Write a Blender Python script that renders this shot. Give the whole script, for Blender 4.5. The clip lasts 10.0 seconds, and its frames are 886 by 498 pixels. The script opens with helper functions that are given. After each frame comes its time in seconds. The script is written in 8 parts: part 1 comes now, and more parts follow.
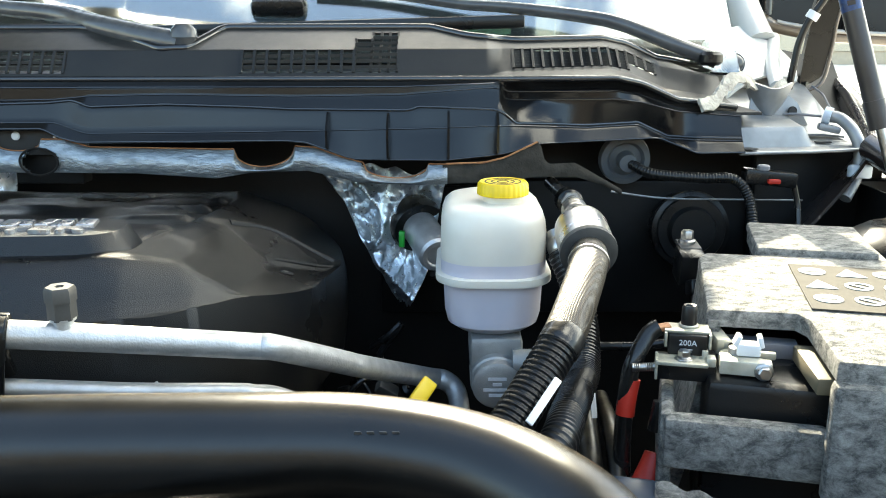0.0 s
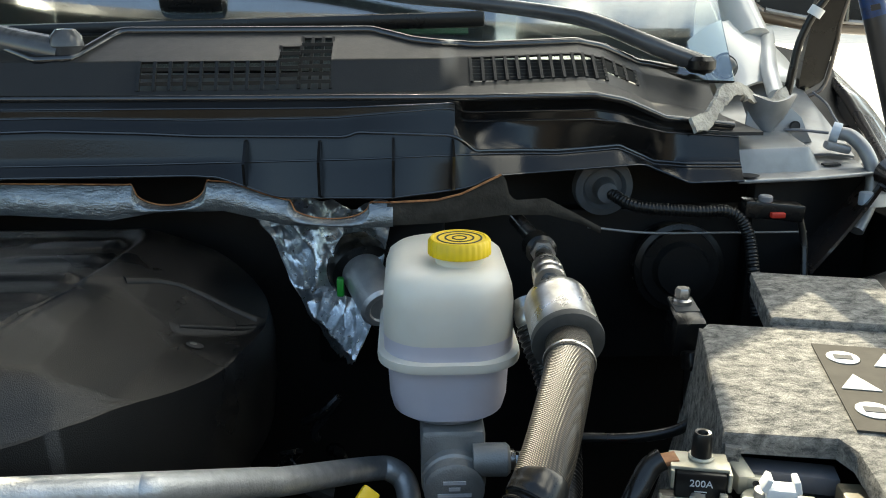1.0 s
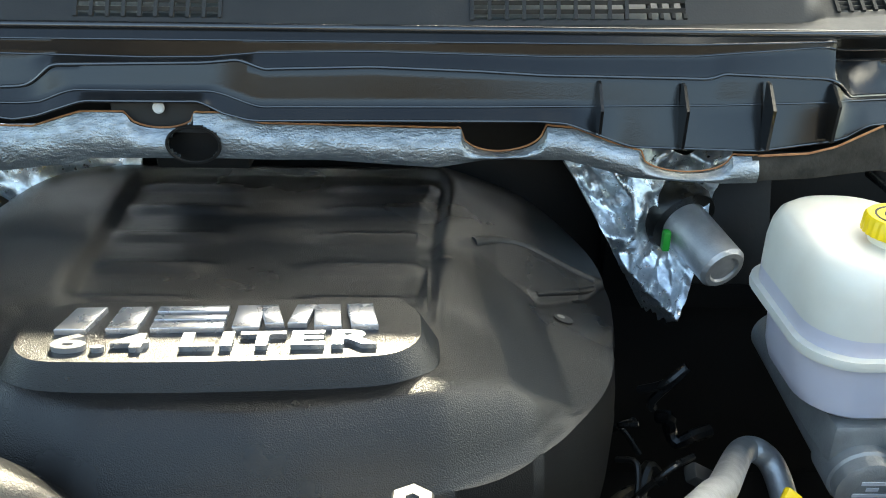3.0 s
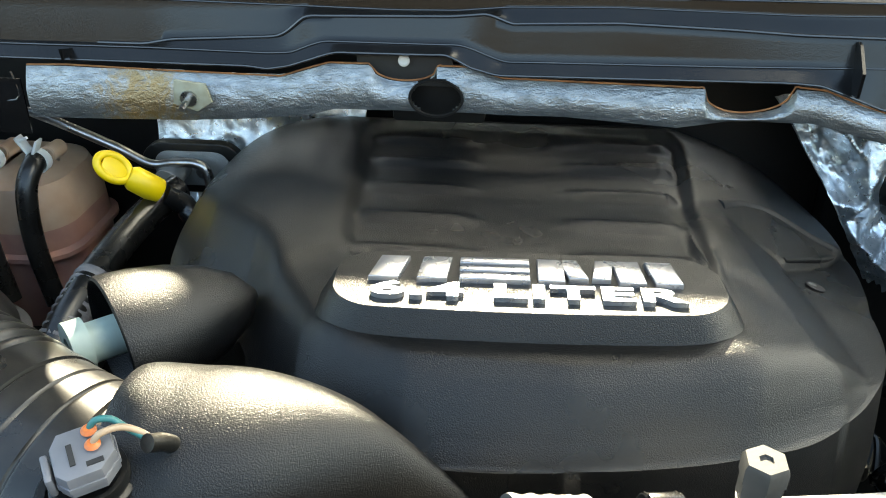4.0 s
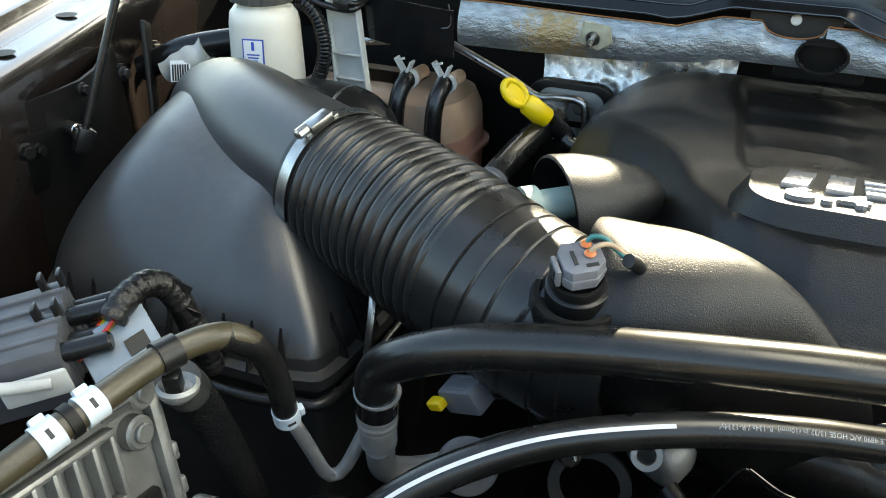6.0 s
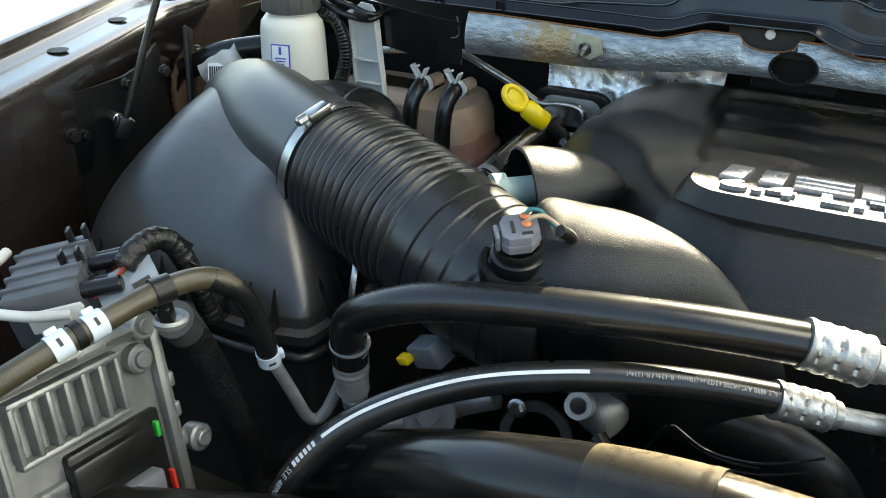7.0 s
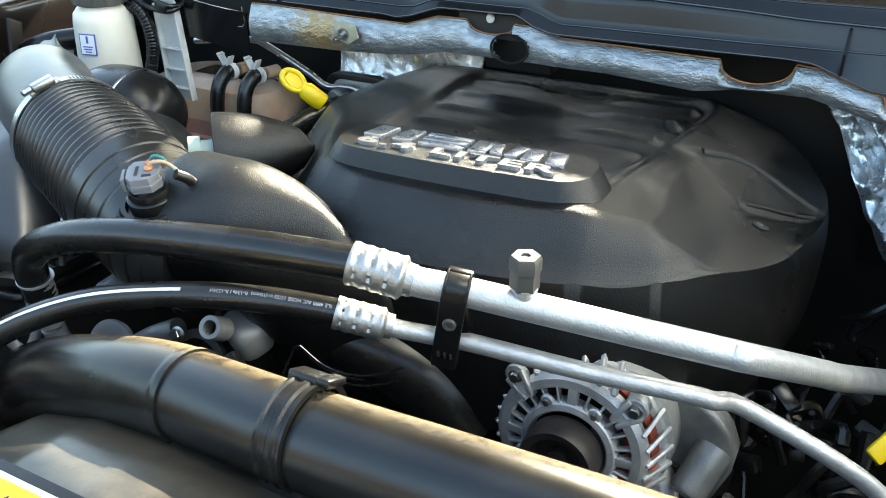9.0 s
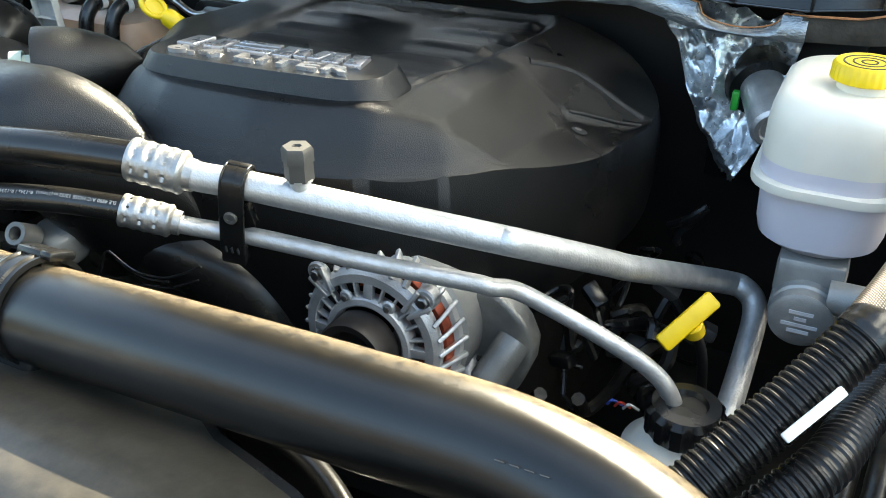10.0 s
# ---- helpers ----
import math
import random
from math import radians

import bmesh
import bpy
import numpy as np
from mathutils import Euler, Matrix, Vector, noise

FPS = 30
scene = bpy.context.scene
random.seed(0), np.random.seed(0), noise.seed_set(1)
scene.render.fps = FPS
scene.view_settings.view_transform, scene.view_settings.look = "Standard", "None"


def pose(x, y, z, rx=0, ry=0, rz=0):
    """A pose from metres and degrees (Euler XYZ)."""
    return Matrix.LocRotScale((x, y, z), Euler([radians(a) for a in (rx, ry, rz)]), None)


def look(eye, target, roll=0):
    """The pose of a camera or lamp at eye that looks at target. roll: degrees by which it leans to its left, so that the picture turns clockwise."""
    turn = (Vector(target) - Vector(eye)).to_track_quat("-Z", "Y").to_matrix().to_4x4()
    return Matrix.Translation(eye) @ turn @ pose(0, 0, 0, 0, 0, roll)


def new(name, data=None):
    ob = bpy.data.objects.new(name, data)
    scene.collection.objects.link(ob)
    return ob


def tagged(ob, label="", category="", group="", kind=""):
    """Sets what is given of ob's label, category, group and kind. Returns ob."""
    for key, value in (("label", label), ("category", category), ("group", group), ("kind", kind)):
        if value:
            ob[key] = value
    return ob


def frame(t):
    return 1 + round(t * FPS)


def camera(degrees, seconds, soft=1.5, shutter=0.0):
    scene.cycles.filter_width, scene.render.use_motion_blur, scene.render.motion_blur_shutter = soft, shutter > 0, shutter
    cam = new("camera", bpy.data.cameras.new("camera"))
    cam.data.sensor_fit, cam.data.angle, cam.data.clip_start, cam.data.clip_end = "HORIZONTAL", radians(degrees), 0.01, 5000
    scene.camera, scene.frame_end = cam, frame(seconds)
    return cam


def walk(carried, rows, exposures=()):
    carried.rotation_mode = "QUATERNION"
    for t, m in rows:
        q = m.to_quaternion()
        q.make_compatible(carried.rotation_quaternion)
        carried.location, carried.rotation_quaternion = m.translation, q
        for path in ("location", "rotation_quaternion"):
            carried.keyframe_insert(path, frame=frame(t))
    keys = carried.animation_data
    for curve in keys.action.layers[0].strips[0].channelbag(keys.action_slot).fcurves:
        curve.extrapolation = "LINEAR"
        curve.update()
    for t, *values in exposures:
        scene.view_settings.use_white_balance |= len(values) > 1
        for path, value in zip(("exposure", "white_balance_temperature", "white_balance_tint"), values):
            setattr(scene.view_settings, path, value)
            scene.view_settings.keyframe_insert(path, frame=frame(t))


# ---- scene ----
cam = camera(54.2, 10.0, soft=1.0)
PATH = [
    (0, (0.005, -0.003, 1.657), (-0.007, 1.936, 1.164), -0.1),
    (0.5, (0.039, 0.109, 1.696), (0.093, 2.045, 1.198), -0.1),
    (1, (0.021, 0.202, 1.706), (0.098, 2.116, 1.128), 0.0),
    (1.5, (-0.041, 0.248, 1.725), (0.073, 2.112, 1.009), 0.5),
    (2, (-0.152, 0.295, 1.753), (-0.021, 2.122, 0.952), 1.0),
    (2.2, (-0.19, 0.312, 1.751), (-0.07, 2.135, 0.938), 0.9),
    (3.5, (-0.367, 0.33, 1.759), (-0.408, 2.108, 0.845), 0.9),
    (4, (-0.442, 0.32, 1.755), (-0.595, 2.07, 0.801), 0.4),
    (4.5, (-0.511, 0.298, 1.749), (-0.786, 2.029, 0.785), 0.5),
    (5, (-0.548, 0.264, 1.755), (-0.967, 1.967, 0.794), 0.7),
    (5.5, (-0.552, 0.21, 1.749), (-1.11, 1.871, 0.785), 0.5),
    (6, (-0.532, 0.151, 1.739), (-1.215, 1.767, 0.78), 0.6),
    (6.2, (-0.514, 0.131, 1.736), (-1.238, 1.735, 0.786), 0.6),
    (7.3, (-0.394, 0.092, 1.754), (-1.223, 1.667, 0.842), 0.6),
    (7.5, (-0.37, 0.096, 1.755), (-1.205, 1.671, 0.847), 0.6),
    (8, (-0.289, 0.114, 1.755), (-1.108, 1.702, 0.857), 0.7),
    (8.5, (-0.178, 0.125, 1.75), (-0.999, 1.715, 0.856), 0.4),
    (9, (-0.093, 0.134, 1.747), (-0.94, 1.709, 0.85), -0.0),
    (9.5, (-0.024, 0.157, 1.726), (-0.877, 1.695, 0.774), -0.7),
    (10, (0.06, 0.17, 1.705), (-0.719, 1.734, 0.731), -0.3),
]
walk(cam, [(t, look(eye, target, roll)) for t, eye, target, roll in PATH],
     exposures=[(0, 2.72, 7250, 1), (0.5, 1.86, 7250, 1), (1.2, 1.70, 7300, 2), (2.2, 2.6, 7300, 1), (3.5, 2.88, 7800, 1), (5.5, 2.76, 8000, 1), (6, 2.66, 7950, 1), (7.5, 2.42, 7600, 1), (8, 2.46, 7450, 1), (9, 2.96, 7450, 1), (10, 2.84, 7400, 2)])

# ---------------------------------------------------------------- light
world = bpy.data.worlds.new("sky")
scene.world = world
world.use_nodes = True
wn = world.node_tree
sky = wn.nodes.new("ShaderNodeTexSky")
sky.sky_type, sky.sun_disc = "NISHITA", False
SUN_UP, SUN_SIDE = 33.0, 1.0
sky.sun_elevation, sky.sun_rotation = radians(SUN_UP), radians(SUN_SIDE)
# broken white cloud over the blue
wc = wn.nodes.new("ShaderNodeTexCoord")
cloud = wn.nodes.new("ShaderNodeTexNoise")
cloud.inputs["Scale"].default_value, cloud.inputs["Detail"].default_value, cloud.inputs["Distortion"].default_value = 2.6, 9, 0.4
wn.links.new(wc.outputs["Generated"], cloud.inputs["Vector"])
cover_amount = wn.nodes.new("ShaderNodeValToRGB")
cover_amount.color_ramp.elements[0].position, cover_amount.color_ramp.elements[1].position = 0.87, 1.0
toward = wn.nodes.new("ShaderNodeVectorMath")
toward.operation = "DOT_PRODUCT"
toward.inputs[1].default_value = (0.55, 0.45, 0.70)
wn.links.new(wc.outputs["Generated"], toward.inputs[0])
bank = wn.nodes.new("ShaderNodeMath")
bank.operation = "MULTIPLY_ADD"
wn.links.new(toward.outputs["Value"], bank.inputs[0])
bank.inputs[1].default_value = 0.50
wn.links.new(cloud.outputs[0], bank.inputs[2])
wn.links.new(bank.outputs[0], cover_amount.inputs[0])
veil = wn.nodes.new("ShaderNodeMixRGB")
wn.links.new(cover_amount.outputs[0], veil.inputs[0])
wn.links.new(sky.outputs[0], veil.inputs[1])
veil.inputs[2].default_value = (18.0, 17.7, 17.2, 1)
wn.links.new(veil.outputs[0], wn.nodes["Background"].inputs[0])
wn.nodes["Background"].inputs[1].default_value = 0.13
sun = bpy.data.lights.new("sun", "SUN")
sun.energy, sun.angle, sun.color = 4.4, radians(0.5), (1.0, 0.93, 0.82)
sun_ob = new("sun", sun)
sun_ob.matrix_world = look((10 * math.sin(radians(SUN_SIDE)), 10 * math.cos(radians(SUN_SIDE)), 10 * math.tan(radians(SUN_UP))), (0, 0, 0))


# ---------------------------------------------------------------- materials
def surf(name, c1, c2=None, rough=0.5, metal=0.0, scale=30.0, bump=0.1, bscale=400.0, rvar=0.1, coat=0.0, trans=0.0,
         sss=0.0, ior=1.5, spec=0.5, dust=None, dust_amount=0.0, stretch=(1, 1, 1), bdist=0.001, dust_narrow=4, dust_from=0.36, dust_light_side=(0, 0, 1)):
    m = bpy.data.materials.new(name)
    m.use_nodes = True
    n, l = m.node_tree.nodes, m.node_tree.links
    b = n["Principled BSDF"]
    c2 = c2 or tuple(v * 0.7 for v in c1)
    tc = n.new("ShaderNodeTexCoord")
    mp = n.new("ShaderNodeMapping")
    mp.inputs["Scale"].default_value = stretch
    l.new(tc.outputs["Object"], mp.inputs[0])
    big = n.new("ShaderNodeTexNoise")
    big.inputs["Scale"].default_value, big.inputs["Detail"].default_value = scale, 6
    l.new(mp.outputs[0], big.inputs["Vector"])
    ramp = n.new("ShaderNodeValToRGB")
    ramp.color_ramp.elements[0].position, ramp.color_ramp.elements[1].position = 0.35, 0.68
    ramp.color_ramp.elements[0].color, ramp.color_ramp.elements[1].color = (*c1, 1), (*c2, 1)
    l.new(big.outputs[0], ramp.inputs[0])
    colour = ramp.outputs[0]
    # pale tint by facing: dust, and on the radiator hose painted sunlight too
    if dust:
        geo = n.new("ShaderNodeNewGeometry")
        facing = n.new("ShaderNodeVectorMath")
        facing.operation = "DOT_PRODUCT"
        facing.inputs[1].default_value = dust_light_side
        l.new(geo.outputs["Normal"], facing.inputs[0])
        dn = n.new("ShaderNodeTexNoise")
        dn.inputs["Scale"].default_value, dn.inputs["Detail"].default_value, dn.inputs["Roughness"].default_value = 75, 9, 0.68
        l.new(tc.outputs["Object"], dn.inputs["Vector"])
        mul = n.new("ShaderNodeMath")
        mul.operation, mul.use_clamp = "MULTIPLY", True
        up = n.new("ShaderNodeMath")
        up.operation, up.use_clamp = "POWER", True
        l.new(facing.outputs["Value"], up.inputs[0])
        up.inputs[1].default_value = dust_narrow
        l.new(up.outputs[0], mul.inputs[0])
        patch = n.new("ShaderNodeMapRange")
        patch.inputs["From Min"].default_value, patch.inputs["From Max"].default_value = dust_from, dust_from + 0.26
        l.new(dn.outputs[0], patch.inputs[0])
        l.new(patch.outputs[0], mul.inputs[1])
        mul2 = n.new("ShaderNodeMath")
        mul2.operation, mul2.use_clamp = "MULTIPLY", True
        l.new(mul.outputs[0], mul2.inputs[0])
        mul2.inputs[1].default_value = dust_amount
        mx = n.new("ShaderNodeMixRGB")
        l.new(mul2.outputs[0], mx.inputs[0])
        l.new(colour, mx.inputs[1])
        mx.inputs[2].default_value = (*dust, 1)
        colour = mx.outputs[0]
    l.new(colour, b.inputs["Base Color"])
    fine = n.new("ShaderNodeTexNoise")
    fine.inputs["Scale"].default_value, fine.inputs["Detail"].default_value = bscale, 3
    l.new(mp.outputs[0], fine.inputs["Vector"])
    rr = n.new("ShaderNodeMapRange")
    rr.inputs["To Min"].default_value, rr.inputs["To Max"].default_value = max(0.02, rough - rvar), min(1, rough + rvar)
    l.new(big.outputs[0], rr.inputs[0])
    l.new(rr.outputs[0], b.inputs["Roughness"])
    if bump:
        bp = n.new("ShaderNodeBump")
        bp.inputs["Strength"].default_value, bp.inputs["Distance"].default_value = bump, bdist
        l.new(fine.outputs[0], bp.inputs["Height"])
        l.new(bp.outputs[0], b.inputs["Normal"])
    b.inputs["Metallic"].default_value = metal
    b.inputs["Coat Weight"].default_value = coat
    b.inputs["Transmission Weight"].default_value = trans
    b.inputs["Subsurface Weight"].default_value = sss
    b.inputs["Subsurface Radius"].default_value = (0.02, 0.018, 0.016)
    b.inputs["IOR"].default_value = ior
    b.inputs["Specular IOR Level"].default_value = spec
    return m


M = dict(
    cover=surf("grained black plastic", (0.0035, 0.0037, 0.004), (0.006, 0.0062, 0.0066), 0.29, bump=0.6, bscale=1150, scale=9, rvar=0.06, bdist=0.0009, spec=0.40),
    plastic=surf("black plastic", (0.006, 0.006, 0.006), (0.009, 0.009, 0.009), 0.28, spec=0.35, bump=0.1, bscale=700, scale=14, rvar=0.12, dust=(0.12, 0.1, 0.08), dust_amount=0.05),
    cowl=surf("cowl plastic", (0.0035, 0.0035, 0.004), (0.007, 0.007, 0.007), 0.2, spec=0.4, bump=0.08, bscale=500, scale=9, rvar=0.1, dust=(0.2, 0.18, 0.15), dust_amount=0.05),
    # weathered grey-brown, lightened further to stand for grazing sun on the top
    cowltop=surf("weathered cowl top toned sunlit", (0.014, 0.0137, 0.013), (0.023, 0.0222, 0.021), 0.46, spec=0.3, bump=0.12, bscale=500, scale=9, rvar=0.12, dust=(0.2, 0.18, 0.15), dust_amount=0.10),
    rubber=surf("black rubber", (0.005, 0.005, 0.005), (0.008, 0.0078, 0.0072), 0.3, spec=0.35, bump=0.12, bscale=500, scale=16, dust=(0.24, 0.19, 0.12), dust_amount=0.3),
    hose=surf("smooth hose rubber", (0.005, 0.005, 0.005), (0.010, 0.010, 0.0097), 0.27, spec=0.52, bump=0.04, bscale=900, scale=30, dust=(0.2, 0.17, 0.13), dust_amount=0.04),
    bellows=surf("bellows rubber", (0.010, 0.010, 0.0102), (0.016, 0.0158, 0.0155), 0.29, spec=0.5, bump=0.05, bscale=900, scale=30, dust=(0.2, 0.17, 0.13), dust_amount=0.08),
    dusty=surf("dusty shroud plastic", (0.020, 0.018, 0.0145), (0.034, 0.030, 0.024), 0.34, bump=0.08, bscale=300, scale=7, spec=0.6, dust=(0.26, 0.22, 0.16), dust_amount=0.10),
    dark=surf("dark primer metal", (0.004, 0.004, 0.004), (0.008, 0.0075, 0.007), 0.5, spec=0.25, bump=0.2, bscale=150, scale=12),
    paint=surf("dark brown paint", (0.011, 0.008, 0.0075), (0.018, 0.013, 0.0115), 0.26, coat=0.5, bump=0.05, bscale=90, scale=6, dust=(0.16, 0.14, 0.12), dust_amount=0.04),
    crimp=surf("pressed aluminium sleeve", (0.40, 0.40, 0.395), (0.27, 0.27, 0.265), 0.42, metal=0.85, bump=0.4, bscale=420, scale=70, rvar=0.12),
    alu=surf("brushed aluminium", (0.55, 0.55, 0.545), (0.42, 0.42, 0.415), 0.46, metal=0.72, bump=0.4, bscale=420, scale=70, rvar=0.12),
    cast=surf("cast aluminium", (0.60, 0.60, 0.60), (0.40, 0.40, 0.40), 0.45, metal=0.75, bump=0.5, bscale=500, scale=35),
    greycast=surf("grey cast housing", (0.34, 0.34, 0.33), (0.24, 0.24, 0.235), 0.45, metal=0.5, bump=0.4, bscale=600, scale=30),
    steel=surf("zinc steel", (0.5, 0.5, 0.5), (0.3, 0.29, 0.27), 0.3, metal=1, bump=0.15, bscale=300, scale=60),
    white=surf("milky plastic", (0.72, 0.68, 0.60), (0.64, 0.60, 0.52), 0.35, bump=0.05, bscale=200, scale=14, sss=0.6),
    fluid=surf("fluid behind milky plastic", (0.60, 0.57, 0.62), (0.54, 0.51, 0.56), 0.32, bump=0.04, bscale=200, scale=14, sss=0.6),
    yellow=surf("yellow plastic", (0.85, 0.58, 0.01), (0.75, 0.5, 0.01), 0.4, bump=0.1, scale=40),
    brown=surf("coolant bottle plastic", (0.56, 0.41, 0.30), (0.42, 0.27, 0.18), 0.33, scale=16, sss=0.5, bump=0.08, bscale=120),
    coolant=surf("coolant behind stained plastic", (0.44, 0.24, 0.18), (0.32, 0.17, 0.15), 0.33, scale=22, sss=0.5, bump=0.08, bscale=120),
    portcap=surf("dark grey plastic", (0.035, 0.035, 0.033), (0.055, 0.053, 0.05), 0.6, scale=60),
    grey=surf("grey plastic", (0.17, 0.17, 0.18), (0.12, 0.12, 0.13), 0.45, scale=30),
    chrome=surf("silver lettering", (0.52, 0.52, 0.54), (0.44, 0.44, 0.46), 0.28, metal=0.85, bump=0.05, scale=50),
    red=surf("red rubber boot", (0.55, 0.03, 0.015), (0.4, 0.02, 0.01), 0.45, scale=50),
    green=surf("green plastic", (0.02, 0.35, 0.04), (0.02, 0.25, 0.03), 0.4, scale=50),
    mint=surf("pale green plastic", (0.42, 0.52, 0.46), (0.34, 0.42, 0.38), 0.45, scale=50),
    olive=surf("olive heater hose", (0.055, 0.044, 0.024), (0.035, 0.028, 0.016), 0.4, bump=0.25, bscale=350, scale=25),
    ice=surf("pale blue clamp", (0.55, 0.62, 0.68), (0.45, 0.5, 0.56), 0.35, scale=50),
    blue=surf("blue ink", (0.03, 0.08, 0.45), (0.03, 0.07, 0.35), 0.5, scale=50),
    # print ink; also the black of holes and slots, shade put in as colour
    ink=surf("dark ink and hole shade", (0.015, 0.015, 0.015), (0.02, 0.02, 0.02), 0.6, scale=50),
    paper=surf("white label", (0.75, 0.75, 0.74), (0.66, 0.66, 0.65), 0.5, scale=40),
    print=surf("pale print", (0.6, 0.62, 0.64), (0.5, 0.5, 0.52), 0.5, scale=60),
    copper=surf("rust orange edge", (0.45, 0.2, 0.08), (0.25, 0.1, 0.04), 0.6, scale=80),
    winding=surf("copper winding", (0.4, 0.08, 0.04), (0.2, 0.04, 0.02), 0.4, metal=0.5, scale=90),
    cream=surf("tarnished terminal", (0.48, 0.46, 0.38), (0.30, 0.28, 0.21), 0.4, metal=0.35, scale=60),
    beige=surf("beige panel", (0.45, 0.37, 0.28), (0.40, 0.33, 0.25), 0.6, scale=5),
    concrete=surf("sunlit concrete", (0.62, 0.58, 0.52), (0.5, 0.47, 0.42), 0.85, scale=2.0, bump=0.3, bscale=60),
    wiper=surf("satin wiper paint", (0.05, 0.05, 0.052), (0.08, 0.08, 0.08), 0.22, bump=0.05, bscale=300, scale=20, dust=(0.4, 0.38, 0.34), dust_amount=0.5),
    plug=surf("mid grey plug", (0.15, 0.155, 0.175), (0.115, 0.12, 0.135), 0.45, scale=40),
    pulley=surf("brown pulley", (0.026, 0.021, 0.019), (0.014, 0.012, 0.011), 0.5, metal=0.3, scale=60),
    ecmcast=surf("module casting", (0.24, 0.24, 0.232), (0.16, 0.16, 0.153), 0.42, metal=0.6, bump=0.35, bscale=500, scale=40),
    tape=surf("wrinkled tape", (0.006, 0.006, 0.006), (0.013, 0.0125, 0.012), 0.34, bump=0.8, bscale=190, scale=60, bdist=0.002, spec=0.3),
    # lighter and glossier than the cowl, to put highlights along its edges
    crestline=surf("crest highlight plastic", (0.012, 0.012, 0.013), (0.02, 0.02, 0.02), 0.16, spec=0.9, bump=0.04, scale=20),
    symbolgrey=surf("worn white print", (0.70, 0.69, 0.66), (0.52, 0.51, 0.48), 0.7, scale=160),
    lid=surf("satin box plastic", (0.013, 0.0133, 0.0137), (0.020, 0.0203, 0.0207), 0.36, spec=0.80, bump=0.15, bscale=900, scale=12, rvar=0.08, dust=(0.22, 0.18, 0.13), dust_amount=0.10),
    galv=surf("galvanised plate", (0.30, 0.31, 0.32), (0.20, 0.205, 0.21), 0.42, metal=0.5, bump=0.15, bscale=120, scale=22, dust=(0.3, 0.26, 0.2), dust_amount=0.3),
    foam=surf("torn foam seal", (0.46, 0.43, 0.37), (0.24, 0.22, 0.19), 0.9, bump=0.8, bscale=260, scale=70, bdist=0.003),
    # the truck's dark paint made pale, sun glare put into the colour
    pale=surf("body paint whitened as glare", (0.62, 0.61, 0.58), (0.50, 0.49, 0.46), 0.32, coat=0.5, bump=0.05, bscale=60, scale=8),
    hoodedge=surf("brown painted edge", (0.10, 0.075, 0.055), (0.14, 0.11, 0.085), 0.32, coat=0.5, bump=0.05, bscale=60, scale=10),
    strut=surf("strut grey-brown paint", (0.028, 0.024, 0.023), (0.04, 0.035, 0.033), 0.3, bump=0.03, scale=20, dust=(0.3, 0.26, 0.2), dust_amount=0.3),
    milkgrey=surf("translucent grey plastic", (0.52, 0.52, 0.50), (0.40, 0.40, 0.38), 0.4, scale=30, sss=0.4),
    glassdark=surf("dark cabin trim", (0.02, 0.03, 0.04), (0.03, 0.04, 0.05), 0.6, scale=8),
)


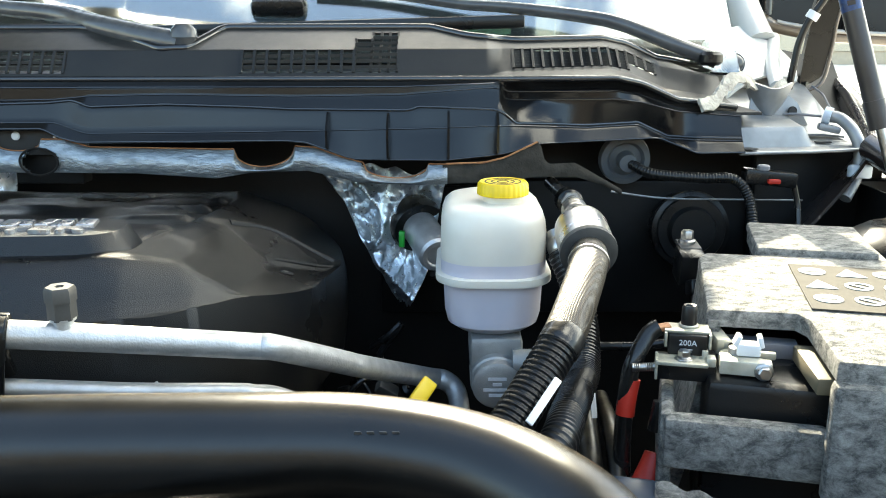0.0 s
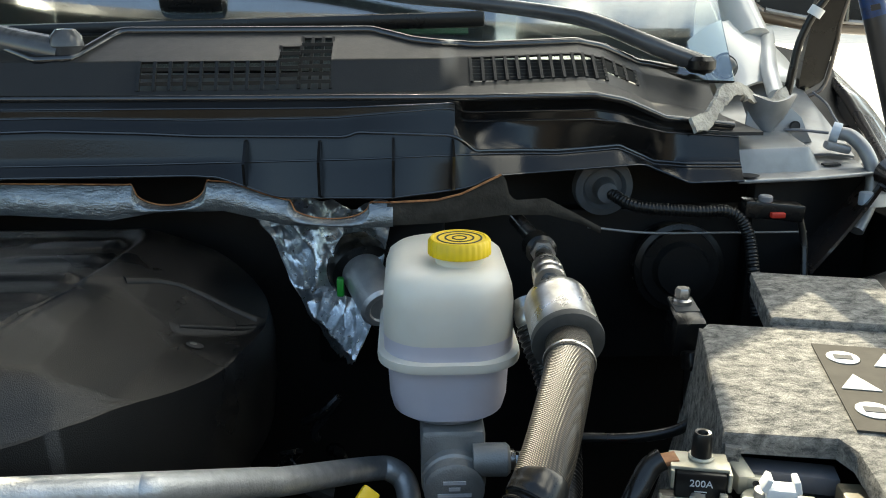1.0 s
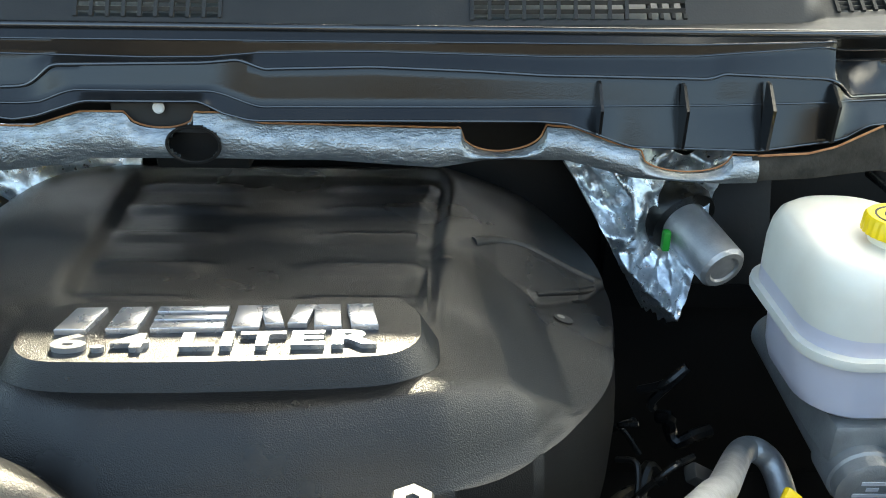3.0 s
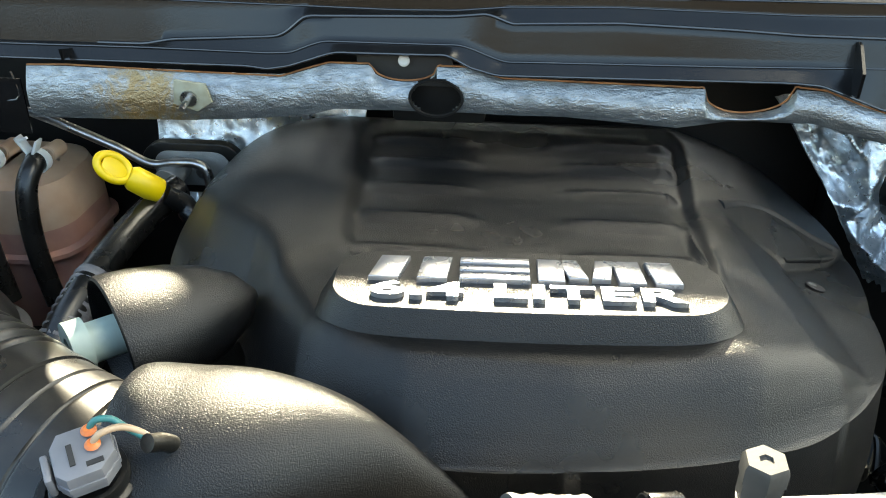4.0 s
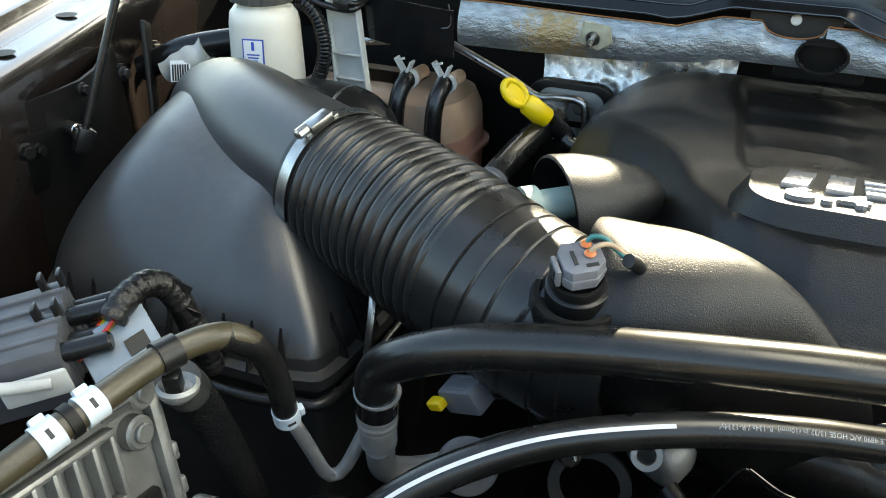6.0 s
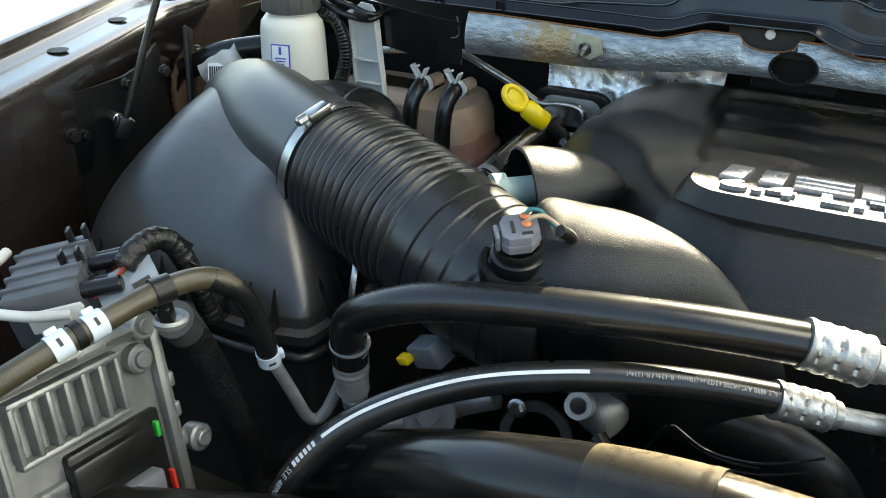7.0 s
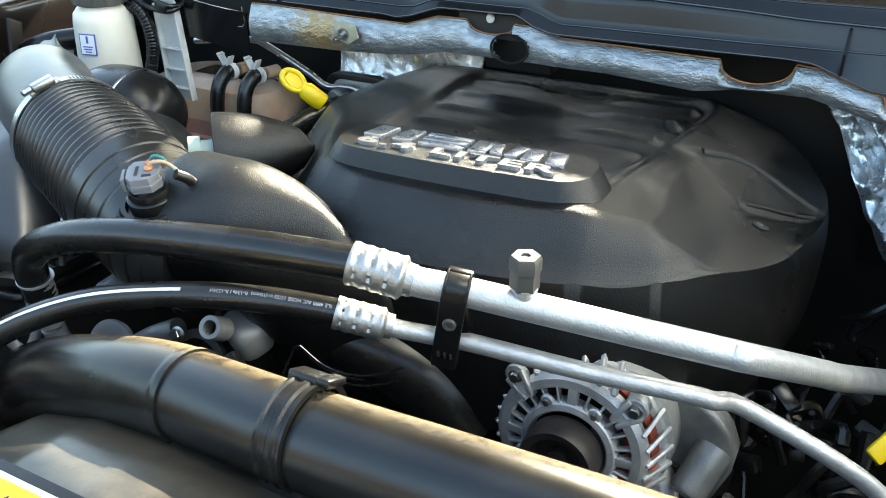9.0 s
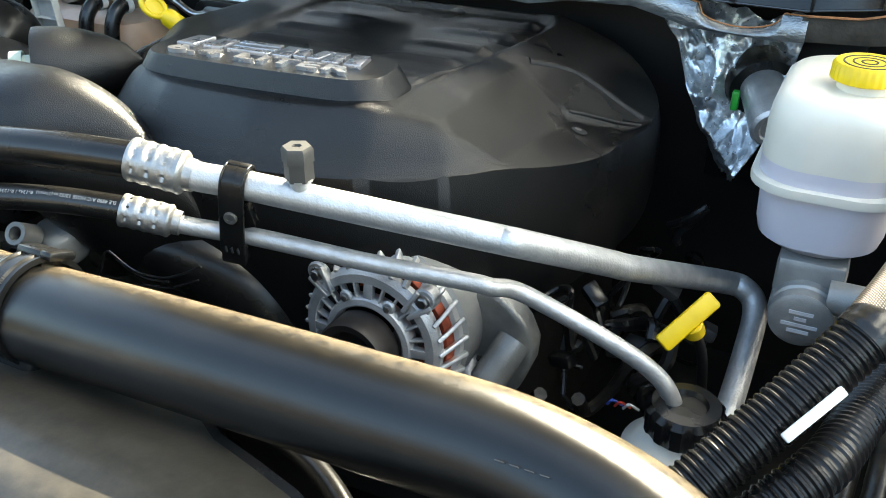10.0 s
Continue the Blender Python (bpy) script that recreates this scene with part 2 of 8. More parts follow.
def foil_material(relief=0.75, weave=False):
    """Crinkled aluminium foil with a fine weave."""
    m = surf("crinkled foil", (0.36, 0.385, 0.40), (0.22, 0.24, 0.25), 0.36, metal=0.9, scale=160, bump=0, rvar=0.16)
    n, l = m.node_tree.nodes, m.node_tree.links
    tc = n["Texture Coordinate"]
    v = n.new("ShaderNodeTexNoise")
    v.inputs["Scale"].default_value, v.inputs["Detail"].default_value, v.inputs["Distortion"].default_value = 55, 9, 1.6
    f = n.new("ShaderNodeTexNoise")
    f.inputs["Scale"].default_value, f.inputs["Detail"].default_value, f.inputs["Distortion"].default_value = 260, 6, 1.2
    for t in (v, f):
        l.new(tc.outputs["Object"], t.inputs["Vector"])
    add = n.new("ShaderNodeMath")
    l.new(v.outputs[0], add.inputs[0])
    l.new(f.outputs[0], add.inputs[1])
    bp = n.new("ShaderNodeBump")
    v.inputs["Roughness"].default_value = 0.72
    bp.inputs["Strength"].default_value, bp.inputs["Distance"].default_value = relief, 0.003
    l.new(add.outputs[0], bp.inputs["Height"])
    normal = bp
    if weave:
        mp = n.new("ShaderNodeMapping")
        mp.inputs["Scale"].default_value = (0.4, 1, 1)
        l.new(tc.outputs["Object"], mp.inputs[0])
        for t in (f, n["Noise Texture"]):
            l.new(mp.outputs[0], t.inputs["Vector"])
        # fine glass weave under the foil
        w = n.new("ShaderNodeTexVoronoi")
        w.inputs["Scale"].default_value = 520
        l.new(tc.outputs["Object"], w.inputs["Vector"])
        b2 = n.new("ShaderNodeBump")
        b2.inputs["Strength"].default_value, b2.inputs["Distance"].default_value = 0.35, 0.0008
        l.new(w.outputs["Distance"], b2.inputs["Height"])
        l.new(bp.outputs[0], b2.inputs["Normal"])
        normal = b2
        # amber glue soaked into the foil round the stud
        geo = n.new("ShaderNodeNewGeometry")
        far = n.new("ShaderNodeVectorMath")
        far.operation = "DISTANCE"
        far.inputs[1].default_value = (-0.795, 1.08, 1.486)
        l.new(geo.outputs["Position"], far.inputs[0])
        rough_edge = n.new("ShaderNodeMath")
        rough_edge.operation = "MULTIPLY_ADD"
        l.new(v.outputs[0], rough_edge.inputs[0])
        rough_edge.inputs[1].default_value = -0.16
        l.new(far.outputs["Value"], rough_edge.inputs[2])
        soak = n.new("ShaderNodeMapRange")
        soak.inputs["From Min"].default_value, soak.inputs["From Max"].default_value = -0.030, -0.064
        soak.inputs["To Max"].default_value = 0.8
        l.new(rough_edge.outputs[0], soak.inputs[0])
        tint = n.new("ShaderNodeMixRGB")
        l.new(soak.outputs[0], tint.inputs[0])
        l.new(n["Color Ramp"].outputs[0], tint.inputs[1])
        tint.inputs[2].default_value = (0.34, 0.22, 0.08, 1)
        l.new(tint.outputs[0], n["Principled BSDF"].inputs["Base Color"])
    l.new(normal.outputs[0], n["Principled BSDF"].inputs["Normal"])
    return m


def felt_material():
    """Grey felt matted from pale and dark short fibres."""
    m = surf("grey felt", (0.42, 0.40, 0.36), (0.10, 0.10, 0.095), 0.95, scale=95, bump=1.0, bscale=330, spec=0.1, bdist=0.003, stretch=(0.7, 1, 1))
    n = m.node_tree.nodes
    n["Color Ramp"].color_ramp.elements[0].position, n["Color Ramp"].color_ramp.elements[1].position = 0.38, 0.60
    for t in ("Noise Texture", "Noise Texture.001"):
        n[t].inputs["Detail"].default_value, n[t].inputs["Roughness"].default_value, n[t].inputs["Distortion"].default_value = 10, 0.80, 0.35
    return m


def woven_rubber():
    """Black rubber hose moulded over a fine diagonal cord; its dust tint also paints the sunlit rear top."""
    m = surf("corded rubber", (0.004, 0.004, 0.004), (0.008, 0.0078, 0.0072), 0.22, spec=0.5, bump=0, scale=16, rvar=0.05, dust=(0.30, 0.235, 0.15), dust_amount=0.6, dust_narrow=11, dust_from=0.28, dust_light_side=(0, 0.60, 0.80))
    n, l = m.node_tree.nodes, m.node_tree.links
    mp = n.new("ShaderNodeMapping")
    mp.inputs["Rotation"].default_value = (0, 0.2, 0.5)
    l.new(n["Texture Coordinate"].outputs["Object"], mp.inputs[0])
    w = n.new("ShaderNodeTexWave")
    w.inputs["Scale"].default_value, w.inputs["Distortion"].default_value, w.inputs["Detail Scale"].default_value = 430, 2.0, 60
    l.new(mp.outputs[0], w.inputs["Vector"])
    bp = n.new("ShaderNodeBump")
    bp.inputs["Strength"].default_value, bp.inputs["Distance"].default_value = 0.13, 0.0006
    l.new(w.outputs["Fac"], bp.inputs["Height"])
    l.new(bp.outputs[0], n["Principled BSDF"].inputs["Normal"])
    return m


def black_braid():
    """Dark woven sleeve."""
    m = surf("black braid", (0.006, 0.006, 0.006), (0.012, 0.012, 0.012), 0.5, bump=0, scale=30)
    n, l = m.node_tree.nodes, m.node_tree.links
    ch = n.new("ShaderNodeTexVoronoi")
    ch.inputs["Scale"].default_value = 420
    l.new(n["Texture Coordinate"].outputs["Object"], ch.inputs["Vector"])
    bp = n.new("ShaderNodeBump")
    bp.inputs["Strength"].default_value, bp.inputs["Distance"].default_value = 0.9, 0.0015
    l.new(ch.outputs["Distance"], bp.inputs["Height"])
    l.new(bp.outputs[0], n["Principled BSDF"].inputs["Normal"])
    return m


M["braidblack"] = black_braid()
M["corded"] = woven_rubber()
M["foil"] = foil_material(0.36, True)
M["blanket"] = foil_material(0.16)
M["blanket"].node_tree.nodes["Color Ramp"].color_ramp.elements[0].color = (0.80, 0.83, 0.86, 1)
M["blanket"].node_tree.nodes["Color Ramp"].color_ramp.elements[1].color = (0.55, 0.60, 0.64, 1)
M["blanket"].node_tree.nodes["Map Range"].inputs["To Min"].default_value = 0.22
M["blanket"].node_tree.nodes["Map Range"].inputs["To Max"].default_value = 0.36
M["felt"] = felt_material()


# ---------------------------------------------------------------- building helpers
def thing(name, label, category, base=(0, 0, 0), group="", kind=""):
    e = new(name)
    e.empty_display_size = 0.02
    e.location = base
    return tagged(e, label, category, group, kind)


def part(name, bm, material, parent=None, label="", smooth=True):
    me = bpy.data.meshes.new(name)
    bmesh.ops.recalc_face_normals(bm, faces=bm.faces)
    bm.to_mesh(me)
    bm.free()
    me.materials.append(M[material] if isinstance(material, str) else material)
    if smooth:
        me.shade_smooth()
        me.set_sharp_from_angle(angle=radians(38))
    ob = new(name, me)
    if parent is not None:
        top = parent.parent if parent.parent else parent
        ob.parent = parent
        if parent.parent or parent.type == "MESH":
            ob.matrix_parent_inverse = Matrix.Identity(4)
        else:
            ob.matrix_parent_inverse = Matrix.Translation(-Vector(parent.location))
    if label:
        ob["label"] = label
    return ob


def solo(name, bm, material, label, category, group="", kind="", smooth=True):
    return tagged(part(name, bm, material, None, "", smooth), label, category, group, kind)


def spline(pts, step=0.004):
    """Points of a smooth line through pts."""
    P = [Vector(p) for p in pts]
    P = [P[0] * 2 - P[1]] + P + [P[-1] * 2 - P[-2]]
    out = []
    for i in range(1, len(P) - 2):
        a, b, c, d = P[i - 1:i + 3]
        k = max(2, int((c - b).length / step))
        for j in range(k):
            t = j / k
            out.append(0.5 * (2 * b + (c - a) * t + (2 * a - 5 * b + 4 * c - d) * t * t + (3 * b - a - 3 * c + d) * t ** 3))
    out.append(P[-2])
    return out


def frames(line):
    """Along a line: point, tangent, two normals and the length so far."""
    res, s = [], 0.0
    up = Vector((0, 0, 1))
    for i, p in enumerate(line):
        t = (line[min(i + 1, len(line) - 1)] - line[max(i - 1, 0)]).normalized()
        if i == 0:
            u = (up - t * up.dot(t))
            if u.length < 0.1:
                u = Vector((0, -1, 0)) - t * t.dot(Vector((0, -1, 0)))
        else:
            u = u - t * u.dot(t)
            s += (p - line[i - 1]).length
        u.normalize()
        res.append((p, t, u.copy(), t.cross(u), s))
    return res


def tube(pts, r, n=20, step=0.004, rf=None, cap=True, bm=None):
    """A round tube along pts; rf(s, length) scales the radius."""
    bm = bm or bmesh.new()
    fr = frames(spline(pts, step))
    L = fr[-1][4]
    rows = []

    def ring(p, u, w, rad):
        return [bm.verts.new(p + (u * math.cos(a) + w * math.sin(a)) * rad) for a in (2 * math.pi * k / n for k in range(n))]
    for p, t, u, w, s in fr:
        rows.append(ring(p, u, w, r * (rf(s, L) if rf else 1)))
    for a, b in zip(rows, rows[1:]):
        for k in range(n):
            bm.faces.new((a[k], a[(k + 1) % n], b[(k + 1) % n], b[k]))
    if cap:
        bm.faces.new(rows[0][::-1])
        bm.faces.new(rows[-1])
    return bm


def lathe(profile, m=None, n=32, bm=None):
    """Turns (radius, height) pairs about the z axis, then places them by m."""
    bm = bm or bmesh.new()
    m = m or Matrix.Identity(4)
    rows = []
    for r, z in profile:
        if r < 1e-6:
            rows.append([bm.verts.new(m @ Vector((0, 0, z)))])
        else:
            rows.append([bm.verts.new(m @ Vector((r * math.cos(2 * math.pi * k / n), r * math.sin(2 * math.pi * k / n), z))) for k in range(n)])
    for a, b in zip(rows, rows[1:]):
        for k in range(n):
            q = (k + 1) % n
            if len(a) == 1 and len(b) == 1:
                continue
            if len(a) == 1:
                bm.faces.new((a[0], b[q], b[k]))
            elif len(b) == 1:
                bm.faces.new((a[k], a[q], b[0]))
            else:
                bm.faces.new((a[k], a[q], b[q], b[k]))
    return bm


def disc(r, h, m=None, n=28, e=0.0015, bm=None):
    """A bevelled puck of radius r and height h."""
    return lathe([(0, 0), (r - e, 0), (r, e), (r, h - e), (r - e, h), (0, h)], m, n, bm)


def axis(p, q):
    """A pose at p whose z axis points to q."""
    d = Vector(q) - Vector(p)
    return Matrix.Translation(p) @ d.to_track_quat("Z", "Y").to_matrix().to_4x4()


def box(size, m=None, e=0.002, bm=None, seg=2):
    """A bevelled box centred on m."""
    b2 = bmesh.new()
    bmesh.ops.create_cube(b2, size=1)
    bmesh.ops.scale(b2, vec=size, verts=b2.verts)
    if e:
        bmesh.ops.bevel(b2, geom=b2.edges[:], offset=min(e, min(size) * 0.45), segments=seg, affect="EDGES", profile=0.5)
    bmesh.ops.transform(b2, matrix=m or Matrix.Identity(4), verts=b2.verts)
    if bm is None:
        return b2
    return merge(bm, b2)


def merge(bm, b2):
    me = bpy.data.meshes.new("tmp")
    b2.to_mesh(me)
    b2.free()
    bm.from_mesh(me)
    bpy.data.meshes.remove(me)
    return bm


def between(p, q, w, h, e=0.002, bm=None, up=(0, 0, 1)):
    """A bar from p to q, w wide and h high."""
    p, q = Vector(p), Vector(q)
    d = (q - p).normalized()
    u = Vector(up) - d * d.dot(Vector(up))
    u.normalize()
    s = d.cross(u)
    m = Matrix((( d.x, s.x, u.x, 0), (d.y, s.y, u.y, 0), (d.z, s.z, u.z, 0), (0, 0, 0, 1)))
    return box(((q - p).length, w, h), Matrix.Translation((p + q) / 2) @ m, e, bm)


def prism(outline, h, m=None, e=0.0, bm=None, seg=2):
    """A flat outline in x and y, drawn up by h, edges rounded by e."""
    b2 = bmesh.new()
    vs = [b2.verts.new((x, y, 0)) for x, y in outline]
    f = b2.faces.new(vs)
    ex = bmesh.ops.extrude_face_region(b2, geom=[f])
    up = [v for v in ex["geom"] if isinstance(v, bmesh.types.BMVert)]
    bmesh.ops.translate(b2, vec=(0, 0, h), verts=up)
    if e:
        top = [ed for ed in b2.edges if all(v in up for v in ed.verts)]
        bmesh.ops.bevel(b2, geom=top, offset=e, segments=seg, affect="EDGES", profile=0.5)
    bmesh.ops.transform(b2, matrix=m or Matrix.Identity(4), verts=b2.verts)
    if bm is None:
        return b2
    return merge(bm, b2)


def sheet(fn, nu, nv, thick, bm=None, keep=None):
    """A surface fn(u, v) -> (x, y, z), with thickness below it along its normals; keep(u, v) tells which cells stand."""
    bm = bm or bmesh.new()
    P = np.array([[fn(i / nu, j / nv) for j in range(nv + 1)] for i in range(nu + 1)])
    du, dv = np.gradient(P, axis=0), np.gradient(P, axis=1)
    N = np.cross(du, dv)
    N /= np.maximum(np.linalg.norm(N, axis=2, keepdims=True), 1e-9)
    Q = P - N * thick
    cells = {(i, j) for i in range(nu) for j in range(nv) if keep is None or keep((i + 0.5) / nu, (j + 0.5) / nv)}
    top, low = {}, {}

    def vt(d, A, i, j):
        if (i, j) not in d:
            d[i, j] = bm.verts.new(A[i, j])
        return d[i, j]
    for i, j in cells:
        c = [(i, j), (i + 1, j), (i + 1, j + 1), (i, j + 1)]
        bm.faces.new([vt(top, P, *k) for k in c])
        bm.faces.new([vt(low, Q, *k) for k in reversed(c)])
        for (di, dj), a, b in (((0, -1), c[0], c[1]), ((1, 0), c[1], c[2]), ((0, 1), c[2], c[3]), ((-1, 0), c[3], c[0])):
            if (i + di, j + dj) not in cells:
                bm.faces.new((vt(top, P, *b), vt(top, P, *a), vt(low, Q, *a), vt(low, Q, *b)))
    return bm


def loft(rings, cap=True, bm=None):
    """Joins closed rings of equal count."""
    bm = bm or bmesh.new()
    R = [[bm.verts.new(p) for p in r] for r in rings]
    n = len(R[0])
    for a, b in zip(R, R[1:]):
        for k in range(n):
            bm.faces.new((a[k], a[(k + 1) % n], b[(k + 1) % n], b[k]))
    if cap:
        bm.faces.new(R[0][::-1])
        bm.faces.new(R[-1])
    return bm


def rrect(w, h, r, n=6):
    """A rounded rectangle's outline, w by h."""
    out = []
    for cx, cy, a0 in ((w / 2 - r, h / 2 - r, 0), (-w / 2 + r, h / 2 - r, 90), (-w / 2 + r, -h / 2 + r, 180), (w / 2 - r, -h / 2 + r, 270)):
        for k in range(n + 1):
            a = radians(a0 + 90 * k / n)
            out.append((cx + r * math.cos(a), cy + r * math.sin(a)))
    return out


def interp(x, xs, ys):
    return float(np.interp(x, xs, ys))


def soft(t):
    t = max(0.0, min(1.0, t))
    return t * t * (3 - 2 * t)


def bulge(t):
    t = max(0.0, min(1.0, t))
    return math.sqrt(1 - (1 - t) ** 2)


def words(text, size, depth=0.0004, align="CENTER", bold=0.0):
    """Letters as a mesh in x and y, centred."""
    c = bpy.data.curves.new("words", "FONT")
    c.body, c.size, c.extrude, c.align_x, c.align_y = text, size, depth, align, "CENTER"
    c.resolution_u, c.offset, c.space_character = 3, bold, (1.12 if bold else 1.0)
    ob = bpy.data.objects.new("words", c)
    scene.collection.objects.link(ob)
    me = bpy.data.meshes.new_from_object(ob.evaluated_get(bpy.context.evaluated_depsgraph_get()))
    bpy.data.objects.remove(ob)
    bm = bmesh.new()
    bm.from_mesh(me)
    bpy.data.meshes.remove(me)
    return bm


def put(bm, m):
    bmesh.ops.transform(bm, matrix=m, verts=bm.verts)
    return bm


def bolt(p, q, r, parent=None, h=0.006, material="steel", name="bolt", flange=True, label=""):
    """A flanged hex bolt head at p, facing q."""
    m = axis(p, q)
    bm = bmesh.new()
    if flange:
        lathe([(0, 0), (r * 1.35, 0), (r * 1.3, h * 0.25), (r, h * 0.35), (0, h * 0.35)], m, 20, bm)
    lathe([(0, h * 0.3), (r, h * 0.3), (r, h * 0.9), (r * 0.85, h), (0, h)], m, 6, bm)
    return part(name, bm, material, parent, label)


# ---------------------------------------------------------------- the setting
def build_setting():
    g = bmesh.new()
    bmesh.ops.create_grid(g, x_segments=8, y_segments=8, size=400)
    solo("ground", g, "concrete", "pale sunlit concrete driveway around the truck", "ground", kind="structure")
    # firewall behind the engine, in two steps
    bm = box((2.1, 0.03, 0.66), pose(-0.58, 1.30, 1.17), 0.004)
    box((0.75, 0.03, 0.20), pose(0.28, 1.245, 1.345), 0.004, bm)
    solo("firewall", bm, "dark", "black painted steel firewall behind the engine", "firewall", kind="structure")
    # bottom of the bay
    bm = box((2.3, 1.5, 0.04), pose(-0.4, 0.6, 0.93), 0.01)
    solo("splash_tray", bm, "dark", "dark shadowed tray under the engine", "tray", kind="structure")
    bm = box((2.3, 0.04, 0.35), pose(-0.4, -0.16, 1.12), 0.01)
    solo("radiator_support", bm, "dark", "dark steel radiator support", "panel", kind="structure")


def build_sky_block():
    """Added dark timber wall, out of view, that keeps low sky out of reflections."""
    bm = bmesh.new()
    for k in range(60):
        box((0.19, 0.03, 2.9), pose(-6 + 0.2 * k, -4.5 + 0.01 * (k % 2), 1.45), 0.004, bm)
    solo("sky_block_wall", bm, surf("dark timber", (0.035, 0.028, 0.022), (0.05, 0.04, 0.03), 0.8, scale=6), "added dark boards, unseen, blocking the low sky", "wall", kind="structure")


def yf(x):
    """Depth of the firewall's upper flange along the truck's width."""
    return interp(x, [-1.3, -0.95, -0.77, -0.60, -0.22, -0.17, -0.10, 0.0, 0.16, 0.3, 0.5],
                  [1.09, 1.095, 1.100, 1.107, 1.112, 1.105, 1.093, 1.088, 1.105, 1.15, 1.17])


def build_heat_shield():
    t = thing("heat_shield", "crinkled silver foil heat shield along the firewall flange", "heat shield", (-0.45, 1.12, 1.45))
    x0, x1 = -0.91, 0.004

    def ztop(x):
        z = interp(x, [-0.915, -0.87, -0.786, -0.665, -0.643, -0.62, -0.488, -0.456, -0.27, -0.19, -0.165, -0.131, -0.102, 0.004],
                   [1.512, 1.513, 1.510, 1.5065, 1.5136, 1.5205, 1.520, 1.510, 1.5065, 1.511, 1.510, 1.4985, 1.4915, 1.4905])
        for a, b, d in ((-0.578, -0.517, 0.015), (-0.270, -0.193, 0.0245), (-0.103, -0.021, 0.0185)):
            w = (x - a) / (b - a)
            if 0 < w < 1:
                z -= d * math.sin(math.pi * w) ** 0.36
        return z

    def zbot(x):
        return interp(x, [-0.893, -0.776, -0.692, -0.636, -0.614, -0.5, -0.396, -0.293, -0.248, -0.174, -0.11, -0.034, 0.0],
                      [1.463, 1.464, 1.4665, 1.473, 1.479, 1.479, 1.4775, 1.471, 1.478, 1.4815, 1.468, 1.466, 1.467])

    def fn(u, v):
        x = x0 + (x1 - x0) * u
        z = zbot(x) + (ztop(x) - zbot(x)) * v
        w = noise.noise((x * 18, z * 14, 0)) * 0.003 + noise.noise((x * 120, z * 160, 3)) * 0.0005
        return x, yf(x) - 0.006 + w - 0.005 * math.sin(math.pi * v) - 0.006 * (1 - v), z

    def keep(u, v):
        x = x0 + (x1 - x0) * u
        z = zbot(x) + (ztop(x) - zbot(x)) * v
        return ((x + 0.517) / 0.0245) ** 2 + ((z - 1.4936) / 0.0172) ** 2 > 1
    band = part("foil_band", sheet(fn, 300, 26, 0.004, keep=keep), "foil", t, "silver foil band with notches and one round hole")
    # rusty cut edge along the top
    edge = bmesh.new()
    xs = np.linspace(x0, x1, 240)
    tube([(x, yf(x) - 0.004, ztop(x) + 0.0008) for x in xs], 0.0009, 6, 0.02, bm=edge)
    part("cut_edge", edge, "copper", t, "orange rusty cut edge")
    ring = bmesh.new()
    tube([(-0.517 + 0.0245 * math.cos(a), 1.091, 1.4936 + 0.0172 * math.sin(a)) for a in np.linspace(0, 2 * math.pi, 33)], 0.0015, 6, 0.003, bm=ring)
    part("hole_rim", ring, "dark", t)
    # black block put in as the shade behind the hole and the notches
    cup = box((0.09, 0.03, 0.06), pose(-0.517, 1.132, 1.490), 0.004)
    part("hole_shade", cup, "dark", t)
    # hanging crumpled blankets
    def hang(x_a, x_b, z_a, z_b, y0, seed, taper, name):
        def f(u, v):
            c = (x_a + x_b) / 2
            half = (x_b - x_a) / 2 * (1 - taper * v)
            x = c + half * (2 * u - 1) + taper * 0.02 * v
            z = z_a + (z_b - z_a) * v
            k = abs(noise.noise((x * 20 + seed, z * 18, seed))) * 0.012 + abs(noise.noise((x * 75, z * 40 + x * 30 + seed, 1))) * 0.004
            return x, y0 + k - 0.036 * v, z
        part(name, sheet(f, 70, 60, 0.003), "blanket", t, "loose crumpled foil blanket")
    # torn triangle hanging at the bulkhead's corner
    def torn(u, v):
        a = -0.18 + 0.115 * v ** 0.9
        b = 0.004 - 0.035 * v - 0.015 * soft((v - 0.7) / 0.3)
        x = a + (b - a) * u
        z = 1.472 - 0.180 * v + 0.012 * noise.noise((u * 6, 3, 1))
        k = abs(noise.noise((x * 17 + z * 9, z * 13, 5))) * 0.045 + abs(noise.noise((x * 36 - z * 20, z * 28 + x * 15, 1))) * 0.014 + abs(noise.noise((x * 85, z * 70 + x * 40, 1))) * 0.0025
        return x, 1.160 + k - 0.050 * v - 0.035 * (u - 0.5), z
    part("foil_blanket", sheet(torn, 110, 110, 0.002), "blanket", t, "loose crumpled foil blanket")
    hang(-0.84, -0.60, 1.475, 1.33, 1.206, 9, 0.1, "foil_blanket")
    # stud on a felt square with old glue round it
    sq = prism([(-0.017, -0.008), (0.005, -0.016), (0.020, -0.006), (0.016, 0.012), (-0.013, 0.016)], 0.003, pose(-0.748, 1.081, 1.492, 96, 0, 4), 0.001)
    part("felt_square", sq, surf("old glue square", (0.36, 0.36, 0.28), (0.26, 0.24, 0.16), 0.8, scale=60), t, "pale felt square with brown glue")
    stud = lathe([(0, 0), (0.008, 0), (0.008, 0.004), (0.0032, 0.004), (0.0032, 0.022), (0.0025, 0.024), (0, 0.024)], axis((-0.749, 1.080, 1.49), (-0.749, 0.9, 1.46)), 14)
    part("stud", stud, "steel", t, "threaded steel stud")
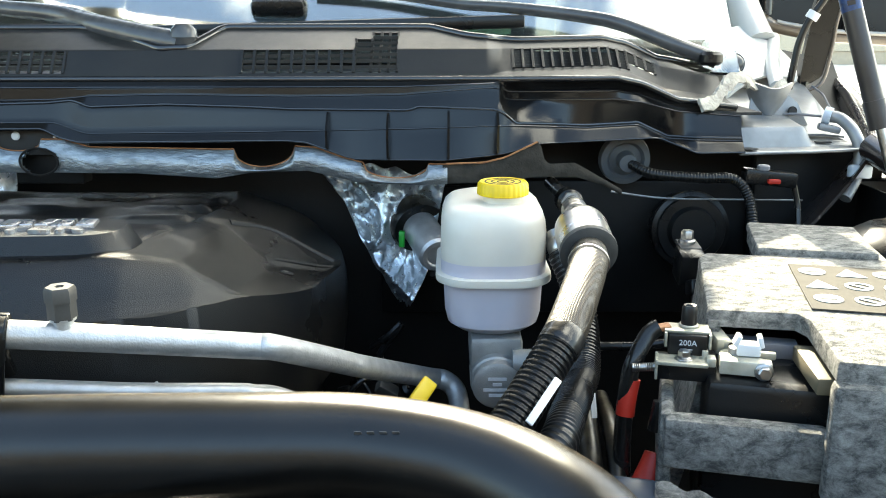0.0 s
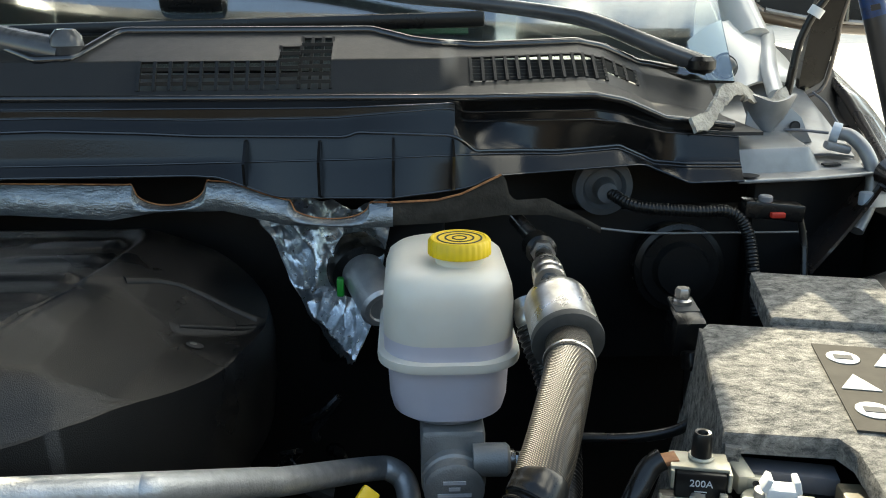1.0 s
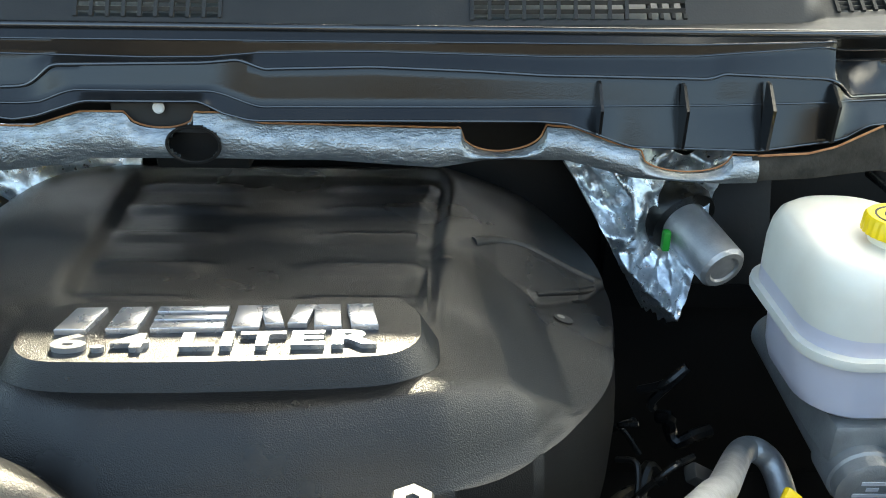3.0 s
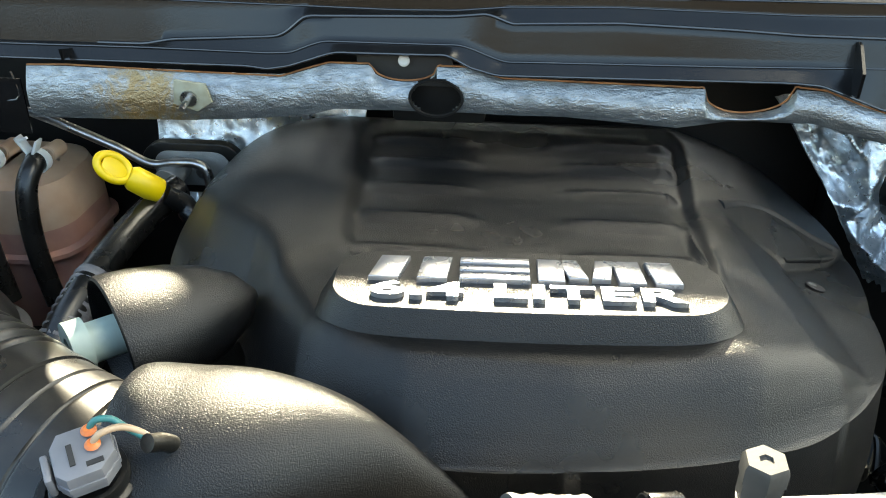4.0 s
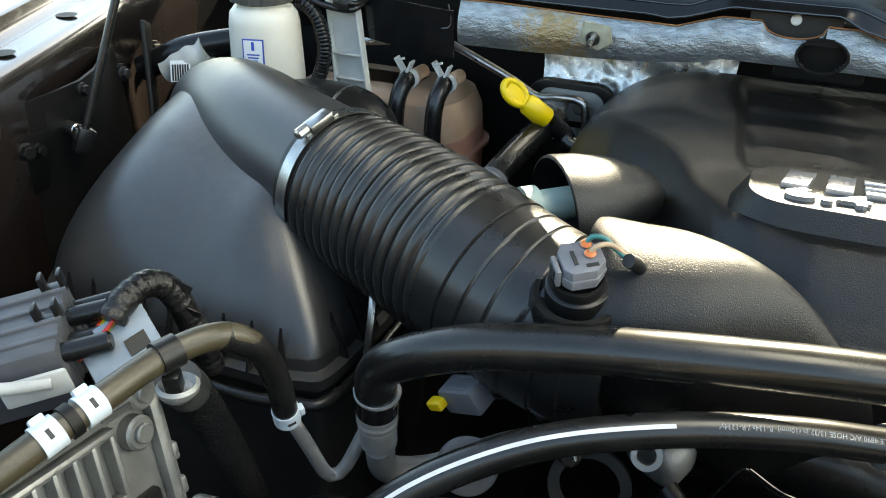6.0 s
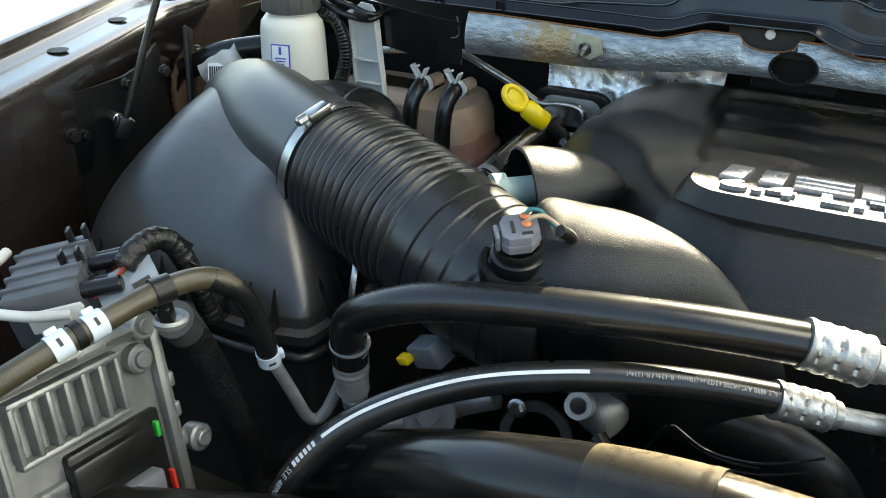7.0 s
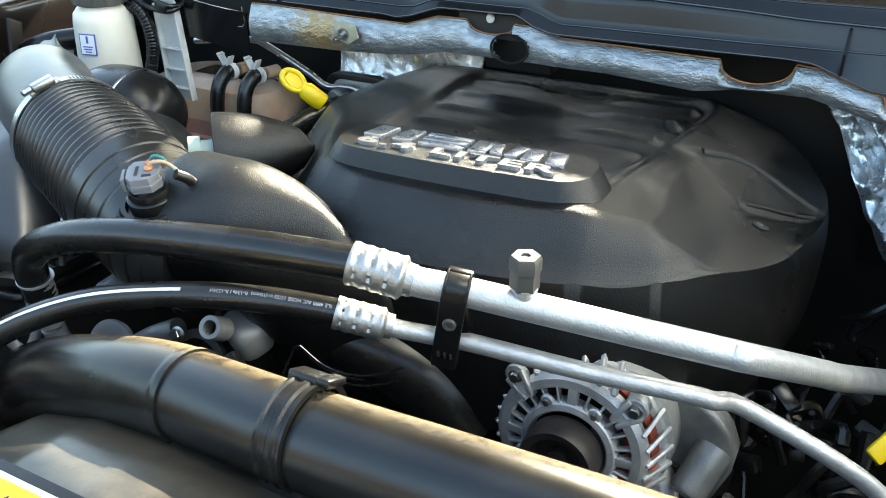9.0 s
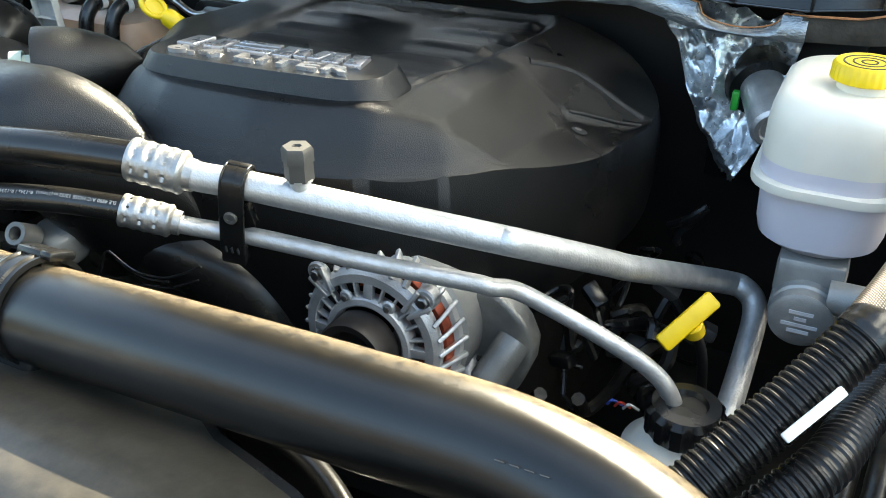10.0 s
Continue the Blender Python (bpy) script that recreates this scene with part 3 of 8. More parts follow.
    pan = part("end_bracket", sheet(lambda u, v: (-1.20 + 0.285 * u, 1.085 + 0.008 * math.sin(u * 6), 1.452 + 0.055 * v + 0.008 * math.sin(u * 4)), 30, 8, 0.003), "cowl", t, "black bracket plate beside the foil")
    part("slot", prism(rrect(0.05, 0.011, 0.005), 0.001, pose(-0.975, 1.0805, 1.482, 90, 2), 0), "ink", pan)
    part("white_dot", disc(0.003, 0.001, axis((-0.965, 1.082, 1.498), (-0.965, 0.9, 1.51)), 14), "paper", pan)
    part("groove", tube([(-1.025, 1.081, 1.469), (-1.010, 1.081, 1.476), (-0.990, 1.081, 1.4855), (-0.956, 1.081, 1.481), (-0.922, 1.082, 1.481), (-0.919, 1.083, 1.492), (-0.923, 1.084, 1.508)], 0.0013, 8), "crestline", pan, "raised bead")
    # dark felt flap beyond the foil, with its free edge
    def flap(u, v):
        x = -0.002 + 0.235 * u
        top = interp(x, [0, 0.05, 0.077, 0.122, 0.126, 0.133, 0.167, 0.198, 0.24], [1.491, 1.492, 1.498, 1.519, 1.498, 1.490, 1.491, 1.473, 1.448])
        bot = interp(x, [0, 0.06, 0.12, 0.17, 0.21, 0.24], [1.467, 1.468, 1.474, 1.472, 1.458, 1.440])
        return x, yf(x) - 0.008 - 0.002 * math.sin(math.pi * v), bot + (top - bot) * v
    part("felt_flap", sheet(flap, 60, 8, 0.004), surf("dark felt", (0.030, 0.027, 0.023), (0.050, 0.045, 0.038), 0.95, bump=0.6, bscale=300, scale=60, spec=0.1), t, "dark felt flap with a frayed edge")
    part("cut_edge", tube([(x, yf(x) - 0.010, interp(x, [0, 0.05, 0.077, 0.120], [1.4925, 1.4935, 1.4995, 1.5195])) for x in np.linspace(0.002, 0.118, 20)], 0.0012, 6, 0.01), "copper", t, "orange rusty cut edge")
    lip = tube([(0.225, 1.15, 1.444), (0.30, 1.165, 1.432), (0.40, 1.18, 1.427), (0.50, 1.19, 1.424)], 0.0014, 8)
    part("felt_edge", lip, "greycast", t, "frayed edge")


def cowl_rows(x):
    """Height lines of the cowl at x, from the lip up the gutter to its crest and back to the glass: (y, z)."""
    right = soft((x - 0.055) / 0.025)
    side = soft((x - 0.068) / 0.014)
    l0 = (interp(x, [-1.25, -0.12, 0.0, 0.08, 0.144, 0.29, 0.335, 0.42], [1.088, 1.086, 1.080, 1.092, 1.118, 1.155, 1.14, 1.15]),
          interp(x, [-1.25, -0.69, -0.676, -0.655, -0.611, -0.505, -0.487, -0.461, -0.201, -0.174, -0.115, 0.0, 0.066, 0.088, 0.109, 0.144, 0.285, 0.335, 0.42],
                 [1.522, 1.5203, 1.518, 1.521, 1.5355, 1.536, 1.526, 1.519, 1.521, 1.519, 1.498, 1.497, 1.5026, 1.506, 1.5145, 1.514, 1.516, 1.497, 1.497]))
    l1 = (1.096 * (1 - side) + (l0[0] + 0.012) * side,
          interp(x, [-1.25, -0.789, -0.671, -0.652, -0.623, -0.493, -0.456, -0.25, -0.034, 0.064, 0.09, 0.186, 0.258, 0.30, 0.42],
                 [1.532, 1.532, 1.5304, 1.532, 1.543, 1.543, 1.529, 1.531, 1.535, 1.5386, 1.537, 1.531, 1.533, 1.514, 1.510]))
    l2 = (1.103 * (1 - side) + (l1[0] + 0.004) * side,
          interp(x, [-1.25, -0.795, -0.767, -0.672, -0.661, -0.638, -0.504, -0.471, -0.450, -0.353, -0.254, -0.195, -0.045, -0.032, 0.064, 0.074, 0.092, 0.186, 0.258, 0.30, 0.42],
                 [1.533, 1.5335, 1.5386, 1.544, 1.546, 1.564, 1.567, 1.570, 1.562, 1.565, 1.562, 1.559, 1.5574, 1.562, 1.5586, 1.555, 1.540, 1.534, 1.536, 1.517, 1.513]))
    s = interp(x, [0.1, 0.224, 0.312, 0.42], [0, 0.017, 0.05, 0.08])
    d = interp(x, [0.1, 0.224, 0.26, 0.312, 0.42], [0, 0.0, 0.008, 0.030, 0.045])
    l3 = (1.112 * (1 - side) + (1.140 + s * 0.5) * side,
          interp(x, [-1.25, -0.768, -0.556, -0.499, -0.453, -0.353, -0.194, -0.055, 0.053, 0.066], [1.573, 1.573, 1.5695, 1.5705, 1.5746, 1.5767, 1.574, 1.576, 1.585, 1.584]) * (1 - side) + (1.5675 - d * 0.6) * side)
    l4 = (1.113 * (1 - side) + (1.136 + s * 0.8) * side, interp(x, [-1.25, -0.056, 0.067], [1.584, 1.586, 1.590]) * (1 - side) + (1.578 - d * 0.8) * side)
    l5 = (1.122 + s, 1.595 - d)
    a = interp(x, [-0.3, -0.07, 0.1, 0.25, 0.31, 0.42], [0.002, 0.02, 0.044, 0.066, 0.07, 0.05])
    l6 = (l5[0] + a, l5[1] + 0.003 + 0.1 * a * right)
    l7 = (l6[0] + 0.022 + 0.02 * right, l6[1] + 0.033 - 0.004 * right)
    r = interp(x, [-1.25, -0.5, -0.46, -0.37, -0.335, -0.30, -0.02, 0.03, 0.1, 0.33, 0.42], [1, 1, 0.9, 0.05, 0.1, 1, 1, 0.6, 0.35, 0.4, 0.3])
    l8 = (l7[0] + 0.065 * r, l7[1] + 0.028 * r)
    return [l0, l1, l2, l3, l4, l5, l6, l7, l8]


def build_cowl():
    """The plastic cowl under the windscreen: gutter with creases, crest and grilled top."""
    t = thing("cowl_panel", "long black plastic cowl panel under the windscreen", "cowl panel", (-0.4, 1.12, 1.51))
    A, W = -1.25, 1.65

    def fn(lo, hi):
        def f(u, v):
            x = A + W * u
            q = lo + (hi - lo) * v
            rows = cowl_rows(x)
            i = min(int(q), len(rows) - 2)
            w = q - i
            return x, rows[i][0] * (1 - w) + rows[i + 1][0] * w, rows[i][1] * (1 - w) + rows[i + 1][1] * w
        return f
    part("gutter_wall", sheet(fn(0, 5), 330, 20, 0.003), "cowl", t, "creased black gutter wall")
    # rounded creases, lined in the lighter plastic that puts in their highlights
    for k, r in ((0, 0.0012), (1, 0.0010), (2, 0.0016), (3, 0.0009), (4, 0.0009)):
        xs = np.linspace(-0.84 if k == 2 else A, 0.40, 150)
        part("crease", tube([(x, cowl_rows(x)[k][0] - 0.0006, cowl_rows(x)[k][1]) for x in xs], r * 1.1, 8, 0.02), "crestline", t)
    part("crest", tube([(x, *cowl_rows(x)[5]) for x in np.linspace(A, 0.40, 150)], 0.0040, 14, 0.02), "crestline", t, "rounded crest with its highlight put into the material")
    # ribs between the creases
    for x in (-1.10, -1.02, -0.95, -0.865, -0.148, -0.072, 0.004, 0.066):
        r = cowl_rows(x)
        b = bmesh.new()
        prism([(0.004, r[0][1] + 0.003), (0.012, r[1][1]), (0.014, r[2][1] - 0.003), (0.006, r[2][1] - 0.004), (-0.014, r[1][1] + 0.002), (-0.012, r[0][1] + 0.003)], 0.0028,
              Matrix(((0, 0, 1, x), (1, 0, 0, r[0][0]), (0, 1, 0, 0), (0, 0, 0, 1))), 0, b)
        part("rib", b, "cowl", t, smooth=False)
    # top with grille openings, given by x and by row
    top = fn(5, 8)
    holes = ((-0.262, -0.118, 1.12, 1.98, 9, 4), (-0.118, -0.096, 1.12, 2.45, 1, 6), (-0.096, -0.062, 1.12, 2.75, 3, 7), (0.092, 0.255, 1.12, 1.95, 12, 7), (0.255, 0.300, 1.42, 1.95, 3, 4), (-0.62, -0.49, 1.12, 1.95, 9, 4))

    def keep(u, v):
        x, q = A + W * u, 3 * v
        return not any(a < x < b and c < q < d for a, b, c, d, _, _ in holes)
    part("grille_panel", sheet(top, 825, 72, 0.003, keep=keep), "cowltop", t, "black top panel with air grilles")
    for a, b, c, d, nx, nz in holes:
        bars = bmesh.new()
        at = lambda x, q: Vector(top((x - A) / W, q / 3))
        for i in range(0, nx + 1):
            x = a + (b - a) * i / nx
            between(at(x, c), at(x, d), 0.0034, 0.004, 0, bars)
        for j in range(1, nz):
            q = c + (d - c) * j / nz
            between(at(a, q), at(b, q), 0.0022, 0.004, 0, bars)
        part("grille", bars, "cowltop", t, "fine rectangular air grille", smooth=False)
    # black sheets put in as the shade under the grilles
    part("grille_shade", box((0.75, 0.12, 0.004), pose(-0.02, 1.235, 1.560, 0, 0, 4), 0), "ink", t)
    part("grille_shade", box((0.42, 0.22, 0.004), pose(0.22, 1.29, 1.545), 0), "ink", t)
    part("grille_shade", box((0.2, 0.11, 0.004), pose(-0.55, 1.195, 1.564), 0), "dark", t)
    part("clip_pin", disc(0.0055, 0.004, axis((-0.548, 1.104, 1.525), (-0.548, 0.9, 1.55)), 18), "paper", t, "small pale clip pin")
    # black sheet put in as the shade behind the pin
    part("pin_shade", box((0.09, 0.004, 0.034), pose(-0.548, 1.108, 1.517), 0.001), "ink", t)
    part("seal_lip", tube([(x, *cowl_rows(x)[8]) for x in np.linspace(A, 0.39, 150)], 0.0055, 14, 0.02), "crestline", t, "rounded rear edge")


def build_windscreen():
    t = thing("windscreen", "curved windscreen glass with sky reflections", "windscreen", (-0.4, 1.35, 1.62))
    gm = bpy.data.materials.new("windscreen glass")
    gm.use_nodes = True
    b = gm.node_tree.nodes["Principled BSDF"]
    b.inputs["Base Color"].default_value = (0.75, 0.88, 0.86, 1)
    b.inputs["Roughness"].default_value, b.inputs["Transmission Weight"].default_value, b.inputs["IOR"].default_value = 0.03, 1.0, 2.2

    def fn(u, v):
        v = 0.055 + 0.945 * v
        x = -1.25 + (1.68 + 0.06 * v) * u
        c = (x + 0.42) / 0.9
        return x, 1.26 + 0.11 * abs(c) ** 2.4 * 0 + 0.62 * v + 0.05 * (1 - c * c) * -0.3, 1.585 + 0.48 * v - 0.02 * c * c
    p = part("pane", sheet(fn, 40, 20, 0.005), gm, t)
    p.visible_shadow = False
    band = sheet(lambda u, v: (-0.62 + 0.72 * u, 1.352 + 0.016 * v, 1.647 + 0.012 * v), 40, 4, 0.002)
    part("sunshade_band", band, surf("green mesh band", (0.02, 0.10, 0.06), (0.03, 0.16, 0.09), 0.7, scale=300), t, "green mesh strip inside the glass")
    # dashboard and cabin
    d = thing("dashboard", "dark dashboard behind the windscreen", "dashboard", (-0.4, 1.7, 1.5))
    part("top_pad", box((1.7, 0.75, 0.12), pose(-0.4, 1.78, 1.50), 0.03), "glassdark", d)
    c = thing("truck_cab", "dark truck cab with roof above the windscreen", "truck cab", (-0.4, 2.4, 1.2))
    # unseen roof; front edge and drawn-in right corner set where its shadow falls
    roof = [(-1.27, 1.90), (-1.27, 3.5), (0.275, 3.5)] + [(0.215 + 0.06 * math.cos(a), 1.96 - 0.06 * math.sin(a)) for a in np.linspace(0, math.pi / 2, 10)]
    part("roof", prism(roof[::-1], 0.05, pose(0, 0, ROOF_Z), 0.012), "paint", c)
    part("rear_wall", box((1.6, 0.05, 1.65), pose(-0.45, 3.5, 1.325), 0.02), "glassdark", c)
    part("side_wall", box((0.05, 2.0, 1.45), pose(-1.27, 2.5, 1.175), 0.02), "glassdark", c)
    part("side_wall", box((0.05, 1.9, 1.45), pose(0.44, 2.5, 1.175), 0.02), "glassdark", c)
    part("pillar", between((-1.27, 1.24, 1.57), (-1.24, 1.95, ROOF_Z), 0.05, 0.06, 0.015), "paint", c)
    part("pillar", tube([(0.52, 1.48, 1.63), (0.47, 1.65, 1.80), (0.26, 2.03, ROOF_Z + 0.02)], 0.03, 16, 0.02), "pale", c, "pillar painted pale for sun glare")


ROOF_Z = 2.155


def build_wipers():
    w = thing("wiper", "black wiper with bent arm and blade", "wiper", (0.3, 1.30, 1.62), group="wipers")
    part("arm", tube([(0.395, 1.285, 1.612), (0.33, 1.30, 1.636), (0.26, 1.33, 1.664), (0.20, 1.345, 1.676), (0.10, 1.36, 1.688), (0.02, 1.375, 1.694), (-0.10, 1.395, 1.71), (-0.2, 1.40, 1.71)], 0.0095, 12,
                     rf=lambda s, L: 1.25 - 0.65 * s / L), "wiper", w)
    part("blade", between((-0.62, 1.335, 1.648), (0.12, 1.345, 1.668), 0.014, 0.02, 0.004), "rubber", w)
    part("pivot_cap", disc(0.018, 0.02, pose(0.385, 1.283, 1.605), 24, 0.005), "plastic", w)
    part("clip", box((0.085, 0.04, 0.035), pose(-0.255, 1.38, 1.69, 20), 0.012), "plastic", w)
    w = thing("wiper", "black wiper arm on a domed pivot cap", "wiper", (-0.34, 1.17, 1.63), group="wipers")
    part("arm", tube([(-0.345, 1.165, 1.638), (-0.40, 1.18, 1.648), (-0.47, 1.21, 1.662), (-0.55, 1.27, 1.678), (-0.70, 1.31, 1.69), (-0.95, 1.34, 1.70)], 0.0145, 16, rf=lambda s, L: 1.2 - 0.75 * s / L), "wiper", w)
    part("pivot_cap", lathe([(0, 0.03), (0.010, 0.029), (0.0165, 0.022), (0.018, 0.012), (0.0165, 0.010), (0.0165, -0.02), (0, -0.02)], pose(-0.342, 1.165, 1.635), 40), "wiper", w)


# ---------------------------------------------------------------- engine
def closed(pts, n):
    """n points round a smooth closed line."""
    P = [Vector((*p, 0)) for p in pts]
    k = len(P)
    out = []
    for i in range(k):
        a, b, c, d = (P[(i + j) % k] for j in (-1, 0, 1, 2))
        for j in range(24):
            t = j / 24
            out.append(0.5 * (2 * b + (c - a) * t + (2 * a - 5 * b + 4 * c - d) * t * t + (3 * b - a - 3 * c + d) * t ** 3))
    s = [0.0]
    for a, b in zip(out, out[1:] + out[:1]):
        s.append(s[-1] + (b - a).length)
    xs = [p.x for p in out] + [out[0].x]
    ys = [p.y for p in out] + [out[0].y]
    return [(interp(s[-1] * i / n, s, xs), interp(s[-1] * i / n, s, ys)) for i in range(n)]


COVER_EDGE = [(-0.690, 0.88), (-0.735, 0.95), (-0.748, 1.04), (-0.735, 1.14), (-0.66, 1.195), (-0.50, 1.205), (-0.34, 1.205), (-0.20, 1.19), (-0.142, 1.13), (-0.132, 1.04), (-0.145, 0.95),
              (-0.160, 0.88), (-0.190, 0.81), (-0.232, 0.755), (-0.29, 0.722), (-0.40, 0.698), (-0.50, 0.695), (-0.57, 0.715), (-0.605, 0.765), (-0.635, 0.82)]


def lip(t):
    """A straight rise that rounds off at its top."""
    t = max(0.0, min(1.0, t))
    return min(1.12 * t, 1.0) * 0.55 + 0.45 * (1 - (1 - t) ** 2)


def cover_base(x, y):
    """Height of the engine cover's upper face, without its pocket."""
    z = interp(y, [0.7, 0.745, 0.765, 0.80, 0.9, 1.0, 1.1, 1.2], [1.460, 1.459, 1.458, 1.457, 1.453, 1.449, 1.447, 1.440])
    # the rim rises a little at both ends of the badge
    z += 0.005 * math.exp(-((abs(x + 0.425) - 0.128) / 0.022) ** 2) * soft((0.785 - y) / 0.03)
    yfront = interp(x, [-0.75, -0.69, -0.635, -0.605, -0.57, -0.50, -0.40, -0.29, -0.232, -0.190, -0.160, -0.145], [0.99, 0.88, 0.82, 0.765, 0.715, 0.695, 0.698, 0.722, 0.755, 0.81, 0.88, 0.95])
    fr = lip((y - yfront) / interp(x, [-0.62, -0.54, -0.45, -0.36], [0.095, 0.050, 0.044, 0.038]))
    right = 1.0 if x < -0.135 else bulge((-0.112 - x) / 0.023)
    left = bulge((x + 0.757) / 0.14)
    backf = 0.55 + 0.45 * bulge((1.235 - y) / 0.08)
    base = interp(y, [0.69, 0.80, 0.90, 1.05, 1.2], [1.405, 1.403, 1.392, 1.365, 1.355])
    # the level top reaches further out beside the badge
    out = sum(interp(y + q, [0.74, 0.77, 0.81, 0.90, 1.0], [0.080, 0.074, 0.058, 0.022, 0.0]) for q in (-0.03, -0.01, 0.01, 0.03)) / 4
    flank = sum(interp(x - out + q, [-0.75, -0.36, -0.32, -0.28, -0.25, -0.22, -0.137, -0.11], [1.466, 1.460, 1.451, 1.4395, 1.428, 1.4165, 1.384, 1.374]) for q in (-0.018, -0.006, 0.006, 0.018)) / 4
    flank -= 0.013 * soft((x + 0.22) / 0.08) * soft((y - 0.98) / 0.08)
    z = min(z, flank)
    base = min(base, z - 0.02)
    z = base + (z - base) * fr * right * left * backf
    # scoop round the badge
    bx, by = (x + 0.425) / 0.172, (y - 0.805) / 0.074
    d = (abs(bx) ** 3 + abs(by) ** 3) ** (1 / 3)
    z -= (0.001 + (0.0035 if bx < 0 else 0.0030) * soft((abs(bx) - 0.70) / 0.24)) * soft((1.18 - d) / 0.20) * fr
    # sunken centre panel with ribs
    rx = (x + 0.435) / (0.136 + 0.018 * (y - 0.93) / 0.2)
    ry = (y - 1.02) / 0.165
    dd = (abs(rx) ** 7 + abs(ry) ** 7) ** (1 / 7)
    if dd < 1.1:
        inside = soft((1.05 - dd) / 0.10)
        z -= 0.011 * inside
        ribs = max(0, math.cos((y - 0.885) / 0.062 * 2 * math.pi)) ** 2
        z += 0.0065 * inside * ribs * soft((abs(rx) - 0.18) / 0.25) * soft((0.97 - abs(rx)) / 0.1)
    return z


def cover_top(x, y):
    """The upper face with the pocket on the driver's side: a sloping face under a short ridge."""
    z = cover_base(x, y)
    if -0.30 < x < -0.125:
        ye = interp(x, [-0.30, -0.262, -0.240, -0.222, -0.143, -0.125], [0.990, 1.0225, 1.046, 1.055, 1.066, 1.068])
        low = interp(x, [-0.30, -0.262, -0.204, -0.141, -0.125], [0.980, 1.012, 0.998, 1.058, 1.064])
        drop = interp(x, [-0.30, -0.262, -0.240, -0.204, -0.143, -0.125], [0.0, 0.004, 0.013, 0.018, 0.006, 0.0])
        step = interp(x, [-0.24, -0.215, -0.20, -0.15, -0.13], [0.0, 0.004, 0.008, 0.007, 0.0])
        g = ye - y
        if g > 0:
            wide = max(0.004, ye - low)
            z = min(z, cover_base(x, ye) - drop * min(1, g / wide) - step * soft((g - wide - 0.002) / 0.006) + 0.13 * max(0, g - wide - 0.008))
    return z


def cover_soft(x, y):
    """The cover's height with its creases rounded."""
    e = 0.0025 if x > -0.31 and y > 0.97 else 0.009
    return (2 * cover_top(x, y) + cover_top(x - e, y) + cover_top(x + e, y) + cover_top(x, y - e) + cover_top(x, y + e)) / 6


def build_cover():
    t = thing("engine_cover", "grained black plastic engine cover with a silver badge", "engine cover", (-0.43, 0.93, 1.30))
    n = 560
    edge = closed(COVER_EDGE, n)
    for _ in range(30):
        edge = [((edge[k - 1][0] + 2 * p[0] + edge[(k + 1) % n][0]) / 4, (edge[k - 1][1] + 2 * p[1] + edge[(k + 1) % n][1]) / 4) for k, p in enumerate(edge)]
    cx, cy = -0.43, 0.96
    rings = []
    for z, k in ((1.25, 1.000), (1.29, 1.016), (1.33, 1.020), (1.352, 1.014)):
        rings.append([(cx + (x - cx) * k, cy + (y - cy) * k, z) for x, y in edge])
    m = 170
    for i in range(m):
        k = 1 - 0.985 * (i / (m - 1)) ** 1.15
        ring = []
        for x, y in edge:
            X, Y = cx + (x - cx) * k, cy + (y - cy) * k
            ring.append((X, Y, cover_soft(X, Y)))
        rings.append(ring)
    part("shell", loft(rings), "cover", t, "grained black plastic shell")
    # intake horns moulded on the shell
    def bell(s, L):
        q = s / L
        return interp(q, [0, 0.03, 0.6, 1.0], [1.0, 1.02, 1.0, 0.98])
    horn = tube([(-0.640, 0.664, 1.413), (-0.61, 0.664, 1.413), (-0.582, 0.664, 1.413), (-0.553, 0.665, 1.402), (-0.528, 0.668, 1.378), (-0.506, 0.674, 1.350), (-0.500, 0.690, 1.335)], 0.064, 56, 0.004, rf=bell)
    # the horn narrows into the shell's front
    for v in horn.verts:
        if v.co.y < 0.695 and v.co.x > -0.60:
            v.co.y = 0.695 - (0.695 - v.co.y) * interp(v.co.x, [-0.60, -0.56, -0.50, -0.44], [1.0, 0.85, 0.45, 0.20])
    part("intake_horn", horn, "cover", t, "grained black horn around the intake tube")
    part("horn_skirt", box((0.13, 0.08, 0.10), pose(-0.560, 0.70, 1.355, 0, 0, 12), 0.03, seg=4), "cover", t)
    # softly rounded edges of the pocket's face
    for ends, w in ((((-0.262, 1.0225), (-0.240, 1.046), (-0.222, 1.055), (-0.143, 1.066)), 0.0065), (((-0.206, 0.999), (-0.175, 1.027), (-0.143, 1.056)), 0.0042)):
        xs = [p[0] for p in ends]
        line = [(x, interp(x, xs, [p[1] for p in ends])) for x in np.linspace(xs[0], xs[-1], 26)]
        part("pocket_edge", tube([(x, y, cover_top(x, y) - w * 0.85) for x, y in line], w, 16, 0.004), "cover", t)
    rear = lathe([(0, 0.050), (0.026, 0.046), (0.036, 0.018), (0.0418, 0.001), (0.0435, -0.001), (0.0455, 0.0), (0.0458, 0.004), (0.0440, 0.022), (0.0390, 0.046), (0.0310, 0.068), (0.0200, 0.087), (0.004, 0.100)],
                 axis((-0.694, 0.762, 1.4325), (-0.620, 0.828, 1.4350)), 44)
    part("rear_horn", rear, "cover", t, "open grained black horn")
    hx, hy, e = -0.184, 0.972, 0.004
    nrm = Vector((cover_top(hx - e, hy) - cover_top(hx + e, hy), cover_top(hx, hy - e) - cover_top(hx, hy + e), 2 * e)).normalized()
    c0 = Vector((hx, hy, cover_top(hx, hy) + 0.0004))
    hole = disc(0.0085, 0.0012, axis(c0, c0 + nrm), 24, 0.0003)
    part("fastener_hole", hole, "ink", t)
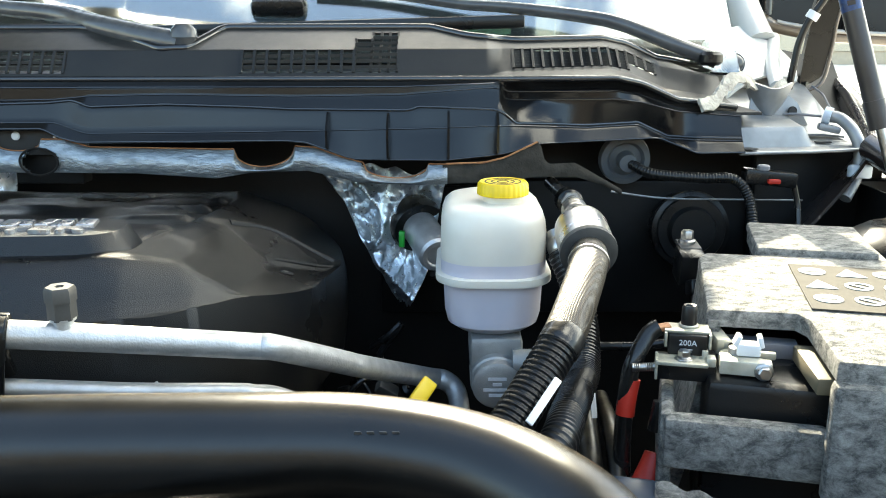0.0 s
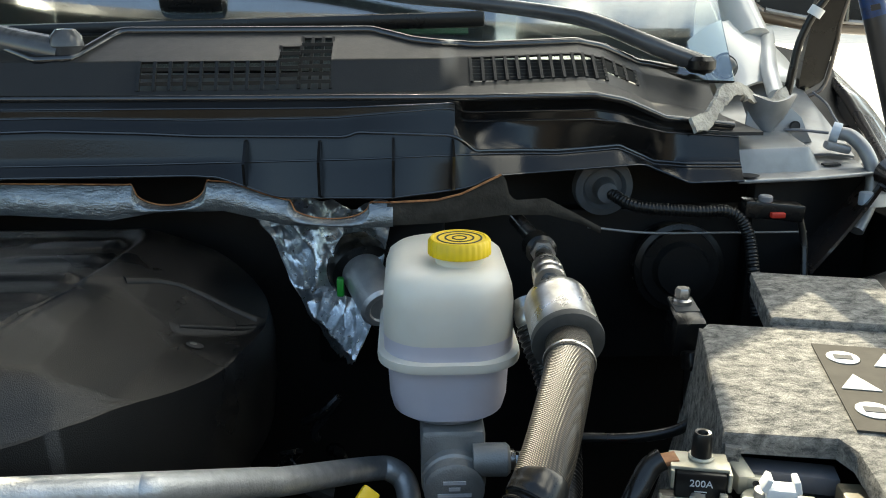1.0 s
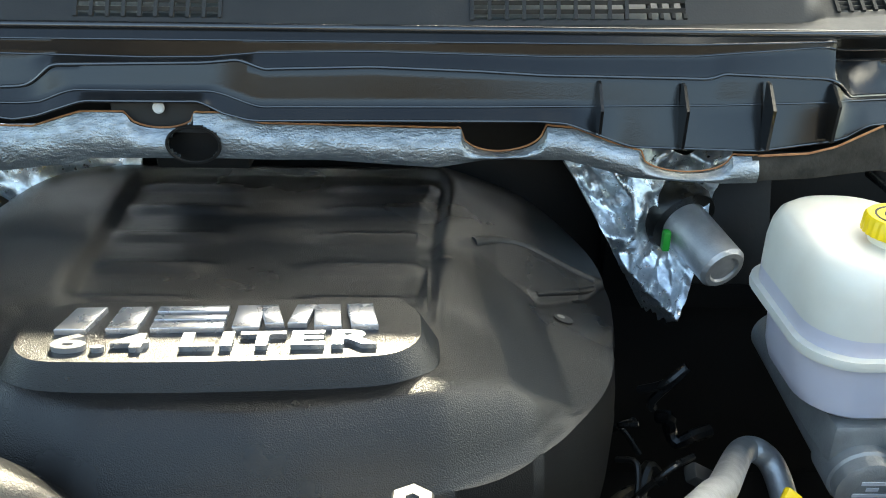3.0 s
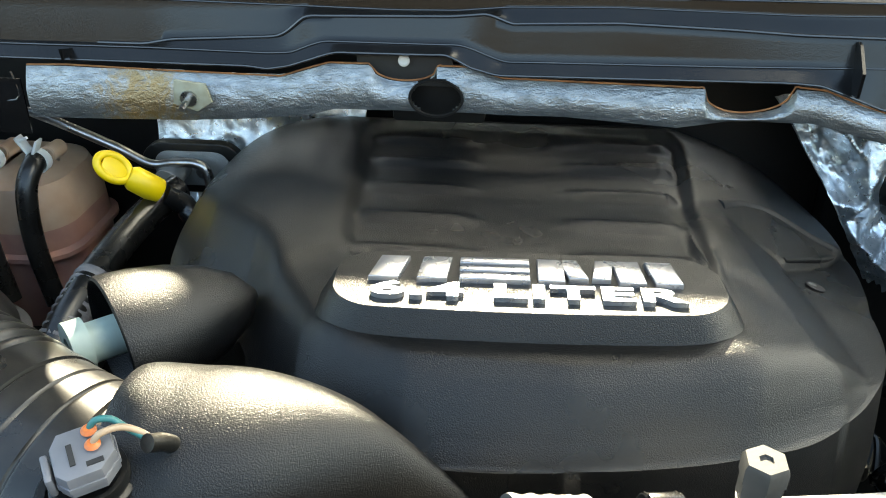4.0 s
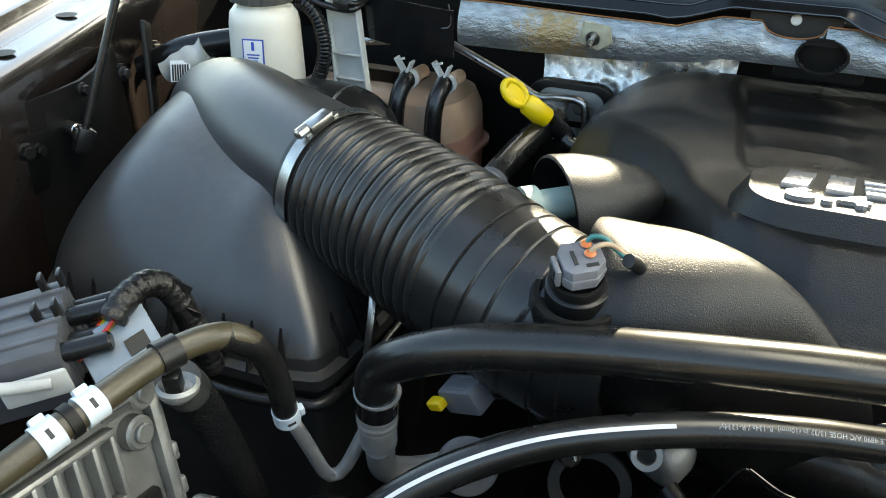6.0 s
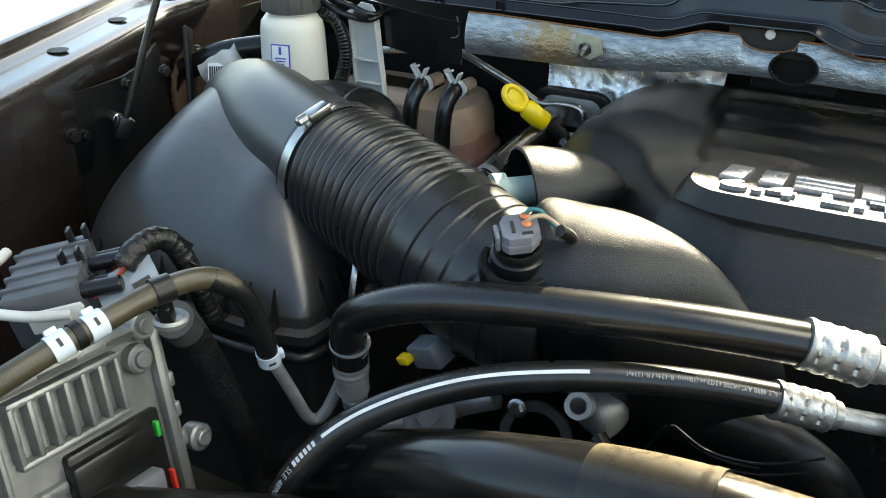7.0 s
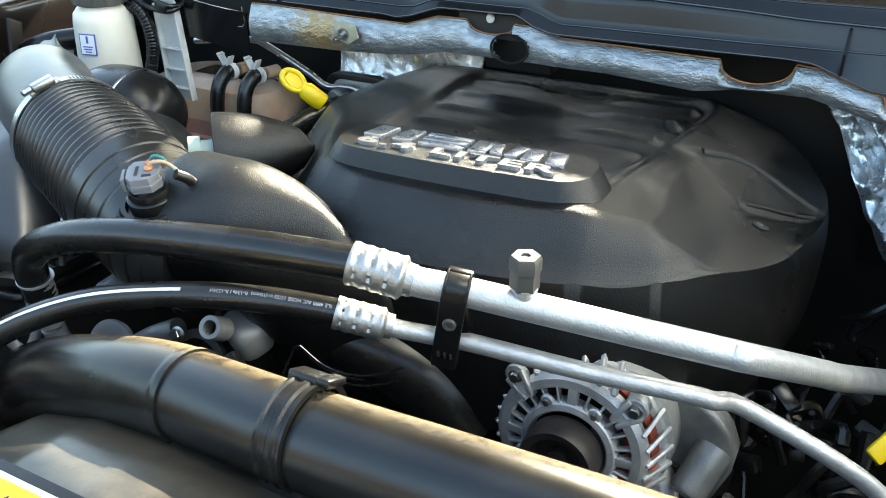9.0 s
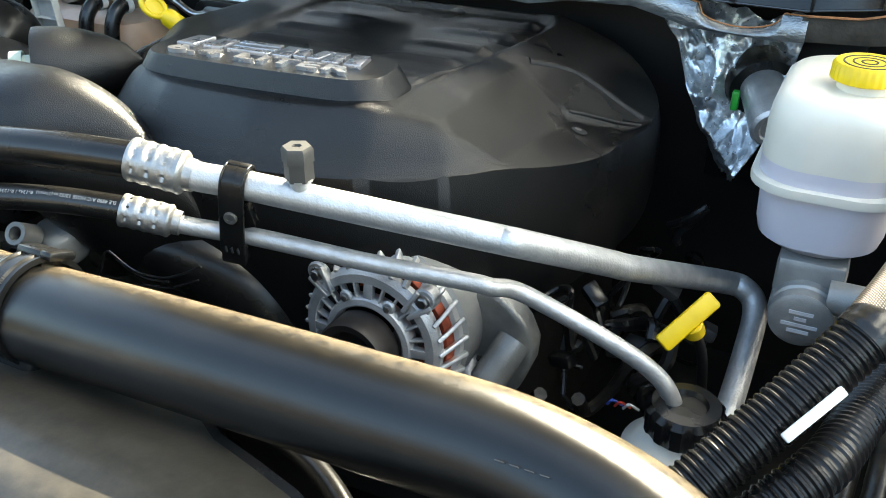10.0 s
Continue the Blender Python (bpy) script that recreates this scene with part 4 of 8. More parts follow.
    part("fastener_head", lathe([(0, 0.0014), (0.003, 0.0014), (0.004, 0.001)], axis(c0 + Vector((-0.002, 0.002, 0.0004)), c0 + nrm), 12), "steel", t)
    # badge, turned a little against the shell
    bz = 1.455
    turn = pose(-0.429, 0.797, 0, 0, 0, 2.4)
    out = badge_outline(0.272, 0.080, 0.05)
    rings = [[turn @ Vector((x * k, y * k2 + o, z)) for x, y in out] for k, k2, o, z in
             ((1.0, 1.0, 0, bz - 0.02), (1.0, 1.0, 0, bz), (0.985, 0.97, 0.0005, bz + 0.003), (0.925, 0.88, 0.002, bz + 0.0165), (0.910, 0.84, 0.002, bz + 0.019))]
    badge = part("badge", loft(rings), "cover", t, "raised badge with silver lettering")
    zt = bz + 0.019

    # plain silver slabs of the emblem: slanted uprights and bars
    def slab(pts):
        part("emblem_slab", prism(pts, 0.004, turn @ pose(-0.003, 0, zt - 0.0002), 0.0006), "chrome", badge)

    def par(x, y0, y1, w, lean=0.0):
        return [(x, y0), (x + w, y0), (x + w + lean, y1), (x + lean, y1)]
    Y0, Y1 = -0.0035, 0.024
    slab(par(-0.099, Y0, Y1, 0.019, 0.006))
    slab(par(-0.068, Y0, Y1, 0.019, 0.003))
    for a, c in ((Y0, Y0 + 0.0075), (Y0 + 0.0105, Y0 + 0.0165), (Y1 - 0.007, Y1)):
        slab([(-0.041, a), (0.004, a), (0.004, c), (-0.041, c)])
    slab(par(0.009, Y0, Y1, 0.017, 0.0))
    slab(par(0.029, Y0 + 0.004, Y1, 0.012, -0.006))
    slab(par(0.043, Y0 + 0.004, Y1, 0.012, 0.004))
    slab(par(0.060, Y0, Y1, 0.017, -0.002))
    slab(par(0.083, Y0, Y1, 0.017, -0.004))
    txt = words("6.4 LITER", 0.0205, 0.0026, bold=0.0007)
    put(txt, turn @ pose(-0.003, -0.0180, zt + 0.001) @ Matrix.Diagonal((2.12, 1.05, 1, 1)))
    part("lettering", txt, "chrome", badge, "raised silver lettering", smooth=False)
    return t


def badge_outline(w, h, r):
    """A badge shape with bowed long sides."""
    pts = []
    for x, y in rrect(w, h, h * 0.38, 8):
        q = x / (w / 2)
        pts.append((x, y - 0.006 * (1 - q * q) * (1 if y < 0 else -0.35)))
    # finer long sides
    fine = []
    for a, b in zip(pts, pts[1:] + pts[:1]):
        k = 12 if abs(a[0] - b[0]) > 0.05 else 1
        for j in range(k):
            f = j / k
            x = a[0] + (b[0] - a[0]) * f
            y = a[1] + (b[1] - a[1]) * f
            if k > 1:
                q = x / (w / 2)
                y = (h / 2 if y > 0 else -h / 2) - 0.006 * (1 - q * q) * (1 if y < 0 else -0.35)
            fine.append((x, y))
    return fine


TUBE = [(-0.884, 0.7425, 1.4315), (-0.865, 0.735, 1.431), (-0.80, 0.708, 1.427), (-0.735, 0.681, 1.417), (-0.68, 0.662, 1.404), (-0.645, 0.657, 1.396), (-0.612, 0.657, 1.394)]


def build_intake():
    t = thing("intake_tube", "ribbed black rubber intake tube with a steel clamp", "intake tube", (-0.78, 0.69, 1.38))

    def rib(s, L):
        a = s - 0.0215
        if a < 0:
            return 1.0
        if a < 0.145:
            return 0.952 + 0.088 * abs(math.sin(a / 0.0105 * math.pi)) ** 0.55
        if a < 0.165:
            return 1.02
        if a < 0.245:
            q = ((a - 0.165) / 0.0165) % 1
            return 0.985 + 0.022 * (min(1, max(0, q - 0.04) / 0.06) if q < 0.94 else (1 - q) / 0.06)
        return 0.98
    part("bellows", tube(TUBE, 0.0645, 56, 0.0010, rf=rib), "bellows", t, "ribbed black rubber bellows")
    fr = frames(spline(TUBE, 0.004))
    p, tn, u, w, s = fr[4]
    m = axis(p, p + tn)
    band = part("hose_clamp", lathe([(0.0660, -0.006), (0.0672, -0.006), (0.0672, 0.006), (0.0660, 0.006), (0.0660, -0.006)], m, 56), "steel", t, "bright steel worm clamp")
    out = Vector((-0.903, 0.733, 1.475)) - p
    out = (out - tn * out.dot(tn)).normalized()
    side = tn.cross(out)
    q = p + out * 0.0695
    fm = Matrix(((side.x, tn.x, out.x, q.x), (side.y, tn.y, out.y, q.y), (side.z, tn.z, out.z, q.z), (0, 0, 0, 1)))
    part("screw_housing", box((0.024, 0.013, 0.009), fm, 0.002), "steel", band)
    part("clamp_screw", disc(0.0048, 0.012, fm @ pose(0.011, 0, 0.002, 0, 90), 8), "steel", band)
    part("housing_saddle", box((0.034, 0.009, 0.003), fm @ pose(0, 0, -0.003), 0.001), "steel", band)
    for k in range(5):
        a = -0.42 - 0.055 * k
        part("band_slot", box((0.0014, 0.007, 0.0006), Matrix.Translation(p) @ fm.to_3x3().to_4x4() @ pose(math.sin(a) * 0.0674, 0, math.cos(a) * 0.0674, 0, math.degrees(a)), 0), "ink", band)
    # sensor with its plug
    s0, s1 = Vector((-0.637, 0.620, 1.446)), Vector((-0.633, 0.603, 1.506))
    ms = axis(s0, s1)
    sens = thing("intake_sensor", "grey plug on the black intake temperature sensor", "sensor", s0)
    part("boss", lathe([(0, -0.03), (0.030, -0.03), (0.030, 0.002), (0.028, 0.005), (0.024, 0.005), (0.023, 0.0), (0.0205, 0.0), (0.0205, 0.012), (0.019, 0.013), (0, 0.013)], ms, 40), "plastic", sens, "black stepped boss")
    part("seal_ring", lathe([(0.015, 0.012), (0.0175, 0.012), (0.0185, 0.016), (0.0175, 0.020), (0.015, 0.020)], ms, 36), "plastic", sens)
    pm = ms @ pose(0, 0, 0.004, 0, 0, 20) @ Matrix.Scale(0.86, 4)
    body = [(-0.010, -0.016), (0.008, -0.016), (0.017, -0.007), (0.017, 0.008), (0.010, 0.016), (-0.010, 0.016), (-0.015, 0.008), (-0.015, -0.010)]
    plug = prism(body, 0.017, pm @ pose(0, 0, 0.022), 0.0018)
    prism([(x * 1.06, y * 1.06) for x, y in body], 0.004, pm @ pose(0, 0, 0.027), 0.001, bm=plug)
    plug = part("plug", plug, "plug", sens, "grey electrical plug")
    part("latch", box((0.004, 0.018, 0.015), pm @ pose(-0.0185, -0.002, 0.030), 0.0012), "plug", plug)
    part("latch_gap", box((0.0012, 0.010, 0.009), pm @ pose(-0.0209, -0.002, 0.030), 0), "ink", plug)
    part("top_slot", box((0.003, 0.014, 0.001), pm @ pose(-0.005, -0.001, 0.0392), 0), "ink", plug)
    part("top_slot", box((0.009, 0.003, 0.001), pm @ pose(0.006, -0.010, 0.0392), 0), "ink", plug)
    for k, c in enumerate(((0.03, 0.17, 0.17), (0.42, 0.30, 0.20))):
        q = pm @ Vector((0.007, 0.010 - 0.010 * k, 0.039))
        part("wire_seal", disc(0.0038, 0.003, axis(q, ms @ Vector((0, 0, 1))), 16), surf("orange seal", (0.6, 0.16, 0.04), None, 0.4), plug, "orange wire seal")
        wire = tube([q + Vector((0, 0, 0.001)), q + Vector((0.003, 0.001, 0.006)), q + Vector((0.010, 0.003 + 0.004 * k, 0.006)), q + Vector((0.017, 0.004 + 0.008 * k, 0.0)), (-0.602, 0.626, 1.473)], 0.0017, 10, 0.002)
        part("wire", wire, surf("wire insulation", c, None, 0.4), sens)
    part("wire_sleeve", tube([(-0.607, 0.620, 1.480), (-0.602, 0.630, 1.472), (-0.601, 0.640, 1.455), (-0.604, 0.648, 1.42)], 0.0046, 14), "rubber", sens, "black wire sleeve")
    return t


def build_airbox():
    t = thing("air_filter_box", "smooth black plastic air filter box with a raised duct", "air filter box", (-1.0, 0.8, 1.2))
    n = 160
    edge = [(x, y) for x, y in closed([(-0.826, 0.635), (-0.85, 0.606), (-0.92, 0.600), (-1.05, 0.605), (-1.12, 0.635), (-1.155, 0.72), (-1.17, 0.88), (-1.11, 0.96), (-0.98, 0.97), (-0.87, 0.93), (-0.83, 0.80)], n)]
    cx, cy = -1.0, 0.79
    rings = [[(cx + (x - cx) * k, cy + (y - cy) * k, z) for x, y in edge] for z, k in ((1.10, 0.90), (1.318, 0.965), (1.320, 1.03), (1.330, 1.035), (1.332, 0.99))]
    for i in range(50):
        k = 0.99 * (1 - 0.985 * (i / 49) ** 1.5)
        row = []
        for x, y in edge:
            X, Y = cx + (x - cx) * k, cy + (y - cy) * k
            # the lid rises into the duct and falls away from it to the front and the fender
            d = -0.53 * (X + 0.97) - 0.848 * (Y - 0.788)
            H = interp(d, [-0.10, -0.03, 0.03, 0.08, 0.14, 0.22, 0.30], [0.090, 0.118, 0.118, 0.104, 0.082, 0.052, 0.030]) + 0.022 * soft((-0.94 - X) / 0.14) - 0.035 * soft((X + 0.93) / 0.10)
            row.append((X, Y, 1.333 + H * (1 - min(1, k) ** 4) ** 0.62))
        rings.append(row)
    part("lid", loft(rings), "lid", t, "smooth domed black lid")
    duct = tube([(-1.150, 0.925, 1.375), (-1.10, 0.882, 1.415), (-1.03, 0.828, 1.430), (-0.97, 0.788, 1.433), (-0.872, 0.738, 1.431)], 0.0628, 44, 0.004, rf=lambda s, L: interp(s / L, [0, 0.08, 0.2, 0.4, 1], [0.55, 0.78, 0.92, 0.99, 1.0]))
    part("duct", duct, "lid", t, "round outlet duct")
    for k in range(9):
        rib = prism([(0, 0), (0.014, 0), (0, 0.040)], 0.0022, Matrix(((0, 0, 1, -0.858 - 0.026 * k), (-1, 0, 0, 0.606), (0, 1, 0, 1.331), (0, 0, 0, 1))), 0)
        part("rib", rib, "plastic", t, smooth=False)
    for k in range(5):
        rib = prism([(0, 0), (0.014, 0), (0, 0.040)], 0.0022, Matrix(((1, 0, 0, -0.834), (0, 0, 1, 0.64 + 0.026 * k), (0, 1, 0, 1.331), (0, 0, 0, 1))), 0)
        part("rib", rib, "plastic", t, smooth=False)
    part("lower_rim", tube([(-1.10, 0.612, 1.312), (-0.92, 0.588, 1.312), (-0.85, 0.594, 1.312), (-0.818, 0.622, 1.312), (-0.818, 0.80, 1.312)], 0.005, 10), "plastic", t, "lower rim bead")
    part("rim_clip", tube([(-0.800, 0.635, 1.34), (-0.798, 0.640, 1.37), (-0.802, 0.655, 1.395)], 0.0035, 8), "steel", t, "bright spring clip")
    inlet = tube([(-1.08, 0.930, 1.372), (-1.03, 0.926, 1.382), (-0.985, 0.922, 1.384), (-0.945, 0.92, 1.380), (-0.920, 0.92, 1.374)], 0.067, 44, 0.003, rf=lambda s, L: math.sqrt(max(0.03, 1 - abs(2 * s / L - 1) ** 3.2)))
    part("rear_shell", inlet, "plastic", t, "glossy black dome behind the duct")
    part("dome_seam", tube([(-0.972, 0.921 - 0.0655 * math.cos(a), 1.3825 + 0.0655 * math.sin(a)) for a in np.linspace(0.1, 2.6, 24)], 0.0022, 8), "steel", t, "bright seam of the dome")


# ---------------------------------------------------------------- brake side
def build_brake():
    t = thing("brake_fluid_reservoir", "milky white brake fluid reservoir with a yellow cap", "fluid reservoir", (0.056, 0.955, 1.32))
    cx, cy = 0.055, 0.955

    def ring(w, h, z, dy=0.0, r=0.042, dx=0.0):
        return [(cx + dx + x, cy + dy + y, z) for x, y in rrect(w, h, min(r, w * 0.48, h * 0.48), 8)]
    wet = [ring(0.116, 0.165, 1.396, 0.012), ring(0.1165, 0.1655, 1.412, 0.012)]
    part("fluid_band", loft(wet), "fluid", t, "band of fluid showing through")
    up = [ring(w, w + 0.049, z, 0.012) for w, z in ((0.1165, 1.412), (0.1165, 1.440), (0.1135, 1.454), (0.107, 1.464), (0.095, 1.470), (0.077, 1.4725), (0.04, 1.4735))]
    part("upper_shell", loft(up), "white", t, "milky white upper shell")
    rim = [ring(0.114, 0.163, 1.388, 0.012), ring(0.127, 0.176, 1.389, 0.012), ring(0.128, 0.177, 1.393, 0.012), ring(0.127, 0.176, 1.397, 0.012), ring(0.114, 0.163, 1.398, 0.012)]
    part("rim", loft(rim), "white", t, "welded rim")
    lo = [ring(0.06, 0.08, 1.330, -0.004), ring(0.085, 0.11, 1.3315, -0.003), ring(0.101, 0.128, 1.339, -0.002), ring(0.107, 0.134, 1.351), ring(0.111, 0.139, 1.392, 0.002)]
    part("lower_shell", loft(lo), "fluid", t, "lower shell with fluid showing through")
    part("neck", lathe([(0.024, 1.465), (0.0215, 1.470), (0.0215, 1.486), (0, 1.486)], pose(0.065, 0.935, 0), 32), "white", t)
    # knurled cap
    bm = bmesh.new()
    n = 120
    def cring(r, z, k):
        return [(0.065 + (r + (0.0008 if (i // 2) % 2 else 0) * k) * math.cos(2 * math.pi * i / n), 0.935 + (r + (0.0008 if (i // 2) % 2 else 0) * k) * math.sin(2 * math.pi * i / n), z) for i in range(n)]
    loft([cring(0.026, 1.4805, 0), cring(0.0275, 1.4815, 1), cring(0.0270, 1.493, 1), cring(0.0255, 1.4955, 0), cring(0.0235, 1.4955, 0), cring(0.023, 1.4948, 0), cring(0.002, 1.4948, 0)], bm=bm)
    cap = part("cap", bm, "yellow", t, "knurled yellow screw cap")
    for r in (0.0195, 0.0125, 0.006):
        part("cap_print", lathe([(r - 0.0008, 1.4948), (r - 0.0008, 1.4953), (r + 0.0008, 1.4953), (r + 0.0008, 1.4948)], pose(0.065, 0.935, 0), 40), "ink", cap)
    # master cylinder below
    m = thing("brake_master_cylinder", "grey cast brake master cylinder below the reservoir", "brake cylinder", (0.058, 0.95, 1.28))
    a, b = Vector((0.058, 0.868, 1.281)), Vector((0.058, 1.10, 1.30))
    part("barrel", lathe([(0, 0), (0.022, 0), (0.027, 0.003), (0.027, 0.014), (0.029, 0.016), (0.029, 0.05), (0.026, 0.055), (0.026, 0.22), (0, 0.22)], axis(a, b), 36), "greycast", m)
    part("body_block", box((0.058, 0.09, 0.04), pose(0.058, 0.935, 1.309), 0.006), "greycast", m)
    part("port_boss", lathe([(0, 0), (0.015, 0), (0.015, 0.03), (0.012, 0.033), (0, 0.033)], axis((0.075, 0.885, 1.303), (0.14, 0.885, 1.303)), 24), "greycast", m)
    bolt((0.108, 0.885, 1.303), (0.2, 0.885, 1.303), 0.007, m, 0.014, "steel", "brake_line_nut")
    part("brake_line", tube([(0.12, 0.885, 1.303), (0.14, 0.887, 1.303), (0.15, 0.90, 1.31), (0.151, 0.92, 1.34), (0.15, 0.99, 1.36)], 0.0025, 8), "dark", m)
    for k, wd in enumerate((0.020, 0.010, 0.030, 0.018)):
        part("cast_mark", box((wd, 0.0006, 0.0035), axis(a, b) @ pose(0, 0.010 - 0.0065 * k, -0.0004, 90), 0), "print", m)
    part("crayon_mark", tube([(0.1135, 0.945, 1.437), (0.114, 0.938, 1.433), (0.1142, 0.936, 1.426), (0.114, 0.941, 1.421)], 0.0008, 6), "blue", t, "blue crayon mark")
    # accumulator
    c = thing("pressure_accumulator", "grey cylinder on a black rubber mount beside the reservoir", "accumulator", (-0.02, 1.12, 1.38))
    fa = Vector((-0.008, 1.085, 1.371))
    fb = fa + Vector((-0.035, 0.095, 0.03))
    part("can", lathe([(0, 0.002), (0.014, 0.002), (0.016, 0), (0.021, 0), (0.0245, 0.004), (0.0245, 0.115), (0, 0.115)], axis(fa, fb), 40), "cast", c)
    part("rubber_mount", lathe([(0.025, 0.075), (0.036, 0.075), (0.04, 0.082), (0.04, 0.10), (0.025, 0.10)], axis(fa, fb), 40), "rubber", c)
    part("green_clip", box((0.008, 0.01, 0.022), Matrix.Translation(fa + (fb - fa) * 0.55 + Vector((-0.030, -0.01, -0.004))), 0.002), "green", c, "bright green clip")
    part("bracket", box((0.085, 0.01, 0.13), pose(0.020, 1.165, 1.385, -20), 0.01), "dark", c)


CONDUIT = [(0.1415, 0.812, 1.4455), (0.1345, 0.768, 1.4455), (0.1130, 0.702, 1.425), (0.098, 0.666, 1.409), (0.063, 0.622, 1.372), (0.035, 0.588, 1.345), (0.0, 0.545, 1.31), (-0.04, 0.50, 1.26)]


def build_ac_suction():
    """Thick hose with a metal muffler, then split conduit."""
    t = thing("muffler_hose", "braided hose with a silver muffler canister", "hose", (0.14, 0.84, 1.44))
    a, b = Vector((0.1417, 0.8105, 1.4454)), Vector((0.1396, 0.879, 1.4636))
    part("canister", lathe([(0.0262, 0.0015), (0.0275, 0.0025), (0.0275, 0.046), (0.0262, 0.054), (0.021, 0.062), (0.013, 0.066), (0, 0.066)], axis(a, b), 48), "steel", t, "bright silver canister")
    part("end_face", lathe([(0, -0.002), (0.022, -0.002), (0.0282, 0.0005), (0.0286, 0.004), (0.0282, 0.007), (0, 0.007)], axis(a, b), 48), "portcap", t, "matt black end face")
    up = [(0.1405, 0.850, 1.456), (0.140, 0.88, 1.464), (0.1425, 0.92, 1.465), (0.147, 0.97, 1.462), (0.153, 1.02, 1.456), (0.155, 1.07, 1.450), (0.14, 1.13, 1.46)]
    part("upper_hose", tube(up, 0.0085, 18), "hose", t)
    def fer(p, q, r, h):
        return lathe([(0, 0), (r, 0), (r * 1.08, h * 0.1), (r * 1.08, h * 0.3), (r * 0.96, h * 0.36), (r * 1.06, h * 0.45), (r * 1.06, h * 0.7), (r * 0.96, h * 0.75), (r, h), (0, h)], axis(p, q), 24)
    part("ferrule", fer((0.1410, 0.898, 1.4645), (0.1455, 0.955, 1.463), 0.0135, 0.045), "steel", t, "crimped silver ferrule")
    part("hex_nut", lathe([(0, 0), (0.0125, 0), (0.0125, 0.018), (0, 0.018)], axis((0.151, 1.003, 1.458), (0.154, 1.04, 1.453)), 6), "steel", t)
    part("elbow", disc(0.016, 0.03, axis((0.154, 1.03, 1.452), (0.15, 1.10, 1.45)), 20, 0.004), "plastic", t)
    part("braided_sleeve", tube(CONDUIT[:4], 0.0178, 32, 0.0025), braid_material(), t, "grey braided sleeve")
    part("collar", lathe([(0.0178, 0), (0.0192, 0.0005), (0.0196, 0.002), (0.0192, 0.0035), (0.0178, 0.004)], axis((0.1362, 0.776, 1.4468), (0.1285, 0.745, 1.440)), 32), "steel", t, "thin steel collar")
    cd = thing("split_conduit", "pair of ribbed black split conduits with a white label", "conduit", (0.05, 0.57, 1.3))
    rib = lambda s, L: 1.0 + 0.09 * (1 if (s / 0.0052) % 1 > 0.5 else 0)
    part("conduit", tube(CONDUIT[3:], 0.0160, 28, 0.0013, rf=rib), "plastic", cd, "ribbed black conduit")
    part("tape", tube([Vector(CONDUIT[3]).lerp(Vector(CONDUIT[2]), 0.12), CONDUIT[3], Vector(CONDUIT[3]).lerp(Vector(CONDUIT[4]), 0.12)], 0.0182, 28, 0.002, rf=lambda s, L: 1 + 0.04 * noise.noise((s * 300, 1, 0))), "hose", cd, "black tape wrap")
    second = [(0.128, 0.907, 1.422), (0.142, 0.879, 1.385), (0.147, 0.854, 1.352), (0.140, 0.80, 1.328), (0.122, 0.73, 1.335), (0.104, 0.66, 1.345), (0.090, 0.612, 1.345), (0.062, 0.578, 1.323), (0.03, 0.54, 1.29), (-0.01, 0.50, 1.24)]
    part("conduit", tube(second, 0.0145, 26, 0.0013, rf=rib), "plastic", cd, "ribbed black conduit")
    part("conduit_ferrule", fer((0.131, 0.900, 1.413), (0.121, 0.932, 1.447), 0.0135, 0.036), "steel", cd, "crimped silver ferrule")
    p, q = Vector((0.090, 0.620, 1.395)), Vector((0.065, 0.592, 1.371))
    part("label", between(p, q, 0.0065, 0.003, 0.001, up=(0.5, -0.5, 0.8)), "paper", cd, "white paper label")


def braid_material():
    m = surf("braided mesh", (0.05, 0.05, 0.05), (0.10, 0.10, 0.095), 0.4, metal=0.3, scale=40, bump=0)
    n, l = m.node_tree.nodes, m.node_tree.links
    w1, w2 = n.new("ShaderNodeTexWave"), n.new("ShaderNodeTexWave")
    for w, a in ((w1, 45), (w2, -45)):
        mp = n.new("ShaderNodeMapping")
        mp.inputs["Rotation"].default_value = (radians(a), 0, radians(a))
        l.new(n["Texture Coordinate"].outputs["Object"], mp.inputs[0])
        l.new(mp.outputs[0], w.inputs["Vector"])
        w.inputs["Scale"].default_value = 230
    add = n.new("ShaderNodeMath")
    add.operation = "MULTIPLY"
    l.new(w1.outputs["Fac"], add.inputs[0])
    l.new(w2.outputs["Fac"], add.inputs[1])
    mx = n.new("ShaderNodeMixRGB")
    l.new(add.outputs[0], mx.inputs[0])
    mx.inputs[1].default_value, mx.inputs[2].default_value = (0.007, 0.006, 0.005, 1), (0.12, 0.095, 0.065, 1)
    l.new(mx.outputs[0], n["Principled BSDF"].inputs["Base Color"])
    bp = n.new("ShaderNodeBump")
    bp.inputs["Strength"].default_value, bp.inputs["Distance"].default_value = 0.5, 0.001
    l.new(add.outputs[0], bp.inputs["Height"])
    l.new(bp.outputs[0], n["Principled BSDF"].inputs["Normal"])
    return m


